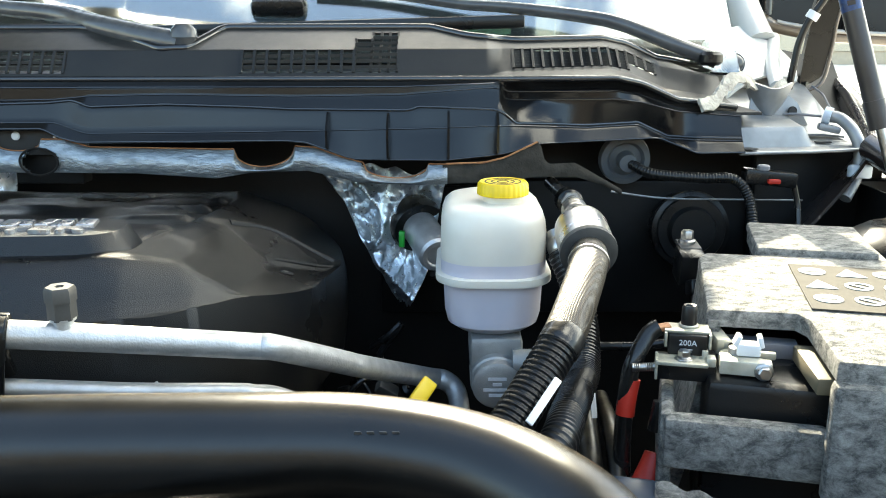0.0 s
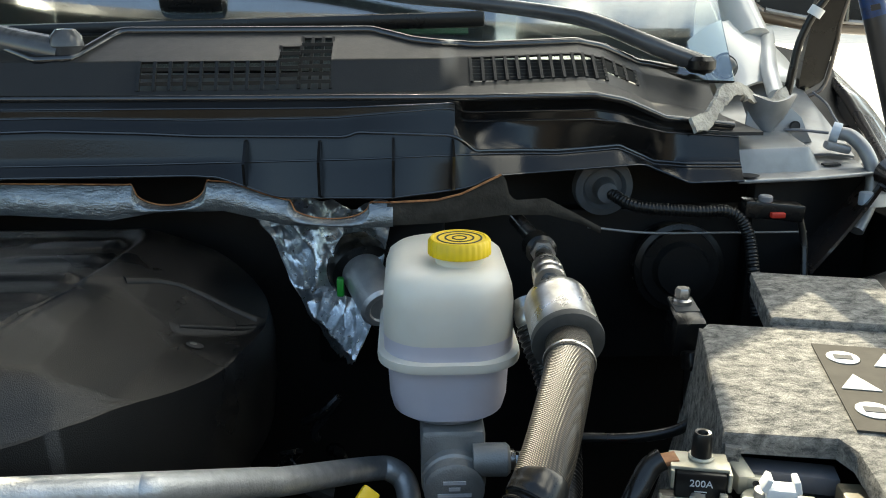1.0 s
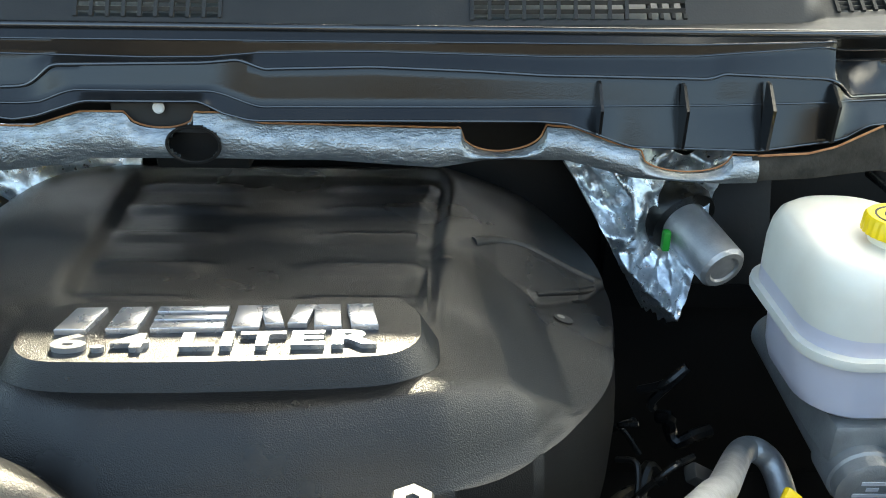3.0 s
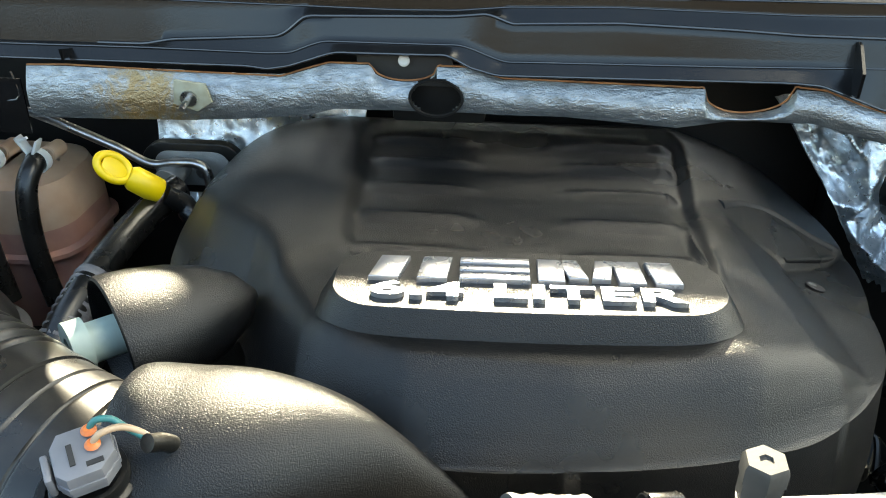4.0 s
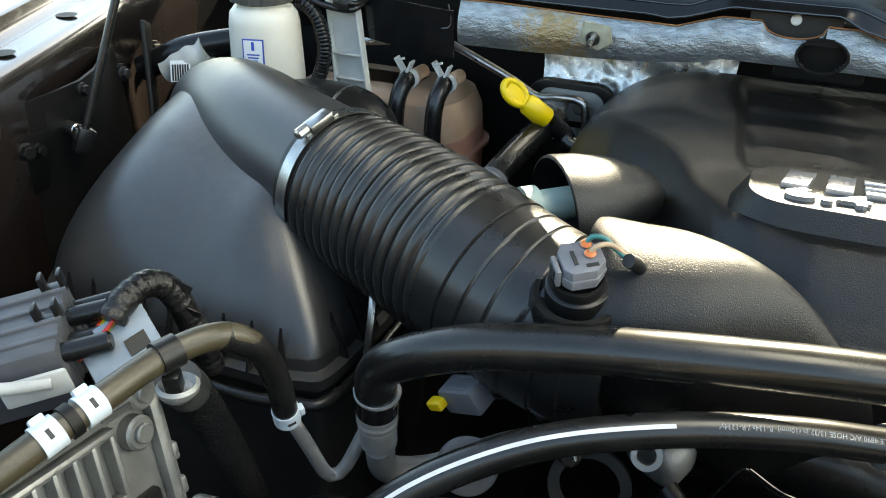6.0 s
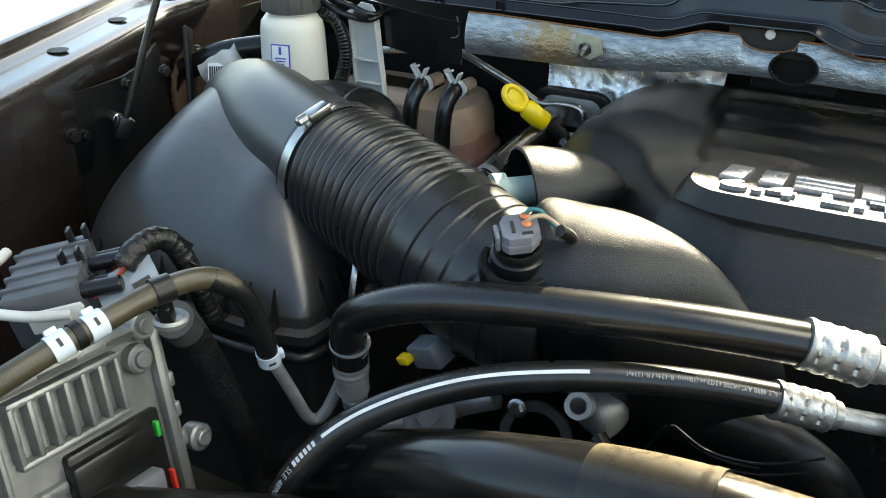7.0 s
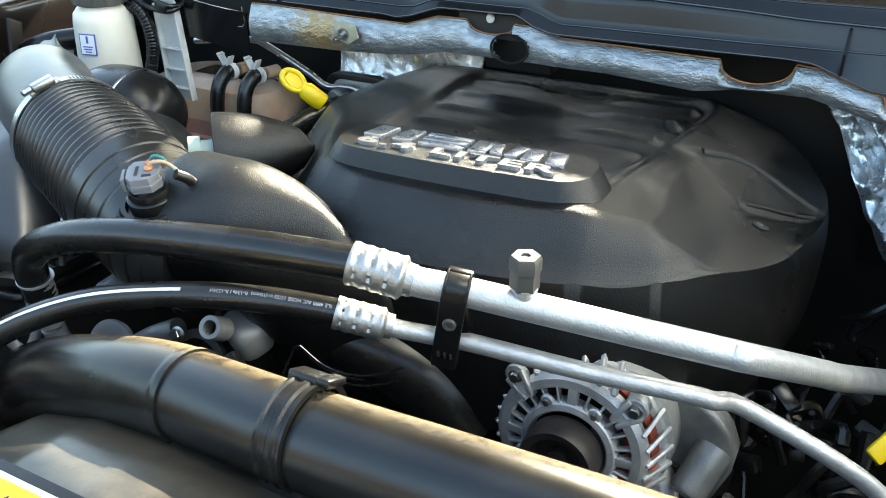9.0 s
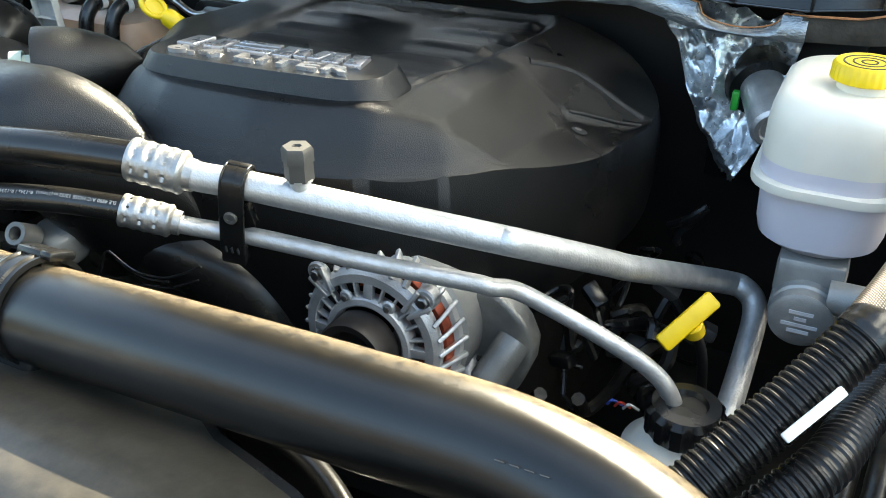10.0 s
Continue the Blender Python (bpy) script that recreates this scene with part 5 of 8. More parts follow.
def build_battery():
    t = thing("battery", "battery in a grey felt jacket with open terminal corner", "battery", (0.42, 0.8, 1.2))
    L = pose(0.2755, 0.905, 0, 0, 0, -13.5)
    # felt slabs: top with a cut-out, walls
    top = [(0.0, -0.195), (0.074, -0.190), (0.082, -0.205), (0.088, -0.300), (0.200, -0.305), (0.205, -0.28), (0.190, 0.12), (0.178, 0.145), (0.070, 0.147), (0.063, 0.140), (0.063, 0.010), (0.008, 0.008), (0.0, -0.01)]
    part("felt_top", prism(top, 0.016, L @ pose(0, 0, 1.405), 0.004), "felt", t, "grey felt top with warning symbols")
    part("felt_step", box((0.122, 0.13, 0.012), L @ pose(0.122, 0.078, 1.423), 0.004), "felt", t, "raised felt step")
    part("felt_side", sheet(lambda u, v: L @ Vector((0.002 - 0.035 * v ** 1.5, -0.20 + 0.215 * u, 1.412 - 0.20 * v)), 12, 12, 0.01), "felt", t, "grey felt side wall")
    part("felt_front", box((0.115, 0.020, 0.10), L @ pose(0.143, -0.300, 1.355), 0.006), "felt", t, "grey felt front wall")
    part("felt_front", box((0.125, 0.020, 0.045), L @ pose(0.030, -0.282, 1.336), 0.006), "felt", t, "grey felt front wall")
    part("felt_corner", box((0.012, 0.085, 0.07), L @ pose(-0.030, -0.243, 1.325), 0.005), "felt", t, "grey felt side wall")
    part("tan_block", box((0.018, 0.075, 0.014), L @ pose(0.0835, -0.245, 1.392, 0, 0, 6), 0.002), surf("tan plastic", (0.16, 0.13, 0.08), (0.12, 0.10, 0.06), 0.6, scale=60), t, "tan plastic block")
    part("pale_ledge", box((0.080, 0.020, 0.014), L @ pose(0.038, -0.185, 1.386), 0.002), "grey", t, "grey case ledge")
    part("tray_piece", box((0.06, 0.045, 0.03), L @ pose(-0.060, -0.305, 1.285, 10), 0.008, seg=3), surf("blue-grey plastic", (0.035, 0.05, 0.075), (0.03, 0.04, 0.06), 0.4, scale=40), t, "dark blue-grey tray corner")
    part("lower_flap", sheet(lambda u, v: L @ Vector((-0.035 + 0.075 * u, -0.300 - 0.03 * v, 1.305 - 0.035 * v - 0.02 * u * u + 0.006 * noise.noise((u * 5, v * 4, 0)))), 16, 10, 0.004), "felt", t, "torn felt flap")
    part("case", box((0.19, 0.37, 0.16), L @ pose(0.095, -0.075, 1.30), 0.008), "plastic", t, "black battery case")
    # printed panel with symbols
    pm = L @ pose(0.140, -0.105, 1.4225)
    panel = part("print_panel", box((0.105, 0.15, 0.0012), pm, 0), surf("printed grey panel", (0.055, 0.050, 0.042), (0.072, 0.066, 0.056), 0.85, scale=60, spec=0.12), t, "brownish grey panel with white warning symbols")
    for r in range(3):
        for k in range(3):
            c = pm @ pose(-0.034 + 0.034 * k, 0.048 - 0.046 * r, 0.0009)
            if (r + k) % 3 == 1:
                part("symbol", prism([(-0.014, -0.013), (0.014, -0.013), (0, 0.014)], 0.0006, c), "symbolgrey", panel, "white triangle symbol", smooth=False)
            elif (r * 2 + k) % 2:
                s = lathe([(0.0095, 0), (0.0125, 0), (0.0125, 0.0006), (0.0095, 0.0006), (0.0095, 0)], c, 24)
                box((0.022, 0.003, 0.0006), c @ pose(0, 0, 0.0004, 0, 0, -40), 0, s)
                part("symbol", s, "symbolgrey", panel, "white crossed ring symbol", smooth=False)
            else:
                part("symbol", lathe([(0, 0), (0.0125, 0), (0.0125, 0.0006), (0, 0.0006)], c, 24), "symbolgrey", panel, "white round symbol", smooth=False)
                part("symbol_mark", box((0.014, 0.008, 0.0004), c @ pose(0, 0, 0.0009), 0), "ink", panel)
    # fuse block and clamp at the open corner
    f = thing("fuse_terminal", "tarnished battery clamp with a fuse block and a white nut", "battery terminal", (0.22, 0.68, 1.38))
    R = pose(0.205, 0.692, 1.398, 0, 0, -12) @ Matrix.Scale(0.8, 4)
    part("fuse", box((0.040, 0.018, 0.024), R @ pose(0.004, 0, 0.0), 0.002), "plastic", f, "black fuse")
    tx = words("200A", 0.0085, 0.0003)
    part("fuse_print", put(tx, R @ pose(0.004, -0.0094, 0.003, 90)), "print", f, smooth=False)
    for k in range(2):
        part("fuse_bar", box((0.010 - 0.002 * k, 0.0004, 0.0008), R @ pose(0.004, -0.0094, -0.004 - 0.0024 * k), 0), "print", f)
    part("bus_plate", box((0.046, 0.026, 0.003), R @ pose(0.003, 0.008, 0.0135), 0.0008), "cream", f, "tarnished plate")
    for sx in (-0.0185, 0.0265):
        part("fuse_cheek", box((0.003, 0.022, 0.016), R @ pose(sx, 0.002, 0.005), 0.0008), "cream", f)
    part("stud_washer", disc(0.0105, 0.003, R @ pose(0.005, 0.012, 0.015), 28, 0.0008), "cream", f)
    part("stud_boot", lathe([(0, 0), (0.0085, 0), (0.0080, 0.018), (0.0065, 0.0215), (0.0045, 0.021), (0.0035, 0.018), (0, 0.018)], R @ pose(0.005, 0.012, 0.017), 24), "plastic", f, "black stud cover")
    part("fuse_base", box((0.060, 0.032, 0.020), R @ pose(0.002, -0.008, -0.024), 0.002), "plastic", f, "black fuse base")
    part("clamp_plate", box((0.052, 0.026, 0.004), R @ pose(-0.002, -0.022, -0.012), 0.001), "cream", f)
    part("clamp_lip", box((0.003, 0.026, 0.022), R @ pose(-0.0275, -0.020, -0.020), 0.001), "cream", f)
    part("plate_tab", box((0.010, 0.014, 0.010), R @ pose(0.027, -0.022, -0.010), 0.002), "cream", f)
    part("plate_tab", box((0.006, 0.006, 0.012), R @ pose(0.0215, -0.014, -0.008), 0.001), "cream", f)
    # clamp body: a rounded eye with two jaws
    eye = [(-0.004 + 0.017 * math.cos(a), 0.008 + 0.017 * math.sin(a)) for a in np.linspace(math.pi * 0.15, math.pi * 1.1, 16)]
    body = eye + [(-0.021, -0.014), (0.030, -0.016), (0.031, -0.002), (0.014, 0.004)]
    part("clamp", prism(body, 0.015, R @ pose(0.056, -0.018, -0.019), 0.003), "cream", f, "tarnished battery clamp")
    part("jaw", box((0.022, 0.007, 0.008), R @ pose(0.081, -0.010, -0.004), 0.002), "cream", f)
    part("post", lathe([(0, 0), (0.0085, 0), (0.0078, 0.010), (0, 0.010)], R @ pose(0.053, -0.008, -0.008), 24), "greycast", f, "lead post")
    # white nut: a block with two raised ears
    nut = box((0.024, 0.016, 0.013), R @ pose(0.064, -0.012, 0.003), 0.002)
    for sx, ln in ((-1, 16), (1, -10)):
        box((0.005, 0.015, 0.012), R @ pose(0.064 + sx * 0.0115, -0.012, 0.012, 0, ln * 1.4), 0.0012, nut)
    part("clamp_nut", nut, "paper", f, "white angular nut with raised ears")
    bolt(R @ Vector((0.0, -0.022, -0.0095)), R @ Vector((0.0, -0.022, 0.2)), 0.0052, f, 0.0075, "steel")
    part("bolt_washer", disc(0.0095, 0.0016, R @ pose(0.0, -0.022, -0.010), 24, 0.0004), "steel", f)
    bolt(R @ Vector((0.078, -0.034, -0.013)), R @ Vector((0.080, -0.2, 0.0)), 0.0055, f, 0.008, "steel")
    part("bolt_washer", disc(0.0076, 0.0013, axis(R @ Vector((0.078, -0.0335, -0.013)), R @ Vector((0.080, -0.2, 0.0))), 24, 0.0004), "steel", f)
    part("side_stud", tube([R @ Vector((-0.028, -0.024, -0.020)), R @ Vector((-0.052, -0.026, -0.022))], 0.0036, 14, 0.0008, rf=lambda s, L: 1 + 0.08 * math.sin(s * 4200)), "steel", f, "threaded stud")
    part("bracket", between(R @ Vector((0.034, 0.050, -0.004)), R @ Vector((0.042, 0.006, -0.004)), 0.012, 0.014, 0.002), "cream", f, "pale bracket arm")
    part("bracket_foot", box((0.018, 0.008, 0.010), R @ pose(0.049, 0.010, -0.002), 0.001), "cream", f)
    part("bracket_hole", disc(0.0022, 0.0006, axis(R @ Vector((0.049, 0.0058, -0.001)), R @ Vector((0.049, -0.2, 0.05))), 12), "ink", f)
    # positive cable with red boots
    c = thing("battery_cable", "black battery cable with red rubber boots", "cable", (0.19, 0.66, 1.3))
    part("cable", tube([R @ Vector((-0.026, 0.008, 0.013)), R @ Vector((-0.036, 0.004, 0.006)), (0.1655, 0.692, 1.385), (0.160, 0.690, 1.365), (0.156, 0.685, 1.31), (0.158, 0.67, 1.22)], 0.0075, 16), "hose", c)
    part("cable_lug", between(R @ Vector((-0.014, 0.010, 0.0145)), R @ Vector((-0.032, 0.006, 0.011)), 0.012, 0.004, 0.001), "copper", c, "copper cable lug")
    part("boot", tube([(0.1620, 0.691, 1.366), (0.1592, 0.689, 1.350), (0.1575, 0.687, 1.334)], 0.0082, 18), "red", c, "red rubber boot")
    part("boot", tube([(0.181, 0.667, 1.308), (0.178, 0.663, 1.297), (0.173, 0.658, 1.280)], 0.0130, 20, rf=lambda s, L: 0.72 + 0.45 * s / L), "red", c, "red rubber boot")
    part("terminal_head", tube([(0.186, 0.672, 1.352), (0.181, 0.668, 1.328)], 0.0085, 14), "plastic", c)
    for k, (dx, rr) in enumerate(((0.0, 0.010), (0.022, 0.008), (-0.02, 0.007))):
        part("loom", tube([(0.135 + dx, 0.80, 1.31 - 0.01 * k), (0.132 + dx, 0.72, 1.30), (0.128 + dx, 0.66, 1.27), (0.12 + dx, 0.60, 1.2)], rr, 14, 0.004, rf=lambda s, L: 1 + 0.05 * noise.noise((s * 120, k, 0))), "rubber", c, "black taped loom")
    part("loom_tag", box((0.005, 0.0012, 0.022), pose(0.137, 0.725, 1.325, -20, 0, 10), 0), "paper", c, "white tag")
    # sensor beside the battery
    s = thing("battery_sensor", "black sensor with a steel bolt and red wire", "sensor", (0.285, 0.975, 1.39))
    part("body", box((0.03, 0.035, 0.04), pose(0.283, 0.962, 1.392, 12), 0.005), "plastic", s)
    part("bracket", box((0.024, 0.030, 0.004), pose(0.284, 0.975, 1.413, 8), 0.001), "portcap", s)
    bolt((0.283, 0.978, 1.414), (0.283, 0.978, 1.6), 0.0075, s, 0.016)
    part("plug", box((0.018, 0.028, 0.018), pose(0.283, 0.93, 1.375, -20), 0.003), "plastic", s)
    part("wire", tube([(0.285, 0.915, 1.370), (0.283, 0.895, 1.355), (0.262, 0.88, 1.335), (0.22, 0.88, 1.325), (0.17, 0.89, 1.32)], 0.005, 10), "hose", s, "black sheathed wire")
    part("red_wire", tube([(0.287, 0.917, 1.373), (0.288, 0.902, 1.365), (0.282, 0.893, 1.352)], 0.0018, 8), "red", s)


# ---------------------------------------------------------------- front of the engine
PIPE_A = [(-0.432, 0.624, 1.437), (-0.391, 0.637, 1.427), (-0.358, 0.650, 1.421), (-0.309, 0.665, 1.413), (-0.23, 0.691, 1.399), (-0.165, 0.715, 1.386), (-0.148, 0.724, 1.381), (-0.098, 0.802, 1.336), (-0.082, 0.826, 1.322), (-0.02, 0.942, 1.262), (0.002, 0.955, 1.252), (0.016, 0.945, 1.238), (0.018, 0.90, 1.215), (0.015, 0.80, 1.17), (0.01, 0.72, 1.12)]
PIPE_B = [(-0.442, 0.613, 1.396), (-0.41, 0.630, 1.384), (-0.385, 0.645, 1.376), (-0.35, 0.658, 1.371), (-0.26, 0.683, 1.357), (-0.183, 0.706, 1.347), (-0.168, 0.712, 1.343), (-0.143, 0.735, 1.328), (-0.05, 0.755, 1.278), (-0.02, 0.76, 1.24), (-0.02, 0.78, 1.18)]
HOSE_A = [(-0.428, 0.626, 1.436), (-0.49, 0.607, 1.441), (-0.56, 0.590, 1.441), (-0.63, 0.577, 1.436), (-0.69, 0.570, 1.424), (-0.735, 0.568, 1.404), (-0.757, 0.572, 1.382), (-0.762, 0.578, 1.345)]
HOSE_B = [(-0.438, 0.615, 1.396), (-0.50, 0.592, 1.403), (-0.57, 0.564, 1.403), (-0.64, 0.530, 1.393), (-0.70, 0.492, 1.366), (-0.735, 0.462, 1.325), (-0.75, 0.445, 1.27), (-0.75, 0.44, 1.20)]


def crimp(p, q, r, h):
    """A hose crimp: rows of pressed dimples along a sleeve."""
    bm = bmesh.new()
    m = axis(p, q)
    rings = []
    n, k = 32, 40
    for i in range(k + 1):
        s = i / k
        rr = r * interp(s, [0, 0.03, 0.8, 0.84, 0.86, 1], [0.97, 1.0, 1.0, 0.95, 0.75, 0.72])
        row = []
        for j in range(n):
            a = 2 * math.pi * j / n
            d = 0.0
            if 0.06 < s < 0.8:
                d = 0.13 * max(0, math.cos(a * 8)) * max(0, math.sin((s - 0.06) / 0.74 * math.pi * 6)) + 0.05 * abs(math.sin((s - 0.06) / 0.74 * math.pi * 4))
            row.append(m @ Vector((rr * (1 - d) * math.cos(a), rr * (1 - d) * math.sin(a), s * h)))
        rings.append(row)
    return loft(rings, bm=bm)


def build_ac_lines():
    a = thing("ac_suction_line", "black rubber hose crimped to a thick aluminium pipe", "refrigerant line", (-0.3, 0.66, 1.40))
    part("pipe", tube(PIPE_A, 0.0118, 24, 0.003), "alu", a, "brushed aluminium pipe")
    part("hose", tube(HOSE_A, 0.0150, 24, 0.004), "hose", a, "smooth black hose")
    part("crimp", crimp((-0.437, 0.6225, 1.438), (-0.391, 0.637, 1.427), 0.0178, 0.052), "crimp", a, "dimpled aluminium crimp sleeve")
    part("end_crimp", tube([(-0.760, 0.576, 1.364), (-0.763, 0.580, 1.340), (-0.765, 0.585, 1.31)], 0.0148, 28, 0.001,
                           rf=lambda s, L: (1.14 if s < 0.003 else 0.97 + 0.06 * (0.5 + 0.5 * math.cos(s / 0.0075 * 2 * math.pi)) if s < 0.036 else 0.93)), "alu", a, "ringed crimp sleeve")
    part("end_pipe", tube([(-0.765, 0.585, 1.305), (-0.766, 0.60, 1.27), (-0.74, 0.63, 1.255), (-0.69, 0.64, 1.285), (-0.66, 0.645, 1.30)], 0.011, 20), "cast", a)
    # service port
    m = axis((-0.309, 0.665, 1.414), (-0.308, 0.663, 1.50))
    port = part("service_port", lathe([(0, 0), (0.009, 0), (0.008, 0.014), (0.0105, 0.014), (0.0105, 0.016), (0, 0.016)], m, 24), "alu", a)
    part("port_cap", lathe([(0, 0.015), (0.0115, 0.015), (0.0115, 0.030), (0.0125, 0.030), (0.0125, 0.040), (0.011, 0.0425), (0.004, 0.0425), (0.0035, 0.041), (0, 0.041)], m, 6), "portcap", port, "dark grey hexagonal port cap")
    b = thing("ac_liquid_line", "thin black hose with white print on an aluminium pipe", "refrigerant line", (-0.3, 0.66, 1.36))
    part("pipe", tube(PIPE_B, 0.0076, 20, 0.003), "alu", b, "brushed aluminium pipe")
    part("hose", tube(HOSE_B, 0.0108, 22, 0.004), "hose", b, "black hose with a white stripe")
    part("crimp", crimp((-0.4465, 0.6115, 1.3965), (-0.405, 0.632, 1.3835), 0.0138, 0.047), "crimp", b, "dimpled aluminium crimp sleeve")
    # stripe and print along the thin hose
    line = frames(spline(HOSE_B, 0.004))

    def on_hose(s, off, lift=0.0004):
        i = min(range(len(line)), key=lambda k: abs(line[k][4] - s))
        i = min(max(i, 1), len(line) - 2)
        p, t, u, w, s0 = line[i]
        p = p + t * (s - s0)
        side = t.cross(Vector((0, -0.65, 0.75)))
        side.normalize()
        out = side.cross(t)
        an = off / 0.0108
        return p + (out * math.cos(an) + side * math.sin(an)) * (0.0108 + lift)
    st = bmesh.new()
    prev = None
    for k in range(60):
        s = 0.132 + 0.188 * k / 59
        row = [st.verts.new(on_hose(s, -0.0013)), st.verts.new(on_hose(s, 0.0013))]
        if prev:
            st.faces.new((prev[0], prev[1], row[1], row[0]))
        prev = row
    part("stripe", st, "print", b, "white stripe")

    def hose_words(text, s0, size):
        bm = words(text, size, 0.0001, "LEFT")
        for v in bm.verts:
            v.co = on_hose(s0 + v.co.x, -v.co.y, 0.0004)
        part("print", bm, "print", b, "white printed lettering", smooth=False)
    hose_words("SLE 4890 A/C HOSE 13/32 in (10mm)  R-134a / R-1234yf", 0.010, 0.0042)
    hose_words("SLE 4890 A/C HOSE", 0.350, 0.0062)
    bars = bmesh.new()
    for k in range(6):
        s = 0.326 + 0.0038 * k
        q = [bars.verts.new(on_hose(s + dx, dy)) for dx, dy in ((0, -0.002), (0.0026, -0.002), (0.0026, 0.002), (0, 0.002))]
        bars.faces.new(q)
    part("print_bars", bars, "print", b)
    # bracket holding both pipes
    c = thing("pipe_clamp", "black plastic clamp joining two aluminium pipes", "pipe clamp", (-0.36, 0.65, 1.39))
    pa, pb = Vector(PIPE_A[2]), Vector((-0.358, 0.655, 1.3725))
    d = (Vector(PIPE_A[3]) - pa).normalized()
    upw = (pa - pb)
    upw = (upw - d * upw.dot(d)).normalized()
    front = upw.cross(d)
    front = front if front.y < 0 else -front

    def strap(pts, wide, thick):
        """A flat strap bent across the pipes: points as (front, up) from the upper pipe's centre."""
        line = spline([pa + front * a + upw * b for a, b in pts], 0.002)
        rings = []
        for k, p in enumerate(line):
            tn = (line[min(k + 1, len(line) - 1)] - line[max(k - 1, 0)]).normalized()
            nn = tn.cross(d).normalized()
            rings.append([p + d * x + nn * y for x, y in rrect(wide, thick, 0.0012, 3)])
        return loft(rings)
    belt = part("strap", strap([(-0.013, 0.004), (-0.010, 0.0105), (0.0, 0.0138), (0.010, 0.0105), (0.0138, 0.002), (0.0142, -0.012), (0.0130, -0.030), (0.0125, -0.046), (0.0105, -0.060)], 0.0205, 0.0036), "plastic", c, "black strap round both pipes")
    for x in (-0.0088, 0.0088):
        part("strap_rib", strap([(q[0] * 1.1, q[1] * 1.1) for q in ((-0.010, 0.0105), (0.0, 0.0146), (0.010, 0.0112), (0.0144, 0.002))], 0.002, 0.0022), "plastic", belt).location += d * x
    part("rear_jaw", strap([(0.010, -0.0125), (0.0, -0.0140), (-0.0115, -0.009), (-0.0135, 0.003)], 0.019, 0.0036), "plastic", c)
    part("web", between(pa - upw * 0.015, pb + upw * 0.010, 0.018, 0.010, 0.002, up=front), "plastic", c)
    rv = pa + front * 0.0155 - upw * 0.0225
    part("rivet", lathe([(0, 0.0012), (0.0022, 0.0012), (0.0026, 0.0024), (0.0046, 0.0024), (0.0054, 0.0014), (0.0056, -0.001)], axis(rv, rv + front), 22), "portcap", c, "round rivet head")
    for x in (-0.005, 0.0, 0.005):
        part("foot_notch", box((0.0022, 0.0016, 0.006), Matrix.Translation(pa + front * 0.0130 - upw * 0.0555 + d * x), 0.0004), "ink", c)
    part("foot", between(pa + front * 0.006 - upw * 0.054, pa + front * 0.004 - upw * 0.072, 0.021, 0.012, 0.002, up=front), "plastic", c, "ribbed foot")
    part("hinge_lug", between(pa - front * 0.004 + upw * 0.0135 - d * 0.010, pa - front * 0.004 + upw * 0.0135 + d * 0.010, 0.007, 0.006, 0.0015), "plastic", c)


RAD = [(-0.80, 0.545, 1.235), (-0.745, 0.522, 1.275), (-0.66, 0.492, 1.335), (-0.58, 0.475, 1.375), (-0.48, 0.465, 1.404), (-0.365, 0.455, 1.416), (-0.25, 0.455, 1.421), (-0.13, 0.459, 1.421), (-0.04, 0.459, 1.420), (0.035, 0.437, 1.413), (0.085, 0.385, 1.400), (0.105, 0.30, 1.37), (0.11, 0.2, 1.33)]


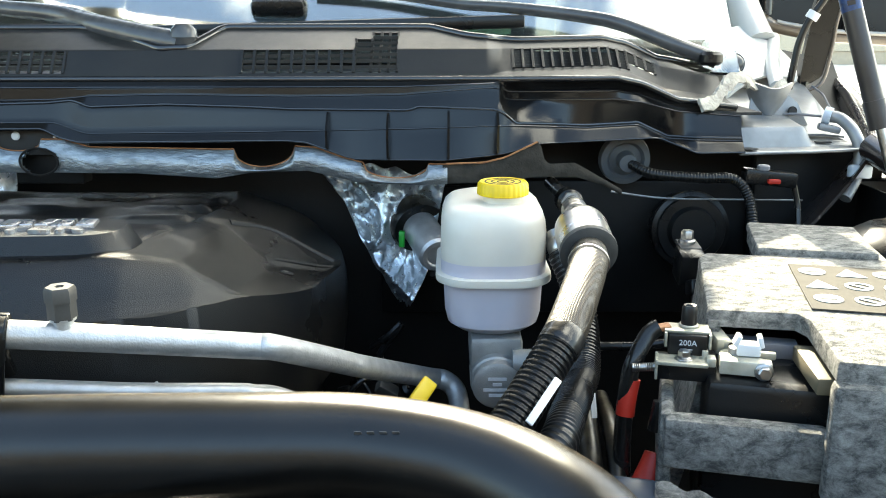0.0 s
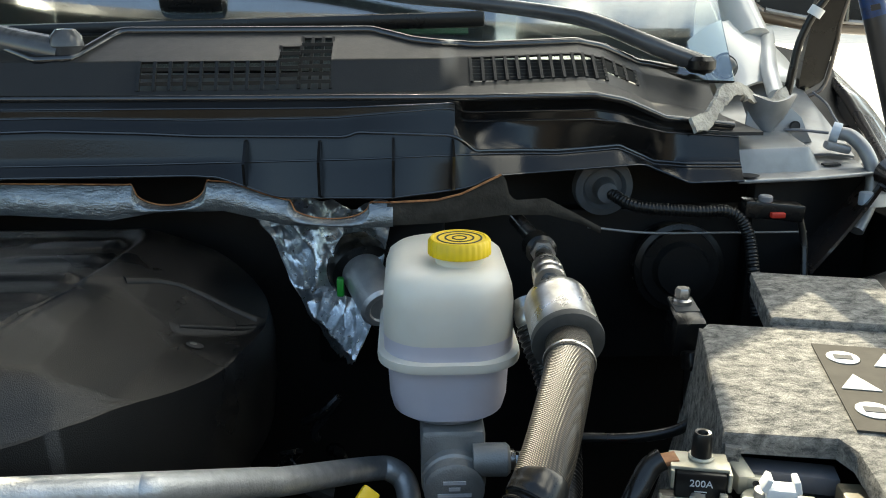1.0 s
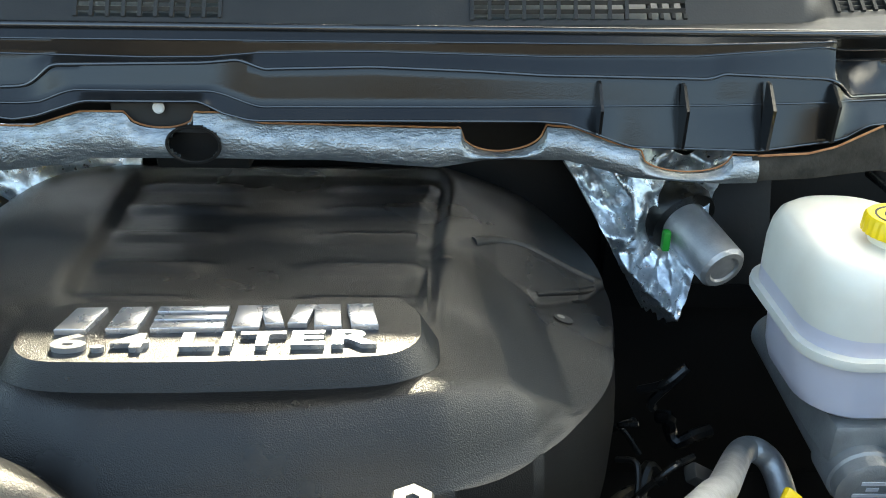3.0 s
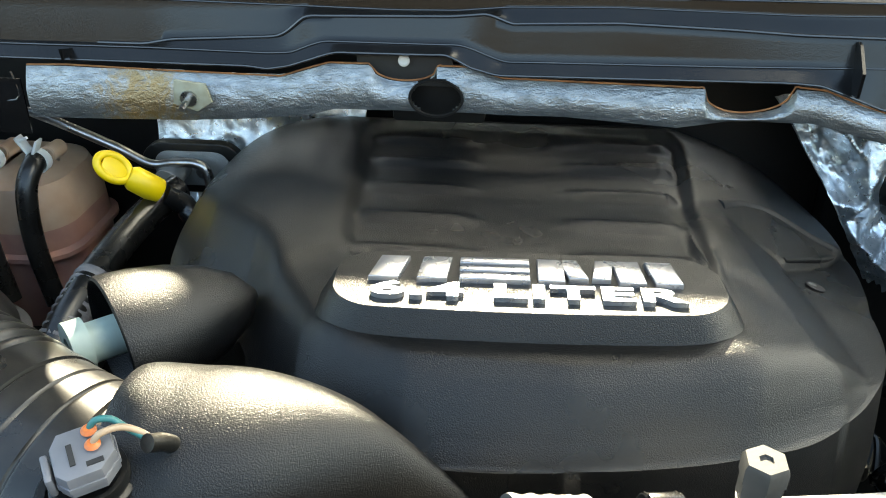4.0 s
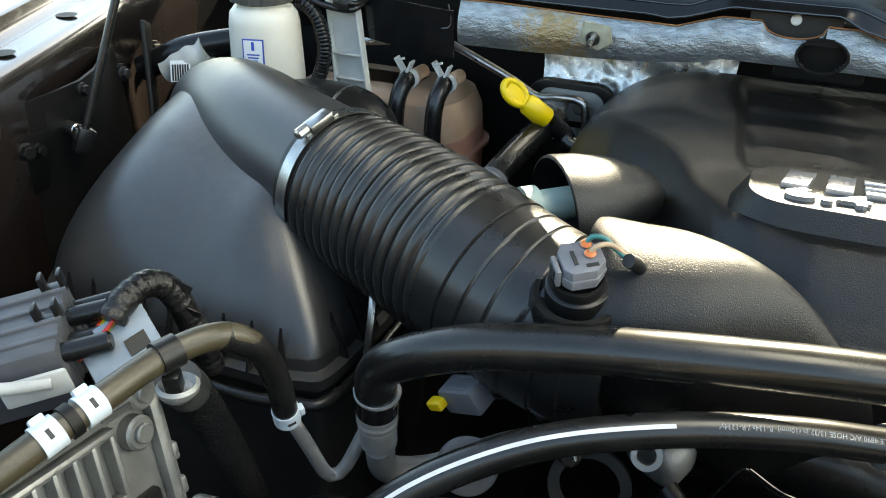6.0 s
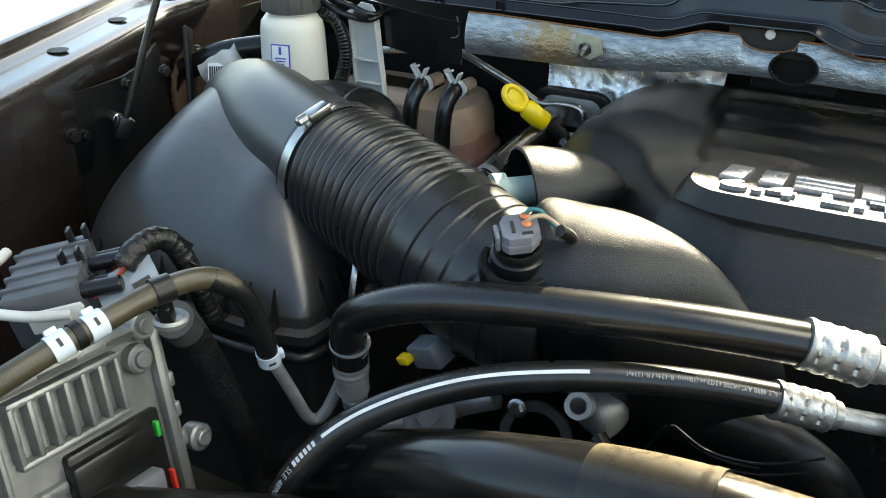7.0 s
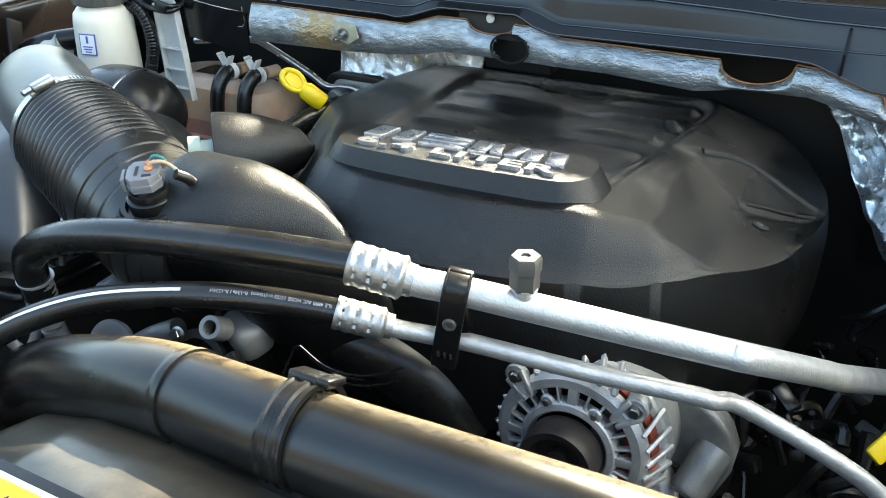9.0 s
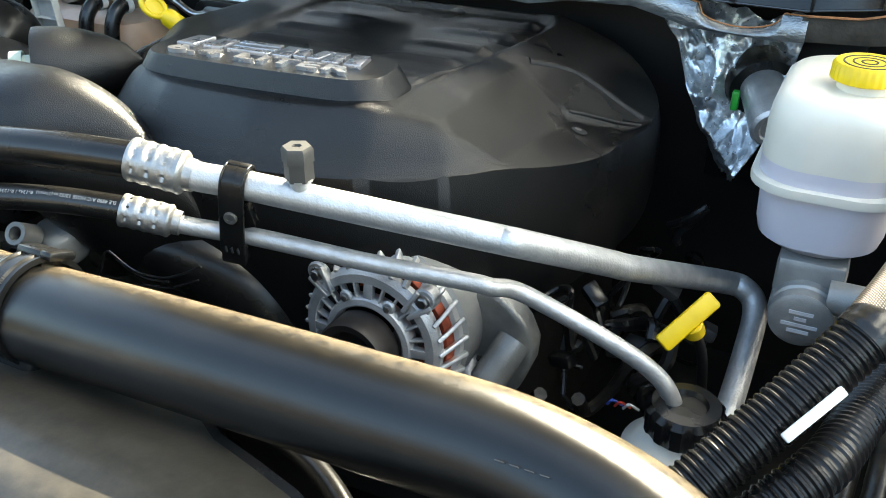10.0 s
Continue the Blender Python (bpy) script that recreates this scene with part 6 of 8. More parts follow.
def build_radiator_hose():
    t = thing("radiator_hose", "thick black rubber radiator hose with dusty top and painted sun streak", "radiator hose", (-0.3, 0.45, 1.38))
    line = frames(spline(RAD, 0.004))

    def run(a, b):
        return [q[0] for q in line if a <= q[4] <= b]
    # tan on the rear top is part dust, part sunlight put into the colour
    clean = surf("sleeved hose rubber", (0.004, 0.004, 0.004), (0.009, 0.0086, 0.008), 0.22, spec=0.38, rvar=0.05, bump=0.06, bscale=500, scale=18, dust=(0.16, 0.125, 0.08), dust_amount=0.16, dust_narrow=10, dust_from=0.40, dust_light_side=(0, 0.53, 0.85))
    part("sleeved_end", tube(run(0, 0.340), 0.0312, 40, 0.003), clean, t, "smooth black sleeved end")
    part("hose", tube(run(0.398, 9), 0.0305, 40, 0.003), "corded", t, "black corded rubber hose, dust and sunlight painted along its top")
    part("cuff_band", tube(run(0.334, 0.404), 0.0318, 40, 0.003, rf=lambda s, L: 1.018 if s > L - 0.007 else 1.0), surf("dusty sun-streaked cuff rubber", (0.008, 0.0078, 0.007), (0.014, 0.013, 0.011), 0.26, spec=0.35, rvar=0.06, bump=0.12, bscale=300, scale=40, dust=(0.34, 0.27, 0.17), dust_amount=0.65, dust_narrow=9, dust_from=0.26, dust_light_side=(0, 0.58, 0.81)), t, "dusty grey-brown cuff band with a painted sun streak")
    p = Vector((-0.362, 0.456, 1.4185))
    c = part("hose_strap", lathe([(0.0308, -0.0095), (0.0335, -0.0095), (0.0340, -0.0075), (0.0328, -0.006), (0.0328, -0.001), (0.0342, 0.0005), (0.0342, 0.0035), (0.0328, 0.005), (0.0328, 0.007), (0.0345, 0.0085), (0.0345, 0.0105), (0.0308, 0.0105), (0.0308, -0.0095)], axis(p, p + Vector((1, -0.03, 0.01))), 44), "plastic", t, "black plastic strap")
    part("strap_buckle", box((0.024, 0.016, 0.008), pose(-0.364, 0.472, 1.4475, -24), 0.002), "plastic", c)
    part("strap_lug", box((0.010, 0.020, 0.006), pose(-0.350, 0.473, 1.449, -24), 0.002), "plastic", c)
    part("strap_foot", box((0.026, 0.018, 0.03), pose(-0.362, 0.444, 1.392), 0.005), "plastic", c)
    bars = bmesh.new()
    for k in range(4):
        box((0.004, 0.0003, 0.006), pose(-0.045 + 0.007 * k, 0.4355, 1.440, 40), 0, bars)
    part("print_bars", bars, surf("faint print", (0.1, 0.1, 0.1), None, 0.6), t)


def build_shroud():
    t = thing("fan_shroud", "dusty brown-grey plastic fan shroud in front of the engine", "fan shroud", (-0.3, 0.35, 1.2))

    def fn(u, v):
        y = 0.06 + 0.44 * v
        far = interp(y, [0.06, 0.39, 0.415, 0.435, 0.454, 0.493, 0.50], [0.05, -0.10, -0.151, -0.213, -0.240, -0.312, -0.320])
        x = -0.95 + (far + 0.95) * u
        fall = interp(x, [-0.95, -0.80, -0.66, -0.60, -0.52, -0.45], [0.26, 0.17, 0.085, 0.045, 0.010, 0.0])
        rear = interp(y, [0.06, 0.385, 0.41, 0.45, 0.475, 0.50], [0.0, 0.0, 0.004, 0.017, 0.042, 0.066])
        bulges = 0.004 * math.exp(-((x + 0.40) / 0.05) ** 2 - ((y - 0.385) / 0.04) ** 2)
        return x, y, 1.402 - fall - rear * (1 - 0.7 * soft((-0.45 - x) / 0.2)) + bulges
    part("top_deck", sheet(fn, 160, 110, 0.005), "dusty", t, "dusty sunlit deck sloping to the rear")
    part("side_slope", sheet(lambda u, v: Vector(fn(1, u)).lerp(Vector((0.16 - 0.42 * u ** 2, 0.10 + 0.40 * u, 1.31)), v) + Vector((0, 0, -0.035 * math.sin(math.pi * v))), 40, 16, 0.005), "plastic", t, "black hollow beside the fan ring")
    part("fan_ring", tube([(-0.285, 0.520, 1.325), (-0.254, 0.512, 1.33), (-0.205, 0.499, 1.33), (-0.162, 0.476, 1.33), (-0.12, 0.440, 1.328), (-0.085, 0.385, 1.322), (-0.07, 0.30, 1.31)], 0.0075, 14), "plastic", t, "rounded rim of the fan opening")
    part("ring_wall", sheet(lambda u, v: (-0.285 + 0.215 * u, 0.520 - 0.10 * u ** 2 - 0.08 * u ** 6 + 0.02 * v, 1.322 - 0.12 * v), 24, 6, 0.004), "plastic", t)
    part("rear_wall", sheet(lambda u, v: (-0.95 + 0.66 * u, 0.506 + 0.004 * math.sin(u * 6), fn(u, 1)[2] - 0.30 * v), 40, 6, 0.005), "plastic", t)
    for q in (0.0, 0.0065):
        line = [(x + q, y - 0.5 * q) for x, y in [(-0.3773, 0.3638), (-0.3722, 0.3744), (-0.3669, 0.3853), (-0.3604, 0.3955), (-0.3546, 0.4028)]]
        part("seam", tube([(x, y, 1.4013 + 0.004 * math.exp(-((x + 0.40) / 0.05) ** 2 - ((y - 0.385) / 0.04) ** 2)) for x, y in line], 0.0019, 8), "dusty", t, "moulded seam")
    part("hose_saddle", box((0.034, 0.045, 0.022), pose(-0.362, 0.452, 1.388, -12), 0.006, seg=3), "plastic", t, "black saddle under the strap")
    s = thing("warning_label", "white warning label with yellow header on the shroud", "label", (-0.43, 0.31, 1.403))
    L = pose(-0.430, 0.3085, 1.4055, 0, 0, 0)
    part("dark_border", prism(rrect(0.200, 0.115, 0.008), 0.001, L @ pose(0, 0, -0.0018), 0), "plastic", s, "black backing border")
    part("paper_sheet", prism(rrect(0.184, 0.099, 0.006), 0.0008, L @ pose(0, 0, -0.0004), 0), "paper", s)
    part("header", box((0.078, 0.034, 0.0009), L @ pose(-0.046, 0.028, 0.0006), 0.0), "yellow", s, "yellow header band")
    part("warning_mark", prism([(-0.010, -0.008), (0.010, -0.008), (0, 0.009)], 0.0004, L @ pose(-0.052, 0.028, 0.0011), 0), "ink", s, "black triangle mark", smooth=False)
    bars = bmesh.new()
    for k in range(4):
        box((0.03 - 0.006 * (k % 2), 0.0018, 0.0004), L @ pose(0.055 - 0.02 * (k % 2), 0.034 - 0.011 * k, 0.0008), 0, bars)
    part("print_bars", bars, "ink", s)
    # dark tank in front
    t = thing("overflow_tank", "black plastic tank beside the radiator hose", "tank", (-0.75, 0.33, 1.3))
    part("body", box((0.26, 0.12, 0.14), pose(-0.79, 0.375, 1.262, 0, 0, 24), 0.045, seg=5), "plastic", t)
    part("weld_seam", prism(rrect(0.264, 0.124, 0.046, 8), 0.004, pose(-0.79, 0.375, 1.268, 0, 0, 24), 0.0012), "plastic", t, "welded seam round the tank")


def build_alternator():
    t = thing("alternator", "cast aluminium alternator with slotted front and red windings", "alternator", (-0.27, 0.74, 1.26))
    C = Vector((-0.276, 0.700, 1.267))
    m = axis(C, C + Vector((0.0, -1, 0.05)))
    R = 0.076
    part("body", lathe([(0, -0.10), (R + 0.004, -0.10), (R + 0.004, -0.034), (R, -0.030), (0, -0.030)], m, 56), "greycast", t)
    part("winding", lathe([(0.045, -0.031), (R * 0.95, -0.031), (R * 0.94, -0.018), (R * 0.90, -0.014), (0.045, -0.014)], m, 56), "winding", t, "red copper winding seen through the slots")
    part("hub_ring", lathe([(0.034, -0.008), (0.034, 0.004), (0.036, 0.006), (0.041, 0.005), (0.043, 0.002), (0.043, -0.008), (0.034, -0.008)], m, 56), "cast", t)
    part("face_ring", lathe([(0.0545, -0.010), (0.0545, 0.0), (0.056, 0.002), (0.063, 0.001), (0.0675, -0.004), (0.0675, -0.010), (0.0545, -0.010)], m, 64), "cast", t, "cast face ring")
    part("outer_ring", lathe([(R - 0.005, -0.030), (R - 0.004, -0.022), (R, -0.024), (R + 0.001, -0.030), (R - 0.005, -0.030)], m, 56), "cast", t)
    for k in range(30):
        a = 2 * math.pi * k / 30
        p = m @ Vector((0.066 * math.cos(a), 0.066 * math.sin(a), -0.003))
        q = m @ Vector(((R + 0.0045) * math.cos(a + 0.13), (R + 0.0045) * math.sin(a + 0.13), -0.030))
        part("fin", between(p, q, 0.0040, 0.007, 0.0012, up=(0, -1, 0)), "cast", t)
    for k in range(24):
        a = 2 * math.pi * k / 24
        p = m @ Vector((0.041 * math.cos(a), 0.041 * math.sin(a), 0.000))
        q = m @ Vector((0.056 * math.cos(a), 0.056 * math.sin(a), -0.002))
        part("spoke", between(p, q, 0.0022 if k % 6 else 0.0085, 0.007, 0.0008, up=(0, -1, 0)), "cast", t)
    for a in (62, 118, 205, 335):
        a = radians(a)
        p = m @ Vector((0.0445 * math.cos(a), 0.0445 * math.sin(a), 0.0))
        part("bolt_pad", disc(0.0062, 0.005, axis(p, p + Vector((0, -1, 0.05))), 20), "cast", t)
        bolt(p + Vector((0, -0.005, 0)), p + Vector((0, -1, 0.05)), 0.0032, t, 0.003, flange=False)
    for a in (45, 135, 315, 225):
        a = radians(a)
        p = m @ Vector((0.074 * math.cos(a), 0.074 * math.sin(a), -0.014))
        part("ear", disc(0.0105, 0.014, axis(p, p + Vector((0, -1, 0.05))), 20), "cast", t)
        for da in (-0.11, 0.11):
            part("strut", between(m @ Vector((0.052 * math.cos(a + da * 0.6), 0.052 * math.sin(a + da * 0.6), 0.001)), m @ Vector((0.076 * math.cos(a + da), 0.076 * math.sin(a + da), -0.002)), 0.0042, 0.010, 0.0012, up=(0, -1, 0)), "cast", t)
        bolt(p + Vector((0, -0.014, 0)), p + Vector((0, -1, 0.05)), 0.0048, t, 0.005)
    part("pulley", lathe([(0, 0.004), (0.030, 0.004), (0.033, 0.008), (0.033, 0.030), (0.031, 0.034), (0.024, 0.032), (0.022, 0.018), (0.010, 0.018), (0.009, 0.026), (0, 0.026)], m, 48), "pulley", t, "brown black pulley")
    br = thing("alternator_bracket", "cast aluminium bracket beside the alternator", "bracket", (-0.17, 0.76, 1.25))
    plate = [(-0.214, 1.290), (-0.200, 1.302), (-0.186, 1.303), (-0.170, 1.292), (-0.157, 1.278), (-0.148, 1.257), (-0.150, 1.235), (-0.161, 1.205), (-0.175, 1.188), (-0.202, 1.186), (-0.214, 1.205), (-0.206, 1.245)]
    part("arm", prism(plate[::-1], 0.022, Matrix(((1, 0, 0, 0), (0, 0, -1, 0.785), (0, 1, 0, 0), (0, 0, 0, 1))), 0.006, seg=3), "ecmcast", br, "rounded cast plate")
    part("boss", lathe([(0, 0), (0.016, 0), (0.016, 0.045), (0.014, 0.048), (0, 0.048)], axis((-0.166, 0.765, 1.258), (-0.185, 0.715, 1.215)), 28), "ecmcast", br)
    part("foot", tube([(-0.212, 0.765, 1.225), (-0.200, 0.745, 1.205), (-0.190, 0.73, 1.17)], 0.014, 18), "cast", br)
    bolt((-0.186, 0.712, 1.210), (-0.2, 0.68, 1.18), 0.008, br, 0.006)


def build_front_small():
    # engine oil dipstick
    d = thing("oil_dipstick", "yellow engine oil dipstick handle", "dipstick", (-0.03, 0.83, 1.25))
    p, q = Vector((-0.046, 0.810, 1.262)), Vector((-0.013, 0.852, 1.296))
    part("handle", between(p, q, 0.0175, 0.0075, 0.003, up=(0.3, -0.7, 0.5)), "yellow", d, "yellow plastic grip")
    part("collar", disc(0.010, 0.016, axis((-0.024, 0.842, 1.262), (-0.028, 0.832, 1.28)), 20), "yellow", d)
    part("tube", tube([(-0.024, 0.842, 1.264), (-0.015, 0.86, 1.22), (-0.01, 0.88, 1.12)], 0.005, 12), "dark", d)
    tx = words("ENGINE OIL", 0.0078, 0.0002)
    dr = (q - p).normalized()
    up = Vector((0.3, -0.7, 0.5))
    up = (up - dr * up.dot(dr)).normalized()
    nrm = dr.cross(up)
    if nrm.y > 0:
        nrm = -nrm
    yv = nrm.cross(dr)
    put(tx, Matrix(((dr.x, yv.x, nrm.x, 0), (dr.y, yv.y, nrm.y, 0), (dr.z, yv.z, nrm.z, 0), (0, 0, 0, 1))))
    put(tx, Matrix.Translation((p + q) / 2 + nrm * 0.0037))
    part("print", tx, "copper", d, smooth=False)
    # power steering reservoir
    s = thing("steering_reservoir", "white plastic bottle with a knurled black cap", "fluid reservoir", (-0.01, 0.755, 1.2))
    bm = bmesh.new()
    n = 96
    def cr(r, z, k):
        return [(-0.010 + (r + 0.0018 * k * (1 if math.cos(12 * 2 * math.pi * i / n) > 0 else 0)) * math.cos(2 * math.pi * i / n), 0.756 + (r + 0.0018 * k * (1 if math.cos(12 * 2 * math.pi * i / n) > 0 else 0)) * math.sin(2 * math.pi * i / n), z) for i in range(n)]
    loft([cr(0.030, 1.222, 0), cr(0.031, 1.224, 1), cr(0.031, 1.244, 1), cr(0.028, 1.249, 0), cr(0.018, 1.250, 0), cr(0.016, 1.246, 0), cr(0.002, 1.246, 0)], bm=bm)
    part("cap", bm, "plastic", s, "knurled black cap")
    part("bottle", lathe([(0, 1.08), (0.045, 1.08), (0.048, 1.10), (0.048, 1.18), (0.044, 1.20), (0.030, 1.215), (0.026, 1.225), (0, 1.225)], pose(-0.015, 0.756, 0), 36), "white", s, "milky white bottle")
    # dark engine block below, intake runners, bolts, sensor
    e = thing("engine_block", "dark engine block with runners and cast parts", "engine", (-0.45, 0.9, 1.0))
    part("block", box((0.50, 0.40, 0.24), pose(-0.42, 0.95, 1.12), 0.03), "dark", e)
    part("lower_cover", box((0.40, 0.05, 0.20), pose(-0.50, 0.755, 1.20), 0.03), "plastic", e)
    part("runner", tube([(-0.58, 0.715, 1.285), (-0.53, 0.705, 1.305), (-0.47, 0.70, 1.305), (-0.415, 0.71, 1.280), (-0.385, 0.72, 1.23)], 0.036, 28), "plastic", e, "black plastic intake runner")
    part("runner_rib", tube([(-0.5347, 0.645, 1.2864), (-0.5245, 0.645, 1.3091), (-0.5142, 0.645, 1.3249), (-0.4943, 0.645, 1.3124), (-0.471, 0.645, 1.3076), (-0.4458, 0.645, 1.3107)], 0.0011, 8), "crestline", e, "glossy light line along a moulded rib")
    part("runner_rib", tube([(-0.512, 0.645, 1.3258), (-0.4851, 0.645, 1.3121), (-0.4539, 0.645, 1.3129), (-0.4295, 0.645, 1.3224), (-0.4056, 0.645, 1.3364)], 0.0011, 8), "crestline", e, "glossy light line along a moulded rib")
    part("runner_rib", tube([(-0.5202, 0.645, 1.2876), (-0.4745, 0.645, 1.2994), (-0.4442, 0.645, 1.3052), (-0.411, 0.645, 1.3213)], 0.0011, 8), "crestline", e, "glossy light line along a moulded rib")
    part("thermostat_housing", box((0.046, 0.036, 0.040), pose(-0.572, 0.645, 1.322, 20, 10, -25), 0.012, seg=3), "greycast", e, "cast aluminium housing")
    part("threaded_port", lathe([(0.0065, 0.0), (0.0065, 0.011), (0.0105, 0.011), (0.0112, -0.012)], axis((-0.578, 0.613, 1.342), (-0.56, 0.50, 1.42)), 24), "greycast", e)
    part("sensor_nose", tube([(-0.562, 0.612, 1.318), (-0.54, 0.598, 1.305)], 0.0085, 16), "plastic", e)
    part("flange_ring", lathe([(0.022, 0), (0.030, 0), (0.030, 0.006), (0.022, 0.006), (0.022, 0)], axis((-0.615, 0.625, 1.29), (-0.60, 0.5, 1.33)), 32), "portcap", e)
    bolt((-0.630, 0.617, 1.318), (-0.62, 0.50, 1.36), 0.006, e, 0.008)
    bolt((-0.655, 0.64, 1.335), (-0.64, 0.50, 1.40), 0.005, e, 0.006)
    bolt((-0.417, 0.60, 1.265), (-0.40, 0.45, 1.33), 0.010, e, 0.006)
    w = thing("pulley_washer", "grey dished pulley cover with a centre bolt", "pulley", (-0.69, 0.60, 1.30))
    mm = axis((-0.700, 0.598, 1.298), (-0.66, 0.48, 1.35))
    part("dish", lathe([(0, 0.002), (0.012, 0.002), (0.016, 0.004), (0.0215, 0.003), (0.023, 0), (0.0215, -0.004), (0, -0.004)], mm, 40), "grey", w)
    part("centre_bolt", lathe([(0, 0), (0.009, 0), (0.009, 0.008), (0.008, 0.0095), (0, 0.0095)], mm @ pose(0, 0, 0.002), 6), "grey", w)
    pl = thing("engine_plug", "grey plug with a yellow lock and dark wires", "connector", (-0.70, 0.65, 1.36))
    part("plug", box((0.035, 0.022, 0.022), pose(-0.711, 0.622, 1.343, 15, -25, -20), 0.003), "plug", pl)
    part("lock", box((0.014, 0.010, 0.008), pose(-0.731, 0.614, 1.334, 15, -25, -20), 0.002), "yellow", pl)
    for k in (-1, 1):
        part("plug_rib", box((0.020, 0.003, 0.024), pose(-0.711, 0.622, 1.343, 15, -25, -20) @ pose(0.002, 0.0065 * k, 0), 0.001), "plug", pl)
    part("wires", tube([(-0.696, 0.628, 1.348), (-0.668, 0.64, 1.342), (-0.66, 0.65, 1.32)], 0.006, 10), "hose", pl)
    g = thing("vacuum_connector", "pale green connector inside the rear horn", "connector", (-0.70, 0.77, 1.44))
    part("ring", lathe([(0.008, 0), (0.018, 0), (0.018, 0.012), (0.008, 0.012), (0.008, 0)], axis((-0.716, 0.746, 1.437), (-0.666, 0.792, 1.437)), 28), "mint", g)
    part("stem", disc(0.0135, 0.035, axis((-0.709, 0.752, 1.437), (-0.66, 0.797, 1.437)), 24), "mint", g)


# ---------------------------------------------------------------- passenger side
def build_harness():
    """Dark wires and small plugs down beside the engine cover."""
    rng = random.Random(7)
    t = thing("engine_harness", "dark tangle of wires and small plugs beside the engine", "wiring", (-0.1, 0.86, 1.15))
    for k in range(16):
        x, y, z = -0.15 + 0.012 * (k % 8), 0.80 + 0.016 * k, 1.14 + 0.12 * rng.random()
        pts = [(x, y, z)]
        for j in range(5):
            x += rng.uniform(-0.02, 0.028)
            y += rng.uniform(-0.025, 0.025)
            z += rng.uniform(-0.03, 0.04)
            pts.append((max(-0.17, min(0.0, x)), max(0.80, min(1.04, y)), max(1.05, min(1.31, z))))
        part("wire", tube(pts, rng.choice((0.003, 0.0045, 0.007)), 8, 0.005), rng.choice(("hose", "rubber", "plastic")), t)
    for k in range(7):
        p = (-0.145 + 0.02 * k, 0.83 + 0.028 * rng.random() + 0.02 * k, 1.17 + 0.10 * rng.random())
        part("plug", box((0.016, 0.026, 0.014), pose(*p, rng.uniform(-40, 40), rng.uniform(-40, 40), rng.uniform(0, 90)), 0.003), rng.choice(("plastic", "portcap")), t, "small black plug")
    for k, c in enumerate((("blue", -0.085), ("red", -0.078), ("print", -0.07))):
        part("thin_wire", tube([(c[1], 0.80, 1.19), (c[1] + 0.006, 0.795, 1.20), (c[1] + 0.012, 0.81, 1.185)], 0.0014, 6, 0.003), c[0], t)


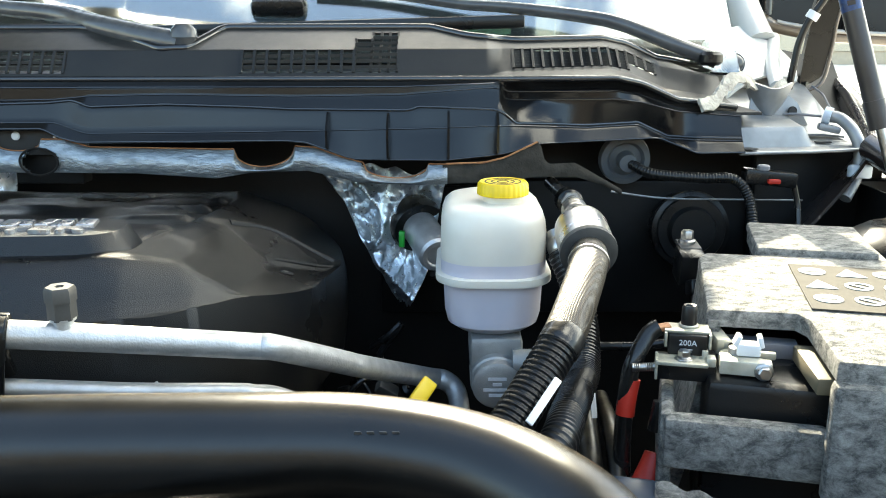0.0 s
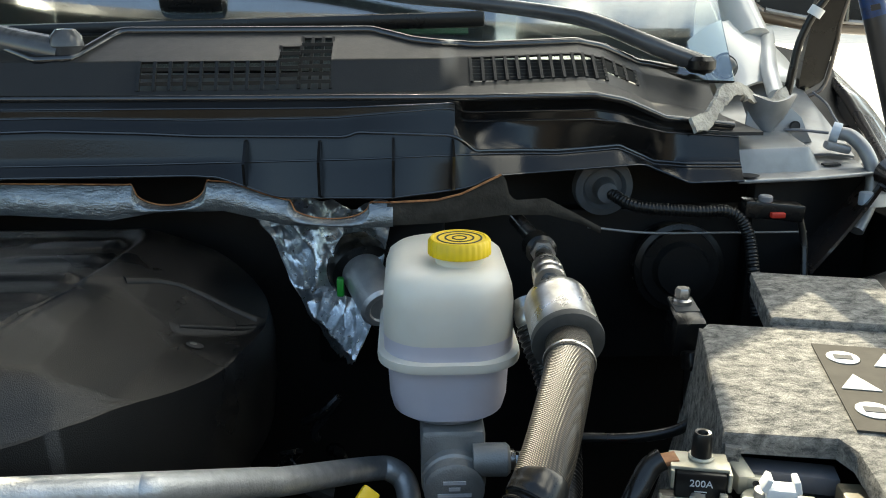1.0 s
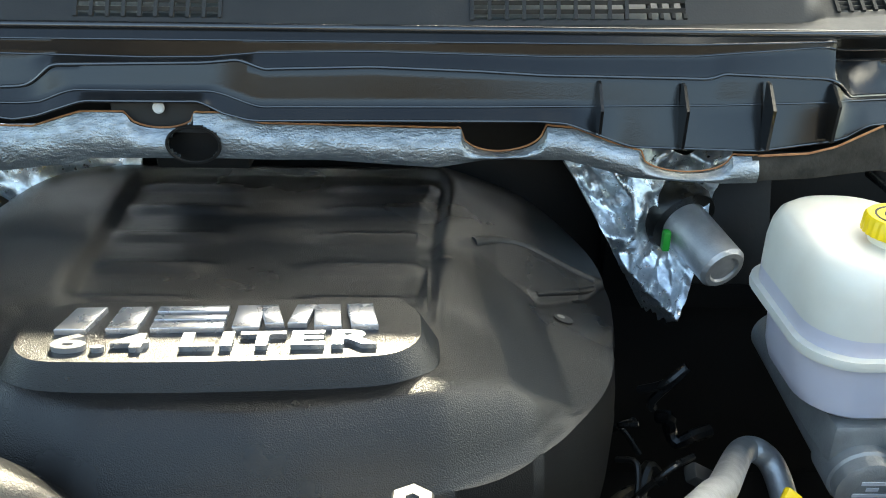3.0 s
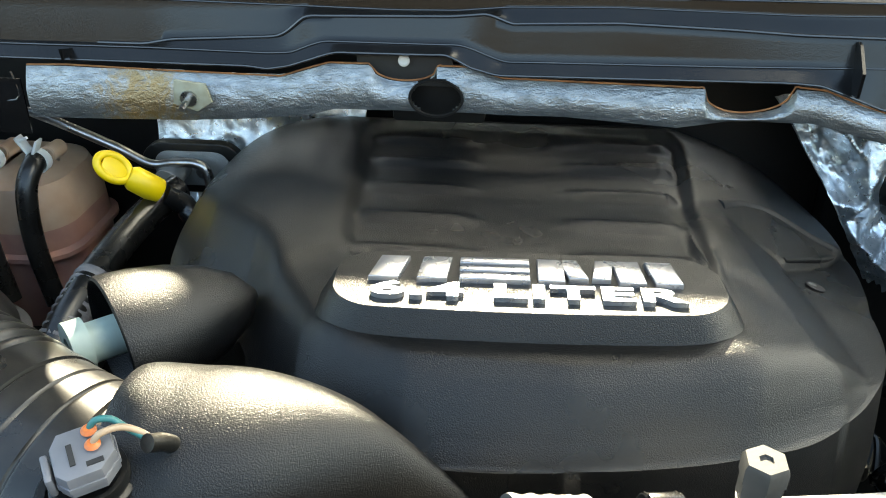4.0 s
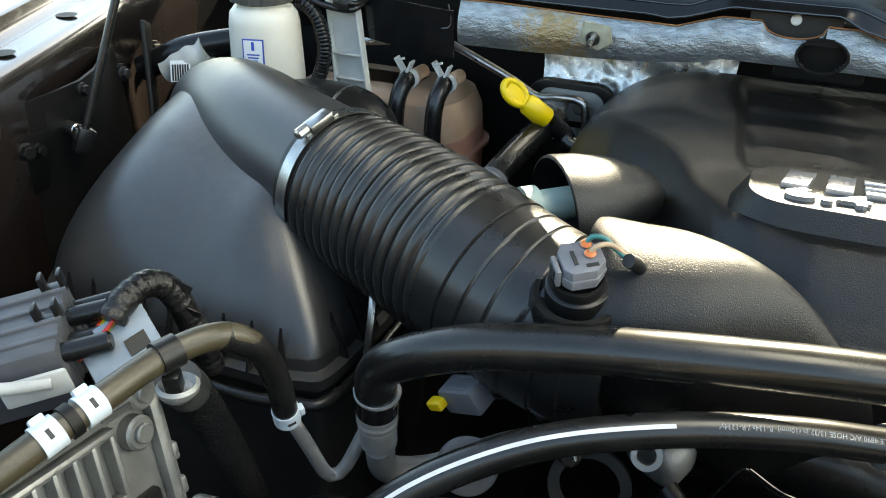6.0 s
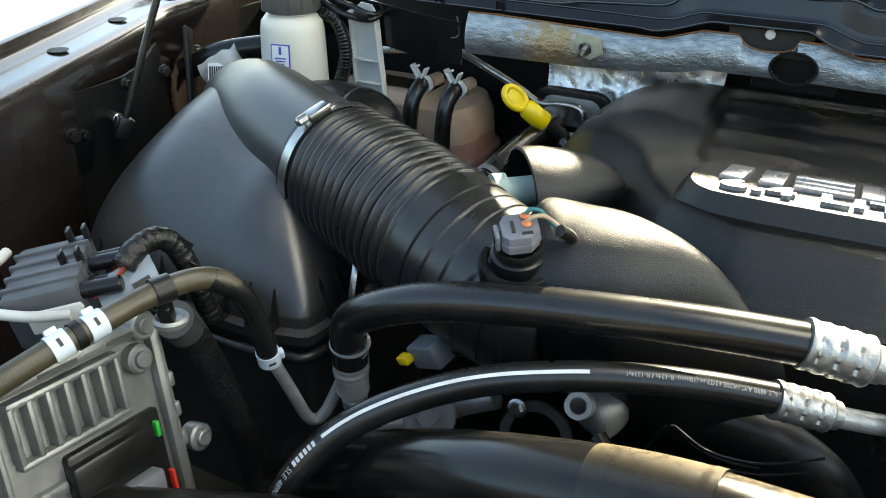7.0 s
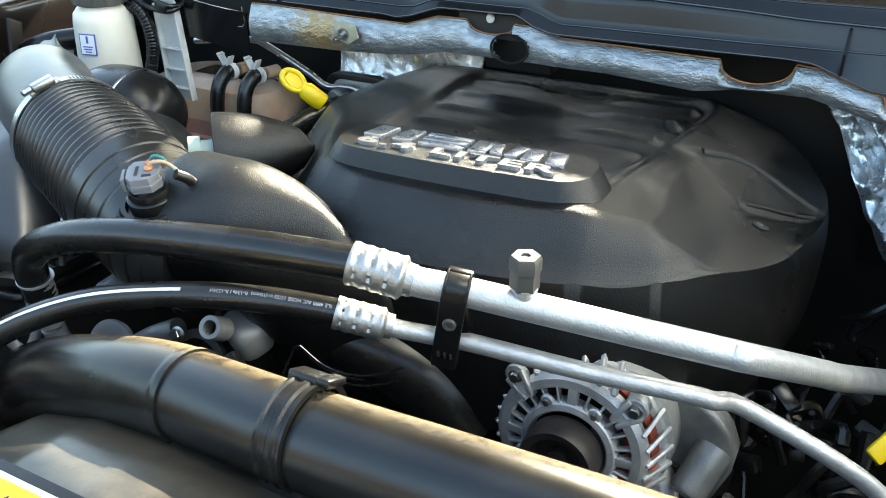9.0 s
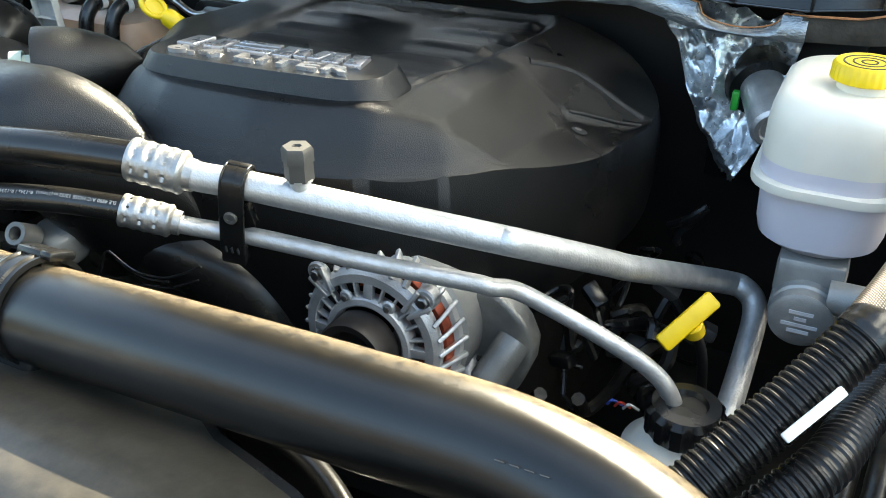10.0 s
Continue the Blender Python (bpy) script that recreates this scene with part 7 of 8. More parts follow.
def build_coolant():
    t = thing("coolant_bottle", "brown stained translucent coolant bottle", "coolant bottle", (-1.05, 1.2, 1.2))
    rings = []
    for z, w, h in ((1.19, 0.22, 0.13), (1.21, 0.25, 0.155), (1.283, 0.255, 0.16), (1.286, 0.268, 0.172), (1.291, 0.268, 0.172), (1.294, 0.255, 0.16), (1.343, 0.25, 0.155), (1.366, 0.235, 0.14), (1.374, 0.20, 0.105), (1.376, 0.10, 0.05)):
        rings.append([(-1.053 + x, 1.185 + y, z) for x, y in rrect(w, h, 0.05, 8)])
    low = [r for r in rings if r[0][2] < 1.30]
    mid = [(-1.053 + x, 1.185 + y, 1.318) for x, y in rrect(0.2525, 0.1575, 0.05, 8)]
    part("lower_shell", loft(low + [mid]), "coolant", t, "lower shell with pink coolant showing through")
    part("upper_shell", loft([mid] + [r for r in rings if r[0][2] > 1.33]), "brown", t, "stained translucent upper shell")
    for x in (-0.995, -0.943):
        hose = part("small_hose", tube([(x, 1.135, 1.398), (x, 1.115, 1.396), (x - 0.003, 1.098, 1.373), (x - 0.002, 1.09, 1.318), (x + 0.01, 1.085, 1.248)], 0.011, 18), "hose", t, "small black hose")
        part("nipple", disc(0.009, 0.03, axis((x, 1.175, 1.395), (x, 1.12, 1.398)), 18), "brown", hose)
        c = lathe([(0.0112, -0.005), (0.0128, -0.005), (0.0128, 0.005), (0.0112, 0.005), (0.0112, -0.005)], axis((x, 1.128, 1.397), (x, 1.12, 1.397)), 24)
        box((0.003, 0.013, 0.020), pose(x - 0.010, 1.124, 1.417, 0, -32), 0.0008, c)
        box((0.003, 0.013, 0.016), pose(x + 0.004, 1.124, 1.415, 0, 25), 0.0008, c)
        box((0.014, 0.004, 0.003), pose(x - 0.008, 1.119, 1.424, 0, -20), 0.0008, c)
        part("spring_clamp", c, "paper", hose, "pale spring clamp")
    # filler neck bottle with label
    b = thing("washer_bottle", "white plastic fluid bottle with a black cap", "fluid bottle", (-1.14, 1.02, 1.3))
    part("neck", lathe([(0, 1.28), (0.050, 1.28), (0.046, 1.36), (0.0445, 1.42), (0.0425, 1.478), (0.0405, 1.490), (0.034, 1.498), (0.030, 1.500), (0.029, 1.508), (0, 1.51)], pose(-1.14, 1.03, 0), 40), "white", b, "milky white bottle")
    n = 84
    def cr(r, z, k):
        return [(-1.14 + (r + 0.0022 * k * (1 if math.cos(8 * 2 * math.pi * i / n) > 0 else 0)) * math.cos(2 * math.pi * i / n), 1.03 + (r + 0.0022 * k * (1 if math.cos(8 * 2 * math.pi * i / n) > 0 else 0)) * math.sin(2 * math.pi * i / n), z) for i in range(n)]
    cap = part("cap", loft([cr(0.033, 1.502, 0), cr(0.0365, 1.504, 1), cr(0.0365, 1.521, 1), cr(0.034, 1.5265, 1), cr(0.029, 1.529, 0), cr(0.025, 1.530, 0), cr(0.002, 1.5305, 0)]), "portcap", b, "ribbed black cap")
    part("cap_print", lathe([(0.011, 1.5302), (0.011, 1.5309), (0.018, 1.5306), (0.018, 1.5299), (0.011, 1.5302)], pose(-1.14, 1.03, 0), 32), "yellow", cap, "yellow ring print")
    lm = pose(-1.1295, 0.9866, 1.452, 87, 0, 13)
    lab = part("label", box((0.026, 0.030, 0.0012), lm, 0), "blue", b, "white label with a blue border")
    part("label_field", box((0.0228, 0.0268, 0.0008), lm @ pose(0, 0, 0.0008), 0), "paper", lab)
    bars = bmesh.new()
    box((0.0035, 0.010, 0.0004), lm @ pose(0, 0.007, 0.0015), 0, bars)
    for k in range(3):
        box((0.016 - 0.003 * k, 0.0016, 0.0004), lm @ pose(0, -0.003 - 0.0036 * k, 0.0015), 0, bars)
    part("print_bars", bars, "blue", lab)
    part("vent_hose", tube([(-1.115, 1.055, 1.4935), (-1.0955, 1.055, 1.4955), (-1.0806, 1.055, 1.4792), (-1.0738, 1.055, 1.4487), (-1.0795, 1.055, 1.42), (-1.0886, 1.055, 1.3952), (-1.093, 1.06, 1.36)], 0.0085, 16, 0.0012, rf=lambda s, L: 1 + 0.1 * (1 if (s / 0.0045) % 1 > 0.5 else 0)), "plastic", b, "ribbed black vent hose")
    # white ladder bracket
    k = thing("ladder_bracket", "white translucent plastic ladder bracket", "bracket", (-1.0, 1.09, 1.35))
    A, B = Vector((-1.0555, 1.072, 1.502)), Vector((-1.0420, 1.070, 1.363))
    for o in (-0.0195, 0.0195):
        part("rail", between(A + Vector((o, 0, 0)), B + Vector((o * 1.12, 0, 0)), 0.003, 0.012, 0.001, up=(0, 1, 0)), "milkgrey", k)
    part("web", prism([(A.x - 0.018, A.z), (B.x - 0.021, B.z), (B.x + 0.021, B.z), (A.x + 0.018, A.z), (A.x + 0.012, A.z + 0.009), (A.x - 0.004, A.z + 0.011)], 0.003, Matrix(((1, 0, 0, 0), (0, 0, -1, 1.077), (0, 1, 0, 0), (0, 0, 0, 1))), 0.0008), "milkgrey", k, smooth=False)
    for q in (0.46, 0.68, 0.88):
        part("rung", box((0.038 + 0.003 * q, 0.010, 0.0022), Matrix.Translation(A.lerp(B, q)), 0.0008), "milkgrey", k)
    w = thing("washer_cable", "black cable clipped beside the fluid bottle", "cable", (-1.07, 1.06, 1.50))
    part("cable", tube([(-1.125, 1.07, 1.512), (-1.111, 1.06, 1.5115), (-1.0801, 1.058, 1.4995), (-1.0413, 1.060, 1.4945), (-1.030, 1.075, 1.50)], 0.0042, 12), "hose", w)
    part("cable", tube([(-1.120, 1.08, 1.522), (-1.0997, 1.06, 1.5185), (-1.0642, 1.058, 1.5105), (-1.0367, 1.060, 1.5025), (-1.028, 1.08, 1.502)], 0.0034, 12), "hose", w)
    part("cable_clip", box((0.022, 0.012, 0.014), pose(-1.049, 1.060, 1.500, 0, 12, 0), 0.003), "plastic", w, "black clip")
    # transmission dipstick
    d = thing("transmission_dipstick", "yellow ring dipstick on a black tube", "dipstick", (-0.82, 1.09, 1.39))
    p, q = Vector((-0.833, 1.072, 1.418)), Vector((-0.799, 1.092, 1.384))
    dr = (q - p).normalized()
    ring = bmesh.new()
    c0 = p
    side = dr.cross(Vector((0, -0.6, 0.8))).normalized()
    tube([c0 + dr * (0.017 * math.cos(a)) + side * (0.012 * math.sin(a)) for a in np.linspace(0, 2 * math.pi, 25)], 0.0042, 10, 0.003, bm=ring)
    part("ring", ring, "yellow", d, "yellow pull ring")
    part("ring_web", between(p - dr * 0.012, p + dr * 0.014, 0.018, 0.004, 0.001, up=(0, -0.6, 0.8)), "yellow", d)
    part("grip", lathe([(0, 0), (0.009, 0), (0.013, 0.006), (0.0135, 0.034), (0.012, 0.036), (0, 0.036)], axis(p + dr * 0.016, q + dr * 0.03), 24), "yellow", d)
    part("tube", tube([q + dr * 0.005, q + dr * 0.03, (-0.765, 1.10, 1.352), (-0.70, 1.12, 1.345), (-0.64, 1.15, 1.33)], 0.0115, 16), "hose", d, "black dipstick tube")
    # steel lines
    s = thing("heater_pipe", "bent steel pipe along the firewall", "pipe", (-0.8, 1.17, 1.4))
    part("pipe", tube([(-1.08, 1.15, 1.430), (-1.0, 1.14, 1.443), (-0.955, 1.14, 1.447), (-0.935, 1.14, 1.443), (-0.862, 1.14, 1.412), (-0.827, 1.14, 1.394), (-0.800, 1.14, 1.396), (-0.777, 1.14, 1.396), (-0.766, 1.14, 1.388), (-0.763, 1.14, 1.363), (-0.762, 1.15, 1.33)], 0.005, 12), "steel", s)
    f = thing("heater_fitting", "grey heater hose fitting on the firewall", "fitting", (-0.74, 1.16, 1.35))
    part("plate", prism(rrect(0.115, 0.058, 0.027), 0.012, pose(-0.790, 1.176, 1.380, 90), 0.002), "rubber", f)
    part("gasket", prism(rrect(0.085, 0.040, 0.018), 0.005, pose(-0.790, 1.168, 1.380, 90), 0.001), "greycast", f, "grey block in the gasket")
    part("stub", lathe([(0, 0), (0.013, 0), (0.015, 0.01), (0.013, 0.02), (0.013, 0.05), (0, 0.05)], axis((-0.808, 1.13, 1.378), (-0.800, 1.2, 1.385)), 24), "greycast", f)
    bolt((-0.778, 1.166, 1.378), (-0.778, 1.0, 1.388), 0.007, f, 0.01, "steel")
    h = thing("heater_hose", "black hose with a printed ribbed end", "hose", (-0.8, 1.0, 1.3))
    part("hose", tube([(-0.792, 1.125, 1.374), (-0.804, 1.10, 1.369), (-0.815, 1.04, 1.361), (-0.824, 0.96, 1.345), (-0.835, 0.90, 1.31), (-0.84, 0.86, 1.25)], 0.0155, 20), "hose", h)
    part("sleeve", tube([(-0.8215, 0.980, 1.350), (-0.829, 0.935, 1.331), (-0.834, 0.905, 1.313)], 0.0170, 22, 0.0015, rf=lambda s, L: 1 + 0.06 * (1 if (s / 0.008) % 1 > 0.5 else 0)), "grey", h, "grey printed sleeve")
    h = thing("heater_hose", "lower black hose behind the intake tube", "hose", (-0.78, 0.95, 1.3))
    part("hose", tube([(-0.735, 1.06, 1.31), (-0.76, 0.98, 1.325), (-0.80, 0.92, 1.31), (-0.85, 0.88, 1.25)], 0.016, 20), "hose", h)


def build_fender_left():
    t = thing("fender_left", "dark brown painted inner fender with bolts", "fender", (-1.3, 0.7, 1.2), kind="structure")
    line = [(-0.98, -0.1), (-1.07, 0.3), (-1.163, 0.60), (-1.24, 0.80), (-1.322, 1.0), (-1.345, 1.2), (-1.35, 1.35)]
    def edge(u):
        s = [i / (len(line) - 1) for i in range(len(line))]
        return interp(u, s, [p[0] for p in line]), interp(u, s, [p[1] for p in line])
    def rail(u, v):
        x, y = edge(u)
        prof = [(0.0, 1.15), (0.0, 1.47), (-0.004, 1.487), (-0.016, 1.493), (-0.055, 1.496), (-0.068, 1.502), (-0.074, 1.515), (-0.085, 1.515), (-0.10, 1.50), (-0.16, 1.47)]
        s = [0, 0.3, 0.36, 0.42, 0.6, 0.68, 0.76, 0.82, 0.9, 1]
        return x + interp(v, s, [p[0] for p in prof]) * 1.0, y, interp(v, s, [p[1] for p in prof])
    part("rail", sheet(rail, 60, 40, 0.004), "paint", t, "dark brown painted rail")
    for u, r in ((0.62, 0.007), (0.70, 0.008), (0.52, 0.007), (0.42, 0.007)):
        x, y = edge(u)
        bolt((x + 0.002, y, 1.42), (x + 1, y - 0.25, 1.42), r, t, 0.010, "dark")
    for u in (0.46, 0.58, 0.70):
        x, y = edge(u)
        part("slot", lathe([(0, 0), (0.010, 0), (0.012, 0.001), (0, 0.001)], pose(x - 0.036, y, 1.4955), 20), "ink", t)
    x, y = edge(0.56)
    part("bracket_rib", between((x - 0.02, y + 0.12, 1.47), (x + 0.02, y + 0.06, 1.25), 0.006, 0.05, 0.002), "dark", t)
    part("bracket_rib", between((x + 0.02, y - 0.14, 1.43), (x + 0.06, y - 0.20, 1.22), 0.006, 0.06, 0.002), "dark", t)
    part("mount_pad", box((0.004, 0.09, 0.06), pose(-1.205, 0.70, 1.40, 0, 0, 8), 0.002), "dark", t)
    for dy, dz in ((0.03, 0.01), (-0.01, -0.005), (0.10, 0.05), (0.16, 0.05)):
        bolt((-1.203, 0.69 + dy, 1.405 + dz), (-0.8, 0.69 + dy, 1.42 + dz), 0.0055, t, 0.008, "dark")
    part("inner_panel", sheet(lambda u, v: (-1.215 + 0.02 * v - 0.13 * soft((u - 0.48) / 0.22), edge(u)[1], 1.46 - 0.45 * v), 30, 8, 0.004), "dark", t, "black inner panel")
    skin = sheet(lambda u, v: (edge(u)[0] - 0.12 - 0.28 * math.sin(v * 1.5), edge(u)[1], 1.50 - 0.02 - 0.5 * (1 - math.cos(v * 1.5))), 30, 16, 0.003)
    part("outer_skin", skin, "paint", t)
    s = thing("hood_strut", "slim black gas strut with a ball socket", "gas strut", (-1.23, 0.78, 1.42), group="hood struts")
    p = Vector((-1.175, 0.756, 1.425))
    d = Vector((0.12, 0.20, 0.56))
    part("rod", tube([p, p + d], 0.0042, 14, 0.05), "hose", s, "slim black rod")
    sock = box((0.016, 0.016, 0.026), axis(p - d * 0.012, p + d), 0.003)
    box((0.010, 0.022, 0.012), axis(p - d * 0.004, p + d), 0.002, sock)
    part("socket", sock, "plastic", s)
    part("ball_stud", disc(0.007, 0.035, axis(p + Vector((-0.045, 0.015, -0.004)), p), 16), "steel", s)
    part("mount_plate", box((0.004, 0.07, 0.05), pose(-1.222, 0.775, 1.42, 0, 0, 20), 0.001), "dark", s)
    e = thing("tagged_harness", "black hose end wrapped in a white paper tag", "hose", (-1.2, 0.98, 1.45))
    part("hose", tube([(-1.30, 0.985, 1.41), (-1.248, 1.008, 1.436), (-1.188, 1.048, 1.446)], 0.016, 16), "plastic", e)
    tag = part("paper_tag", tube([(-1.270, 0.998, 1.412), (-1.246, 1.005, 1.422), (-1.220, 1.017, 1.434)], 0.0205, 24, 0.003, rf=lambda s, L: 1 + 0.16 * noise.noise((s * 70, 1, 2))), "milkgrey", e, "white paper tag with bars")
    part("tag_field", box((0.024, 0.026, 0.0012), pose(-1.236, 0.981, 1.417, 62, 0, 30), 0), "paper", tag)
    bars = bmesh.new()
    for k in range(7):
        box((0.0022, 0.02, 0.0006), pose(-1.236, 0.981, 1.417, 62, 0, 30) @ pose(-0.009 + 0.003 * k, -0.002, 0.0011), 0, bars)
    part("tag_print", bars, "ink", tag)


def build_ecm():
    """Finned control module facing the engine, with its plugs and the hose in front."""
    t = thing("control_module", "finned cast aluminium engine control module", "control module", (-0.87, 0.38, 1.2))
    X = Vector((0.05, 0.99, -0.10)).normalized()
    Z = Vector((0.97, -0.08, 0.22))
    Z = (Z - X * Z.dot(X)).normalized()
    Y = Z.cross(X)
    o = Vector((-0.853, 0.372, 1.348))
    m = Matrix(((X.x, Y.x, Z.x, o.x), (X.y, Y.y, Z.y, o.y), (X.z, Y.z, Z.z, o.z), (0, 0, 0, 1))) @ Matrix.Scale(0.86, 4)

    def bx(w, h, d, x, y, z, e=0.002):
        return box((w, h, d), m @ pose(x, y, z), e)
    part("housing", bx(0.225, 0.21, 0.018, -0.006, -0.01, -0.004, 0.006), "ecmcast", t)
    part("border", bx(0.215, 0.012, 0.012, -0.004, 0.088, 0.008, 0.004), "ecmcast", t)
    part("border", bx(0.012, 0.200, 0.012, 0.100, -0.012, 0.008, 0.004), "ecmcast", t)
    part("border", bx(0.100, 0.010, 0.010, -0.055, -0.004, 0.007, 0.003), "ecmcast", t)
    for k in range(11):
        long = k < 4
        h = 0.150 if long else 0.046
        part("fin", bx(0.0058, h, 0.013, -0.098 + 0.0155 * k, 0.076 - h / 2, 0.010, 0.0026), "ecmcast", t)
    part("fin_bridge", bx(0.10, 0.007, 0.012, 0.012, 0.076, 0.009, 0.003), "ecmcast", t)
    part("fin_bridge", bx(0.10, 0.007, 0.012, 0.012, 0.028, 0.009, 0.003), "ecmcast", t)
    for x, y in ((0.090, 0.090), (0.080, 0.064), (0.122, -0.030), (0.104, -0.09)):
        part("boss", disc(0.0125, 0.018, m @ pose(x, y, -0.002), 24, 0.002), "ecmcast", t)
        part("boss_bolt", disc(0.0075, 0.005, m @ pose(x, y, 0.015), 10, 0.001), "ecmcast", t)
    for k in range(3):
        part("top_lug", bx(0.020, 0.008, 0.010, -0.085 + 0.062 * k, 0.097, 0.007, 0.003), "ecmcast", t)
        part("top_slot", bx(0.034, 0.003, 0.0012, -0.054 + 0.062 * k, 0.088, 0.0142, 0), "portcap", t)
    for k in range(3):
        part("side_lug", bx(0.006, 0.014, 0.012, 0.106, 0.034 - 0.028 * k, 0.008, 0.002), "ecmcast", t)
    sock = part("socket", bx(0.090, 0.095, 0.012, 0.042, -0.030, 0.006, 0.003), "plastic", t, "black plug socket")
    part("socket_rim", bx(0.078, 0.028, 0.012, 0.034, -0.004, 0.014, 0.003), "plastic", sock)
    part("plug", bx(0.060, 0.034, 0.018, 0.040, -0.046, 0.016, 0.003), "plug", sock, "grey plug")
    part("green_lock", bx(0.004, 0.014, 0.006, 0.078, 0.002, 0.016, 0.001), "green", sock, "green lock")
    part("red_lock", bx(0.0035, 0.040, 0.006, 0.084, -0.060, 0.014, 0.001), "red", sock, "red lock")
    part("blue_lock", bx(0.004, 0.011, 0.006, -0.002, -0.008, 0.014, 0.001), "blue", sock, "blue lock")
    # multi-way plug behind the hose
    c = thing("harness_plug", "black multi-way plugs with coloured wires", "connector", (-0.95, 0.45, 1.38))
    pm = pose(-0.945, 0.462, 1.418, 4, -10, 38)
    dim = surf("blue-grey plug plastic", (0.070, 0.074, 0.084), (0.050, 0.053, 0.060), 0.5, scale=40)
    part("body", box((0.055, 0.075, 0.045), pm, 0.004), dim, c, "blue-grey plug body")
    for k in range(4):
        part("rib", box((0.057, 0.004, 0.046), pm @ pose(0, -0.024 + 0.016 * k, 0.0015), 0.001), dim, c)
    for k in range(2):
        cl = bmesh.new()
        for sx in (-0.006, 0.006):
            box((0.003, 0.010, 0.014), pm @ pose(0.020 + sx, 0.032 - 0.034 * k, 0.026), 0.0008, cl)
        box((0.015, 0.010, 0.004), pm @ pose(0.020, 0.032 - 0.034 * k, 0.021), 0.0008, cl)
        part("latch", cl, "plastic", c, "black latch")
    for k in range(4):
        part("socket", disc(0.0065, 0.034, axis(pm @ Vector((0.022, 0.026 - 0.018 * k, 0.004 + 0.008 * (k % 2))), pm @ Vector((0.2, 0.028 - 0.018 * k, 0.004))), 14), "plastic", c)
    lv = bmesh.new()
    tube([pm @ Vector(v) for v in ((-0.034, 0.030, 0.026), (-0.040, 0.0, 0.028), (-0.038, -0.034, 0.020), (-0.010, -0.046, 0.012), (0.020, -0.046, 0.006))], 0.0042, 10, 0.004, bm=lv)
    part("lever", lv, "milkgrey", c, "pale locking lever")
    part("lever_plate", box((0.040, 0.004, 0.018), pm @ pose(0.010, -0.045, 0.004), 0.002), "milkgrey", c)
    cols = ((0.55, 0.03, 0.02), (0.65, 0.45, 0.02), (0.02, 0.3, 0.08), (0.65, 0.45, 0.02), (0.55, 0.10, 0.02), (0.02, 0.02, 0.02), (0.02, 0.25, 0.22))
    for k, col in enumerate(cols):
        dy = 0.0035 * k
        wire = tube([pm @ Vector((0.055, 0.026 - 0.008 * k, 0.006)), (-0.905, 0.462 + dy * 0.6, 1.424), (-0.897, 0.474 + dy * 0.4, 1.434), (-0.892, 0.486 + dy * 0.2, 1.444)], 0.0014, 8)
        part("wire", wire, surf("coloured wire", col, None, 0.4), c)
    h = thing("wrapped_harness", "tape-wrapped wiring harness loop", "harness", (-0.88, 0.52, 1.42))
    part("loom", tube([(-0.893, 0.482, 1.443), (-0.8925, 0.495, 1.451), (-0.890, 0.512, 1.4535), (-0.885, 0.524, 1.446), (-0.880, 0.530, 1.430), (-0.876, 0.536, 1.405), (-0.874, 0.545, 1.37)], 0.0088, 24, 0.0012,
                     rf=lambda s, L: 1 + 0.09 * noise.noise((s * 260, 0, 0)) + 0.05 * (1 if (s / 0.006) % 1 > 0.55 else 0)), "tape", h, "wrinkled black tape wrap")
    for k in range(3):
        part("tape_end", box((0.016, 0.0008, 0.006), pose(-0.876 + 0.004 * k, 0.527, 1.447 - 0.018 * k, 20 * k, 30, 25), 0), "tape", h)
    o = thing("heater_return_hose", "olive brown hose with pale blue clamps", "hose", (-0.82, 0.45, 1.40))
    oh = [(-0.895, 0.20, 1.395), (-0.868, 0.29, 1.427), (-0.843, 0.365, 1.448), (-0.832, 0.405, 1.455), (-0.822, 0.450, 1.459), (-0.806, 0.478, 1.4585), (-0.797, 0.497, 1.440), (-0.797, 0.513, 1.405), (-0.802, 0.526, 1.367)]
    part("hose", tube(oh, 0.0080, 24), "olive", o, "olive brown hose")
    part("dark_sleeve", tube(oh[5:], 0.0084, 24), "hose", o, "black sleeved end")
    fr = frames(spline(oh, 0.003))

    def ring(target, r0, r1, w, mat, label, name="clamp"):
        p, tn, u, v, s = min(fr, key=lambda f: (f[0] - Vector(target)).length)
        return part(name, lathe([(r0, -w), (r1, -w), (r1, w), (r0, w), (r0, -w)], axis(p, p + tn), 28), mat, o, label), p, tn
    for tg in ((-0.8395, 0.379, 1.4515), (-0.8325, 0.402, 1.455), (-0.802, 0.526, 1.367)):
        c2, p, tn = ring(tg, 0.0080, 0.0092, 0.0062, "ice", "pale blue hose clamp")
        look_up = Vector((0.55, -0.55, 0.6))
        look_up = (look_up - tn * look_up.dot(tn)).normalized()
        sd = tn.cross(look_up)
        mm = Matrix(((sd.x, tn.x, look_up.x, p.x), (sd.y, tn.y, look_up.y, p.y), (sd.z, tn.z, look_up.z, p.z), (0, 0, 0, 1)))
        part("clamp_slot", box((0.0055, 0.0022, 0.0008), mm @ pose(0, 0, 0.0092), 0), "ink", c2)
        part("clamp_ear", box((0.004, 0.008, 0.006), mm @ pose(-0.0097, 0, 0.002), 0.001), "ice", c2)
    for dx in (-0.003, 0.003):
        ring((-0.8358, 0.3905 + dx * 0.8, 1.453), 0.0080, 0.0094, 0.0016, "dark", "dark spring clamp", "spring_clamp")
    hd2, p, tn = ring((-0.8225, 0.449, 1.459), 0.0080, 0.0098, 0.0065, "plastic", "black clip round the hose", "holder")
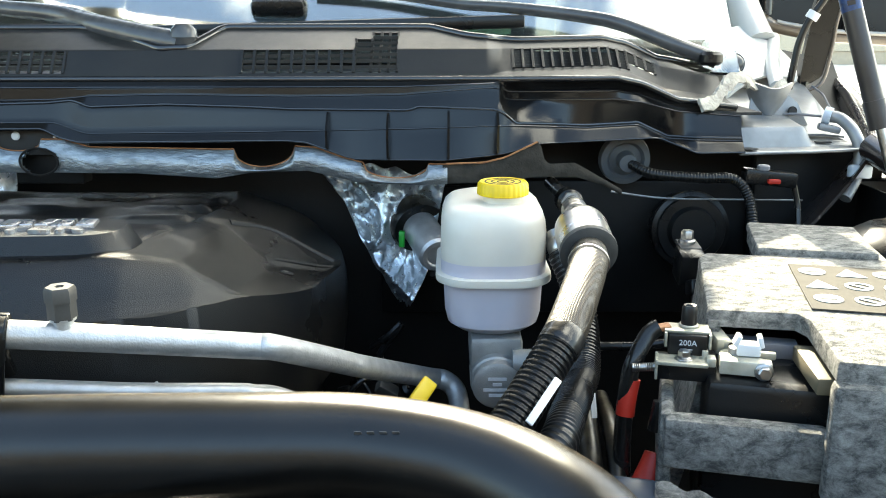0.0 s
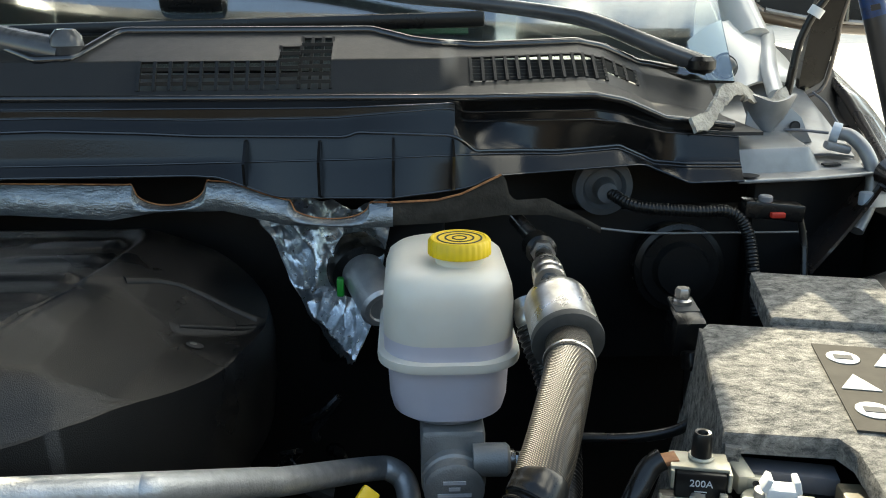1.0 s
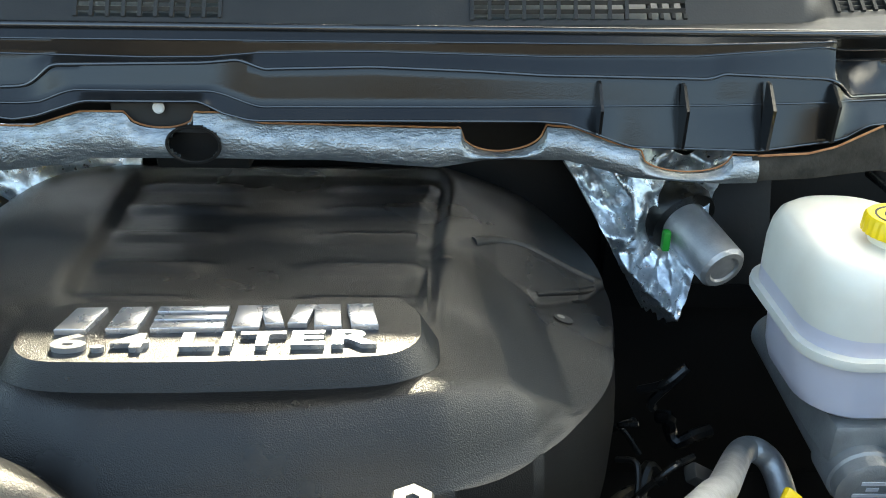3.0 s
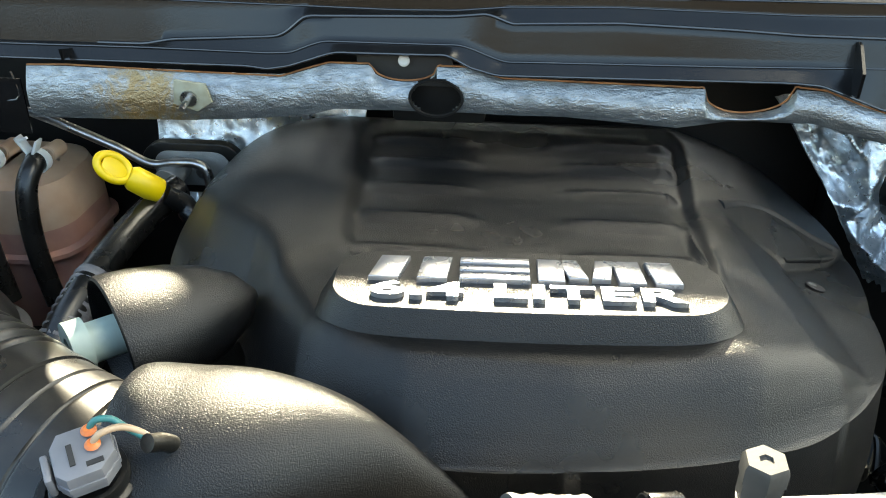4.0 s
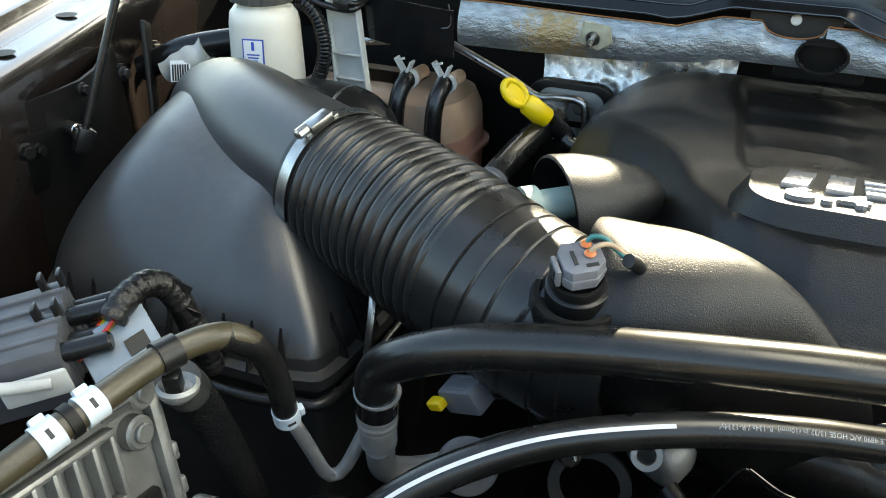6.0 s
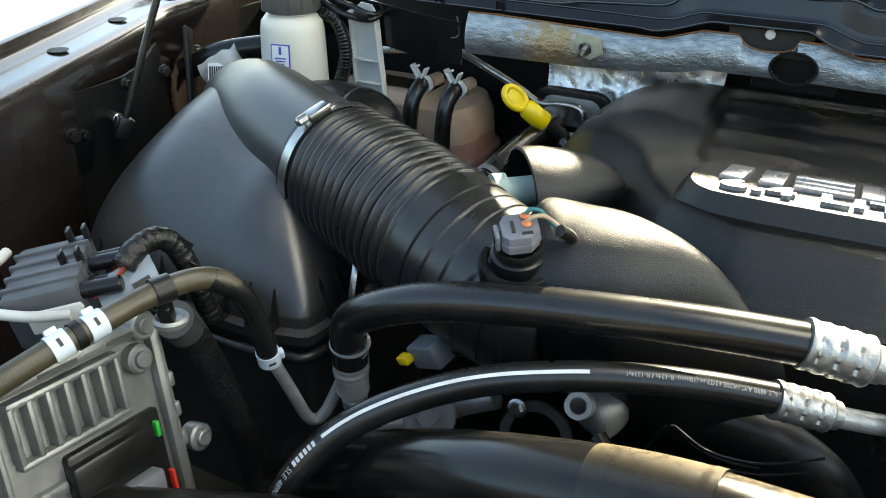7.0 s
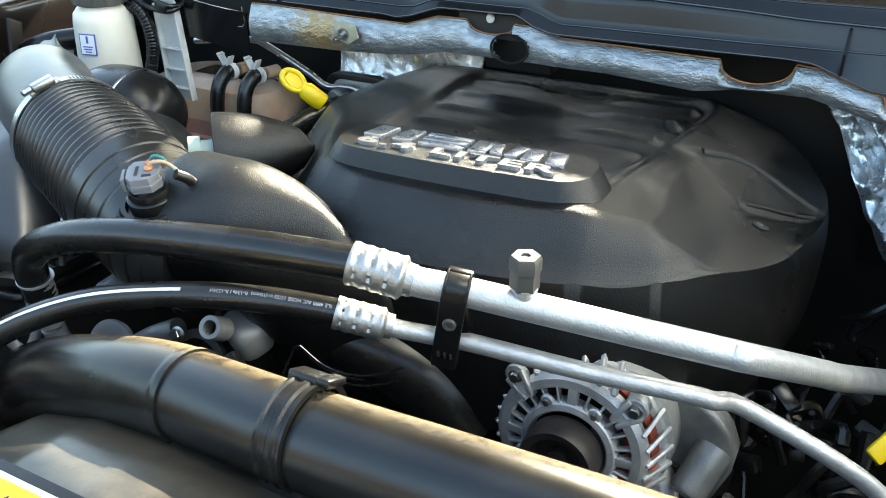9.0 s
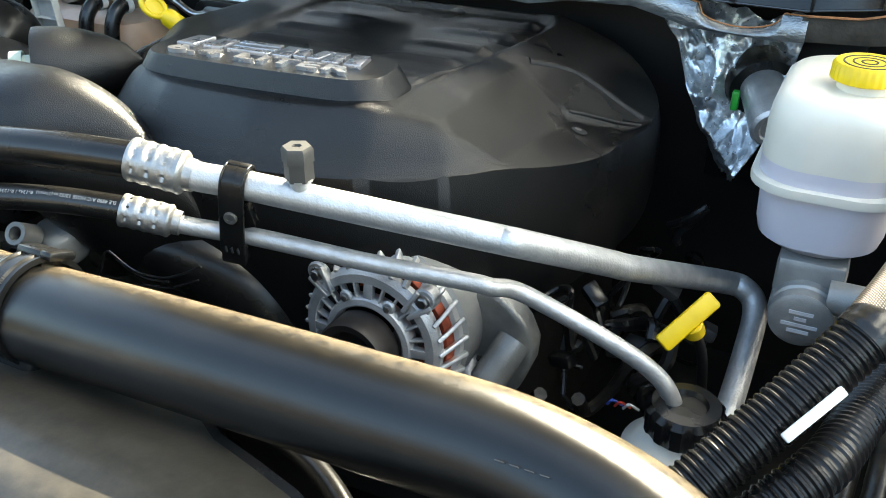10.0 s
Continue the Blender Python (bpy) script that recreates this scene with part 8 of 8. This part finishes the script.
    part("holder_stem", between(p + Vector((0.002, -0.002, -0.010)), (-0.822, 0.452, 1.434), 0.010, 0.010, 0.002), "plastic", hd2)
    part("holder_cup", lathe([(0, 0), (0.008, 0), (0.0118, 0.004), (0.0124, 0.007), (0.0105, 0.009), (0.008, 0.006), (0, 0.006)], pose(-0.822, 0.454, 1.428), 28), "greycast", o, "dished metal cup")
    part("metal_end", tube([(-0.802, 0.526, 1.369), (-0.801, 0.546, 1.325), (-0.801, 0.566, 1.282), (-0.798, 0.574, 1.274), (-0.790, 0.578, 1.282), (-0.772, 0.585, 1.325)], 0.0052, 16), "cast", o, "dull metal pipe")
    w = thing("braided_harness", "black braided wiring harness", "harness", (-0.86, 0.53, 1.25))
    part("loom", tube([(-0.845, 0.478, 1.412), (-0.855, 0.500, 1.386), (-0.861, 0.530, 1.318), (-0.866, 0.560, 1.229), (-0.865, 0.57, 1.14)], 0.0138, 20), M["braidblack"], w, "black braided sleeve")
    part("collar", tube([(-0.845, 0.478, 1.414), (-0.851, 0.492, 1.396)], 0.0146, 20), "portcap", w)
    pl = box((0.036, 0.046, 0.003), pose(-0.886, 0.478, 1.4305, 26, 24, -28), 0.001)
    pl = part("pale_plate", pl, surf("blue-grey paint", (0.20, 0.24, 0.28), (0.26, 0.30, 0.34), 0.4, scale=50), w, "pale painted bracket plate")
    part("plate_window", box((0.012, 0.014, 0.0008), pose(-0.886, 0.478, 1.4305, 26, 24, -28) @ pose(0.008, 0.010, 0.002), 0), "olive", pl)


def build_right():
    t = thing("fender_right", "grey metal fender corner and dark painted fender", "fender", (0.55, 1.1, 1.2), kind="structure")

    # folded corner plate: lip, flange, step and shelf
    def corner(u, v):
        x = 0.395 + 0.175 * u
        y0 = interp(x, [0.335, 0.39, 0.49, 0.57], [1.14, 1.15, 1.165, 1.19])
        k = 1 - soft((x - 0.492) / 0.022)
        ys = [y0, y0 + 0.022, y0 + 0.030, y0 + 0.080, y0 + 0.125]
        zs = [1.495, 1.499, 1.502 + 0.024 * k, 1.506 + 0.026 * k, 1.512 + 0.034 * k]
        q = [0, 0.25, 0.42, 0.75, 1]
        return x, interp(v, q, ys), interp(v, q, zs)
    part("corner_plate", sheet(corner, 60, 40, 0.0025), "galv", t, "grey folded corner plate")
    part("plate_lip", tube([corner(k / 30, 0) for k in range(31)], 0.0026, 10, 0.006), "galv", t)
    part("plate_slot", box((0.022, 0.007, 0.002), pose(0.527, 1.205, 1.5035, 6, 0, 8), 0), "ink", t)
    part("plate_mark", lathe([(0, 0), (0.012, 0), (0.013, 0.0006), (0, 0.0006)], pose(0.41, 1.163, 1.4995), 24), "dark", t)
    # upright ear with a hole, and the cup beside it
    ear = [(0.436, 1.522), (0.440, 1.560), (0.468, 1.572), (0.492, 1.566), (0.508, 1.553), (0.516, 1.536), (0.524, 1.522)]
    part("ear", prism(ear, 0.0025, Matrix(((1, 0, 0, 0), (0, 0.10, -1, 1.105), (0, 1, 0, 0), (0, 0, 0, 1))), 0.0008), "galv", t, "grey upright ear")
    part("ear_hole", disc(0.0065, 0.001, axis((0.499, 1.2535, 1.542), (0.499, 1.0, 1.56)), 20), "ink", t)

    def cup(u, v):
        a = math.pi * (u * 1.1 - 0.05)
        r = 0.028 * (1 - v) ** 0.6 + 0.006
        return 0.466 + r * math.cos(a), 1.262 - r * 0.7 * math.sin(a), 1.578 - 0.046 * v + 0.004 * math.sin(a * 3)
    part("cup", sheet(cup, 24, 12, 0.003), "galv", t, "pressed cup at the hinge")
    part("corner_floor", sheet(lambda u, v: (0.30 + 0.27 * u, 1.215 + 0.22 * v + 0.02 * u, 1.518 + 0.085 * v - 0.012 * u + 0.004 * math.sin(u * 9)), 24, 16, 0.003), "galv", t, "grey shelf under the glass corner")
    # torn pale seal draped over the cup
    P = [Vector(p) for p in ((0.340, 1.165, 1.556), (0.366, 1.188, 1.562), (0.385, 1.212, 1.580), (0.410, 1.232, 1.590), (0.440, 1.252, 1.577), (0.470, 1.268, 1.566), (0.498, 1.290, 1.579))]
    line = spline(P, 0.003)

    def drape(u, v):
        p = line[min(int(u * (len(line) - 1)), len(line) - 1)]
        w = 0.016 * (1 - 0.2 * u)
        n = noise.noise((u * 9, v * 2, 2)) * 0.004 + noise.noise((u * 26, v * 9, 7)) * 0.0012
        return p[0] + 0.35 * w * (v - 0.5), p[1] - 0.5 * w * (v - 0.5) + n, p[2] - w * (v - 0.5) + n * 0.8
    part("torn_seal", sheet(drape, 60, 14, 0.005), "foam", t, "torn pale foam seal")
    # rounded bump stop by the glass
    part("bump_stop", lathe([(0, 0.009), (0.008, 0.008), (0.013, 0.004), (0.0145, 0), (0.0145, -0.02), (0, -0.02)], axis((0.447, 1.365, 1.604), (0.44, 1.25, 1.62)), 28), "wiper", t, "dark rounded stop")
    part("stop_ring", lathe([(0.0145, -0.006), (0.0175, -0.006), (0.0175, -0.02), (0.0145, -0.02)], axis((0.447, 1.365, 1.604), (0.44, 1.25, 1.62)), 28), "rubber", t)

    # body side between the glass and the hinge, whitened to hold sun glare
    def side(u, v):
        return 0.43 + 0.125 * u + 0.01 * math.sin(v * 5), 1.34 + 0.12 * v + 0.05 * u, 1.575 + 0.075 * v + 0.02 * u - 0.05 * (2 * u - 1) ** 2 * 0.4
    part("body_side", sheet(side, 24, 16, 0.004), "pale", t, "body side painted pale for sun glare")
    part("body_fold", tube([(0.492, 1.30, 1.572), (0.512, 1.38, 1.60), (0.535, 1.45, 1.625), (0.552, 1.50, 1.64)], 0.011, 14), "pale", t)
    # hinge recess and the dark fender behind it
    part("recess", sheet(lambda u, v: (0.525 + 0.17 * u, 1.50 - 0.17 * v + 0.10 * u, 1.628 - 0.03 * u - (0.105 - 0.02 * u) * v - 0.02 * math.sin(math.pi * v)), 16, 16, 0.004), "dark", t, "black hinge recess")

    line2 = [(0.585, 1.18, 1.500), (0.624, 1.30, 1.516), (0.652, 1.40, 1.536), (0.677, 1.50, 1.555), (0.717, 1.70, 1.585), (0.74, 1.95, 1.60)]
    part("fender_edge", tube(line2, 0.007, 12, 0.01), "paint", t, "dark rounded fender edge")

    def inner(u, v):
        k = u * (len(line2) - 1)
        i = min(int(k), len(line2) - 2)
        p = Vector(line2[i]).lerp(Vector(line2[i + 1]), k - i)
        return p.x - 0.10 * v, p.y - 0.04 * v, p.z - 0.11 * v ** 0.8
    part("inner_slope", sheet(inner, 30, 12, 0.004), "paint", t, "dark painted inner slope")
    part("outer_skin", sheet(lambda u, v: (Vector(inner(u, 0)) + Vector((0.16 * math.sin(v * 1.5), 0.02 * v, -0.5 * (1 - math.cos(v * 1.5))))), 30, 12, 0.003), "paint", t)
    part("front_rail", tube([(0.585, 1.18, 1.500), (0.60, 1.05, 1.47), (0.62, 0.8, 1.45), (0.63, 0.4, 1.43), (0.62, 0.0, 1.40)], 0.02, 14, 0.02), "paint", t, "glossy dark painted rail")
    part("inner_panel", sheet(lambda u, v: (0.60 + 0.02 * u, 1.26 - 1.3 * u, 1.44 - 0.45 * v), 20, 8, 0.004), "dark", t)
    part("apron", box((0.20, 0.02, 0.42), pose(0.535, 1.235, 1.285, 0, 0, 10), 0.004), "dark", t, "black inner apron")
    part("strut_tower", lathe([(0, 0.05), (0.05, 0.048), (0.08, 0.03), (0.10, 0.0), (0.11, -0.2)], pose(0.545, 0.98, 1.385), 40), "plastic", t, "rounded black tower")

    h = thing("hood", "raised dark hood with a ribbed underside", "hood", (0.6, 1.5, 1.66))
    def under(u, v):
        x = 0.44 + 0.61 * u
        e = interp(x, [0.44, 0.475, 0.52, 0.578, 0.642, 0.737, 0.919, 1.05], [1.88, 1.80, 1.737, 1.70, 1.66, 1.643, 1.632, 1.63])
        return x, 1.75 + 0.02 * v, e + max(0.05, 1.95 - e) * v
    part("inner_panel", sheet(under, 120, 24, 0.025), "plastic", h, "dark hood underside")
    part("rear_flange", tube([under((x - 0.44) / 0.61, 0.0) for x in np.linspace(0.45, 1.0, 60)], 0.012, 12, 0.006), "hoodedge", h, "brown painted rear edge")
    part("inner_lip", tube([Vector(under((x - 0.44) / 0.61, 0.03)) + Vector((0, -0.02, 0)) for x in np.linspace(0.64, 1.0, 30)], 0.004, 8, 0.006), "greycast", h, "pale folded lip")
    for x in (0.62, 0.78, 0.92):
        part("stiffener", tube([Vector(under((x - 0.44) / 0.61, q)) + Vector((0, -0.015, 0)) for q in (0.03, 0.1, 0.3, 0.8)], 0.012, 10, 0.03), "paint", h)
    # the raised panel over the bay, unseen; rear edge shaped to place sun patches
    def lid(u, v):
        x = -1.42 + 1.98 * u
        e = interp(x, [-1.42, -1.0, -0.80, -0.72, -0.67, -0.61, -0.585, -0.50, -0.42, 0.2, 0.45, 0.56], [1.70, 1.76, 1.83, 1.90, 1.975, 1.99, 2.03, 2.08, 2.11, 2.12, 2.10, 2.06])
        return x, 1.45 - 0.62 * v - 0.10 * math.sin(math.pi * v), e + (3.05 - e) * v
    part("lid_panel", sheet(lid, 90, 30, 0.03), "plastic", h, "dark hood underside")
    hinge = part("hinge_arm", sheet(lambda u, v: Vector((interp(v, [0, 0.12, 0.35, 0.6, 1], [0.568, 0.580, 0.586, 0.592, 0.640]) + 0.040 * (u - 0.5) * interp(v, [0, 0.12, 0.3, 1], [0.3, 0.85, 1, 1.1]), 1.40 - 0.02 * v, interp(v, [0, 0.12, 0.35, 0.6, 1], [1.558, 1.572, 1.63, 1.69, 1.86]) + 0.010 * u)), 6, 30, 0.010), "plastic", h, "black steel hinge arm")
    part("hinge_rim", tube([(0.576, 1.397, 1.560), (0.598, 1.395, 1.576), (0.607, 1.393, 1.63), (0.614, 1.39, 1.69), (0.66, 1.38, 1.86)], 0.003, 8), "hoodedge", hinge, "brown edge of the arm")
    part("hinge_cable", tube([(0.536, 1.37, 1.565), (0.540, 1.37, 1.60), (0.545, 1.37, 1.635), (0.556, 1.365, 1.67), (0.573, 1.36, 1.70), (0.585, 1.36, 1.735), (0.60, 1.35, 1.80)], 0.0055, 12), "plastic", h, "thin cable along the hinge")
    part("cable_clip", lathe([(0.006, -0.006), (0.0095, -0.006), (0.0095, 0.006), (0.006, 0.006), (0.006, -0.006)], axis((0.560, 1.364, 1.676), (0.573, 1.36, 1.70)), 18), "paper", h, "white clip")
    w = thing("release_wire", "thin grey wire running to the fender clip", "wire", (0.57, 1.35, 1.56))
    part("wire", tube([(0.576, 1.38, 1.569), (0.578, 1.35, 1.561), (0.575, 1.33, 1.557), (0.566, 1.29, 1.547), (0.559, 1.255, 1.539)], 0.0016, 8), "grey", w)

    s = thing("hood_strut", "dark gas strut with a blue sticker", "gas strut", (0.54, 1.08, 1.45), group="hood struts")
    a, b = Vector((0.541, 1.08, 1.540)), Vector((0.490, 1.11, 1.720))
    d = (b - a).normalized()
    part("rod", tube([a - d * 0.11, a], 0.0055, 14), "steel", s, "bright steel rod")
    part("cylinder", tube([a, a + d * 0.2, a + d * 0.55], 0.0125, 24), "strut", s, "dark grey-brown cylinder")
    part("end_sleeve", tube([a - d * 0.004, a + d * 0.032], 0.0136, 24, 0.002), "strut", s, "end sleeve")
    cyl = part("sticker", tube([a + d * 0.145, a + d * 0.255], 0.0127, 24), surf("dark blue sticker", (0.015, 0.05, 0.16), (0.02, 0.03, 0.07), 0.4, scale=160), s, "dark blue sticker")
    mk = bmesh.new()
    for k in range(7):
        p = a + d * (0.155 + 0.014 * k) + Vector((-0.35, -0.93, 0.0)) * 0.0127
        box((0.009, 0.0006, 0.006), Matrix.Translation(p) @ pose(0, 0, 0, 0, -14, -20), 0, mk)
    part("sticker_bars", mk, "strut", cyl)
    part("ball_socket", box((0.018, 0.018, 0.03), axis(a - d * 0.125, a), 0.004), "plastic", s)

    g = thing("firewall_grommet", "grey rubber grommet with a ribbed cable", "grommet", (0.25, 1.19, 1.48))
    part("boot", lathe([(0, 0.03), (0.012, 0.03), (0.014, 0.012), (0.022, 0.008), (0.026, 0.014), (0.034, 0.012), (0.036, 0)], axis((0.25, 1.2, 1.482), (0.255, 1.0, 1.46)), 36), surf("grey rubber", (0.10, 0.11, 0.12), None, 0.6), g, "grey rubber boot")
    part("cable", tube([(0.254, 1.175, 1.478), (0.28, 1.15, 1.468), (0.34, 1.14, 1.464), (0.385, 1.14, 1.462), (0.405, 1.135, 1.44), (0.41, 1.12, 1.40), (0.412, 1.10, 1.35)], 0.0065, 14, 0.0012, rf=lambda s, L: 1 + 0.12 * (1 if (s / 0.004) % 1 > 0.5 else 0)), "plastic", g, "ribbed black cable")
    c = thing("firewall_connector", "black connector with a red lock", "connector", (0.43, 1.145, 1.46))
    part("body", box((0.07, 0.024, 0.020), pose(0.435, 1.148, 1.463, 0, 6), 0.003), "plastic", c)
    part("lock", box((0.016, 0.008, 0.006), pose(0.437, 1.134, 1.460), 0.001), "red", c, "red lock")
    part("fastener", disc(0.008, 0.008, pose(0.425, 1.143, 1.473), 16), "grey", c)
    part("lead", tube([(0.468, 1.145, 1.455), (0.475, 1.14, 1.42), (0.472, 1.12, 1.37)], 0.004, 10), "hose", c)
    w = thing("wheel_sensor_lead", "grey cable with a pale clip on the fender corner", "cable", (0.56, 1.2, 1.5))
    part("cable", tube([(0.545, 1.238, 1.536), (0.559, 1.228, 1.533), (0.570, 1.21, 1.517), (0.577, 1.20, 1.492), (0.572, 1.19, 1.46), (0.55, 1.17, 1.43)], 0.0085, 16, 0.003), "galv", w, "thick grey cable")
    part("clip", lathe([(0.008, -0.005), (0.012, -0.005), (0.012, 0.005), (0.008, 0.005), (0.008, -0.005)], axis((0.543, 1.236, 1.537), (0.560, 1.226, 1.533)), 18), "ice", w, "pale ring clip")
    part("clip_base", box((0.03, 0.018, 0.010), pose(0.543, 1.228, 1.520, 0, 12, -10), 0.003), "galv", w)
    part("branch", tube([(0.535, 1.238, 1.536), (0.50, 1.25, 1.538), (0.47, 1.27, 1.535)], 0.002, 8), "grey", w)
    part("clip", box((0.03, 0.016, 0.018), pose(0.573, 1.185, 1.465), 0.003), "ice", w)
    b = thing("brake_booster", "black round brake booster on the firewall", "brake booster", (0.34, 1.2, 1.36))
    part("drum", lathe([(0, 0.012), (0.03, 0.012), (0.034, 0.0), (0.046, 0.0), (0.05, -0.01), (0.05, -0.05)], axis((0.343, 1.17, 1.385), (0.34, 1.0, 1.40)), 40), "plastic", b)
    part("rim", lathe([(0.047, -0.004), (0.054, -0.006), (0.055, -0.012), (0.050, -0.014)], axis((0.343, 1.17, 1.385), (0.34, 1.0, 1.40)), 40), "rubber", b, "rolled black rim")
    # beyond the fender: a beige building
    n = thing("garage", "beige garage wall with a panel door beyond the truck", "garage", (8, 9, 0))
    part("wall", box((90, 0.4, 9), pose(40, 42, 4.5), 0.02), "beige", n)
    part("door_panel", box((9, 0.3, 4), pose(20, 41.8, 2.6), 0.05), surf("beige door", (0.55, 0.47, 0.36), None, 0.6), n)
    part("door_handle", box((0.5, 0.2, 0.2), pose(22.5, 41.5, 2.2), 0.02), "dark", n)


build_setting()
build_sky_block()
build_heat_shield()
build_cowl()
build_windscreen()
build_wipers()
build_cover()
build_intake()
build_airbox()
build_brake()
build_ac_suction()
build_battery()
build_ac_lines()
build_radiator_hose()
build_shroud()
build_alternator()
build_front_small()
build_harness()
build_coolant()
build_fender_left()
build_ecm()
build_right()
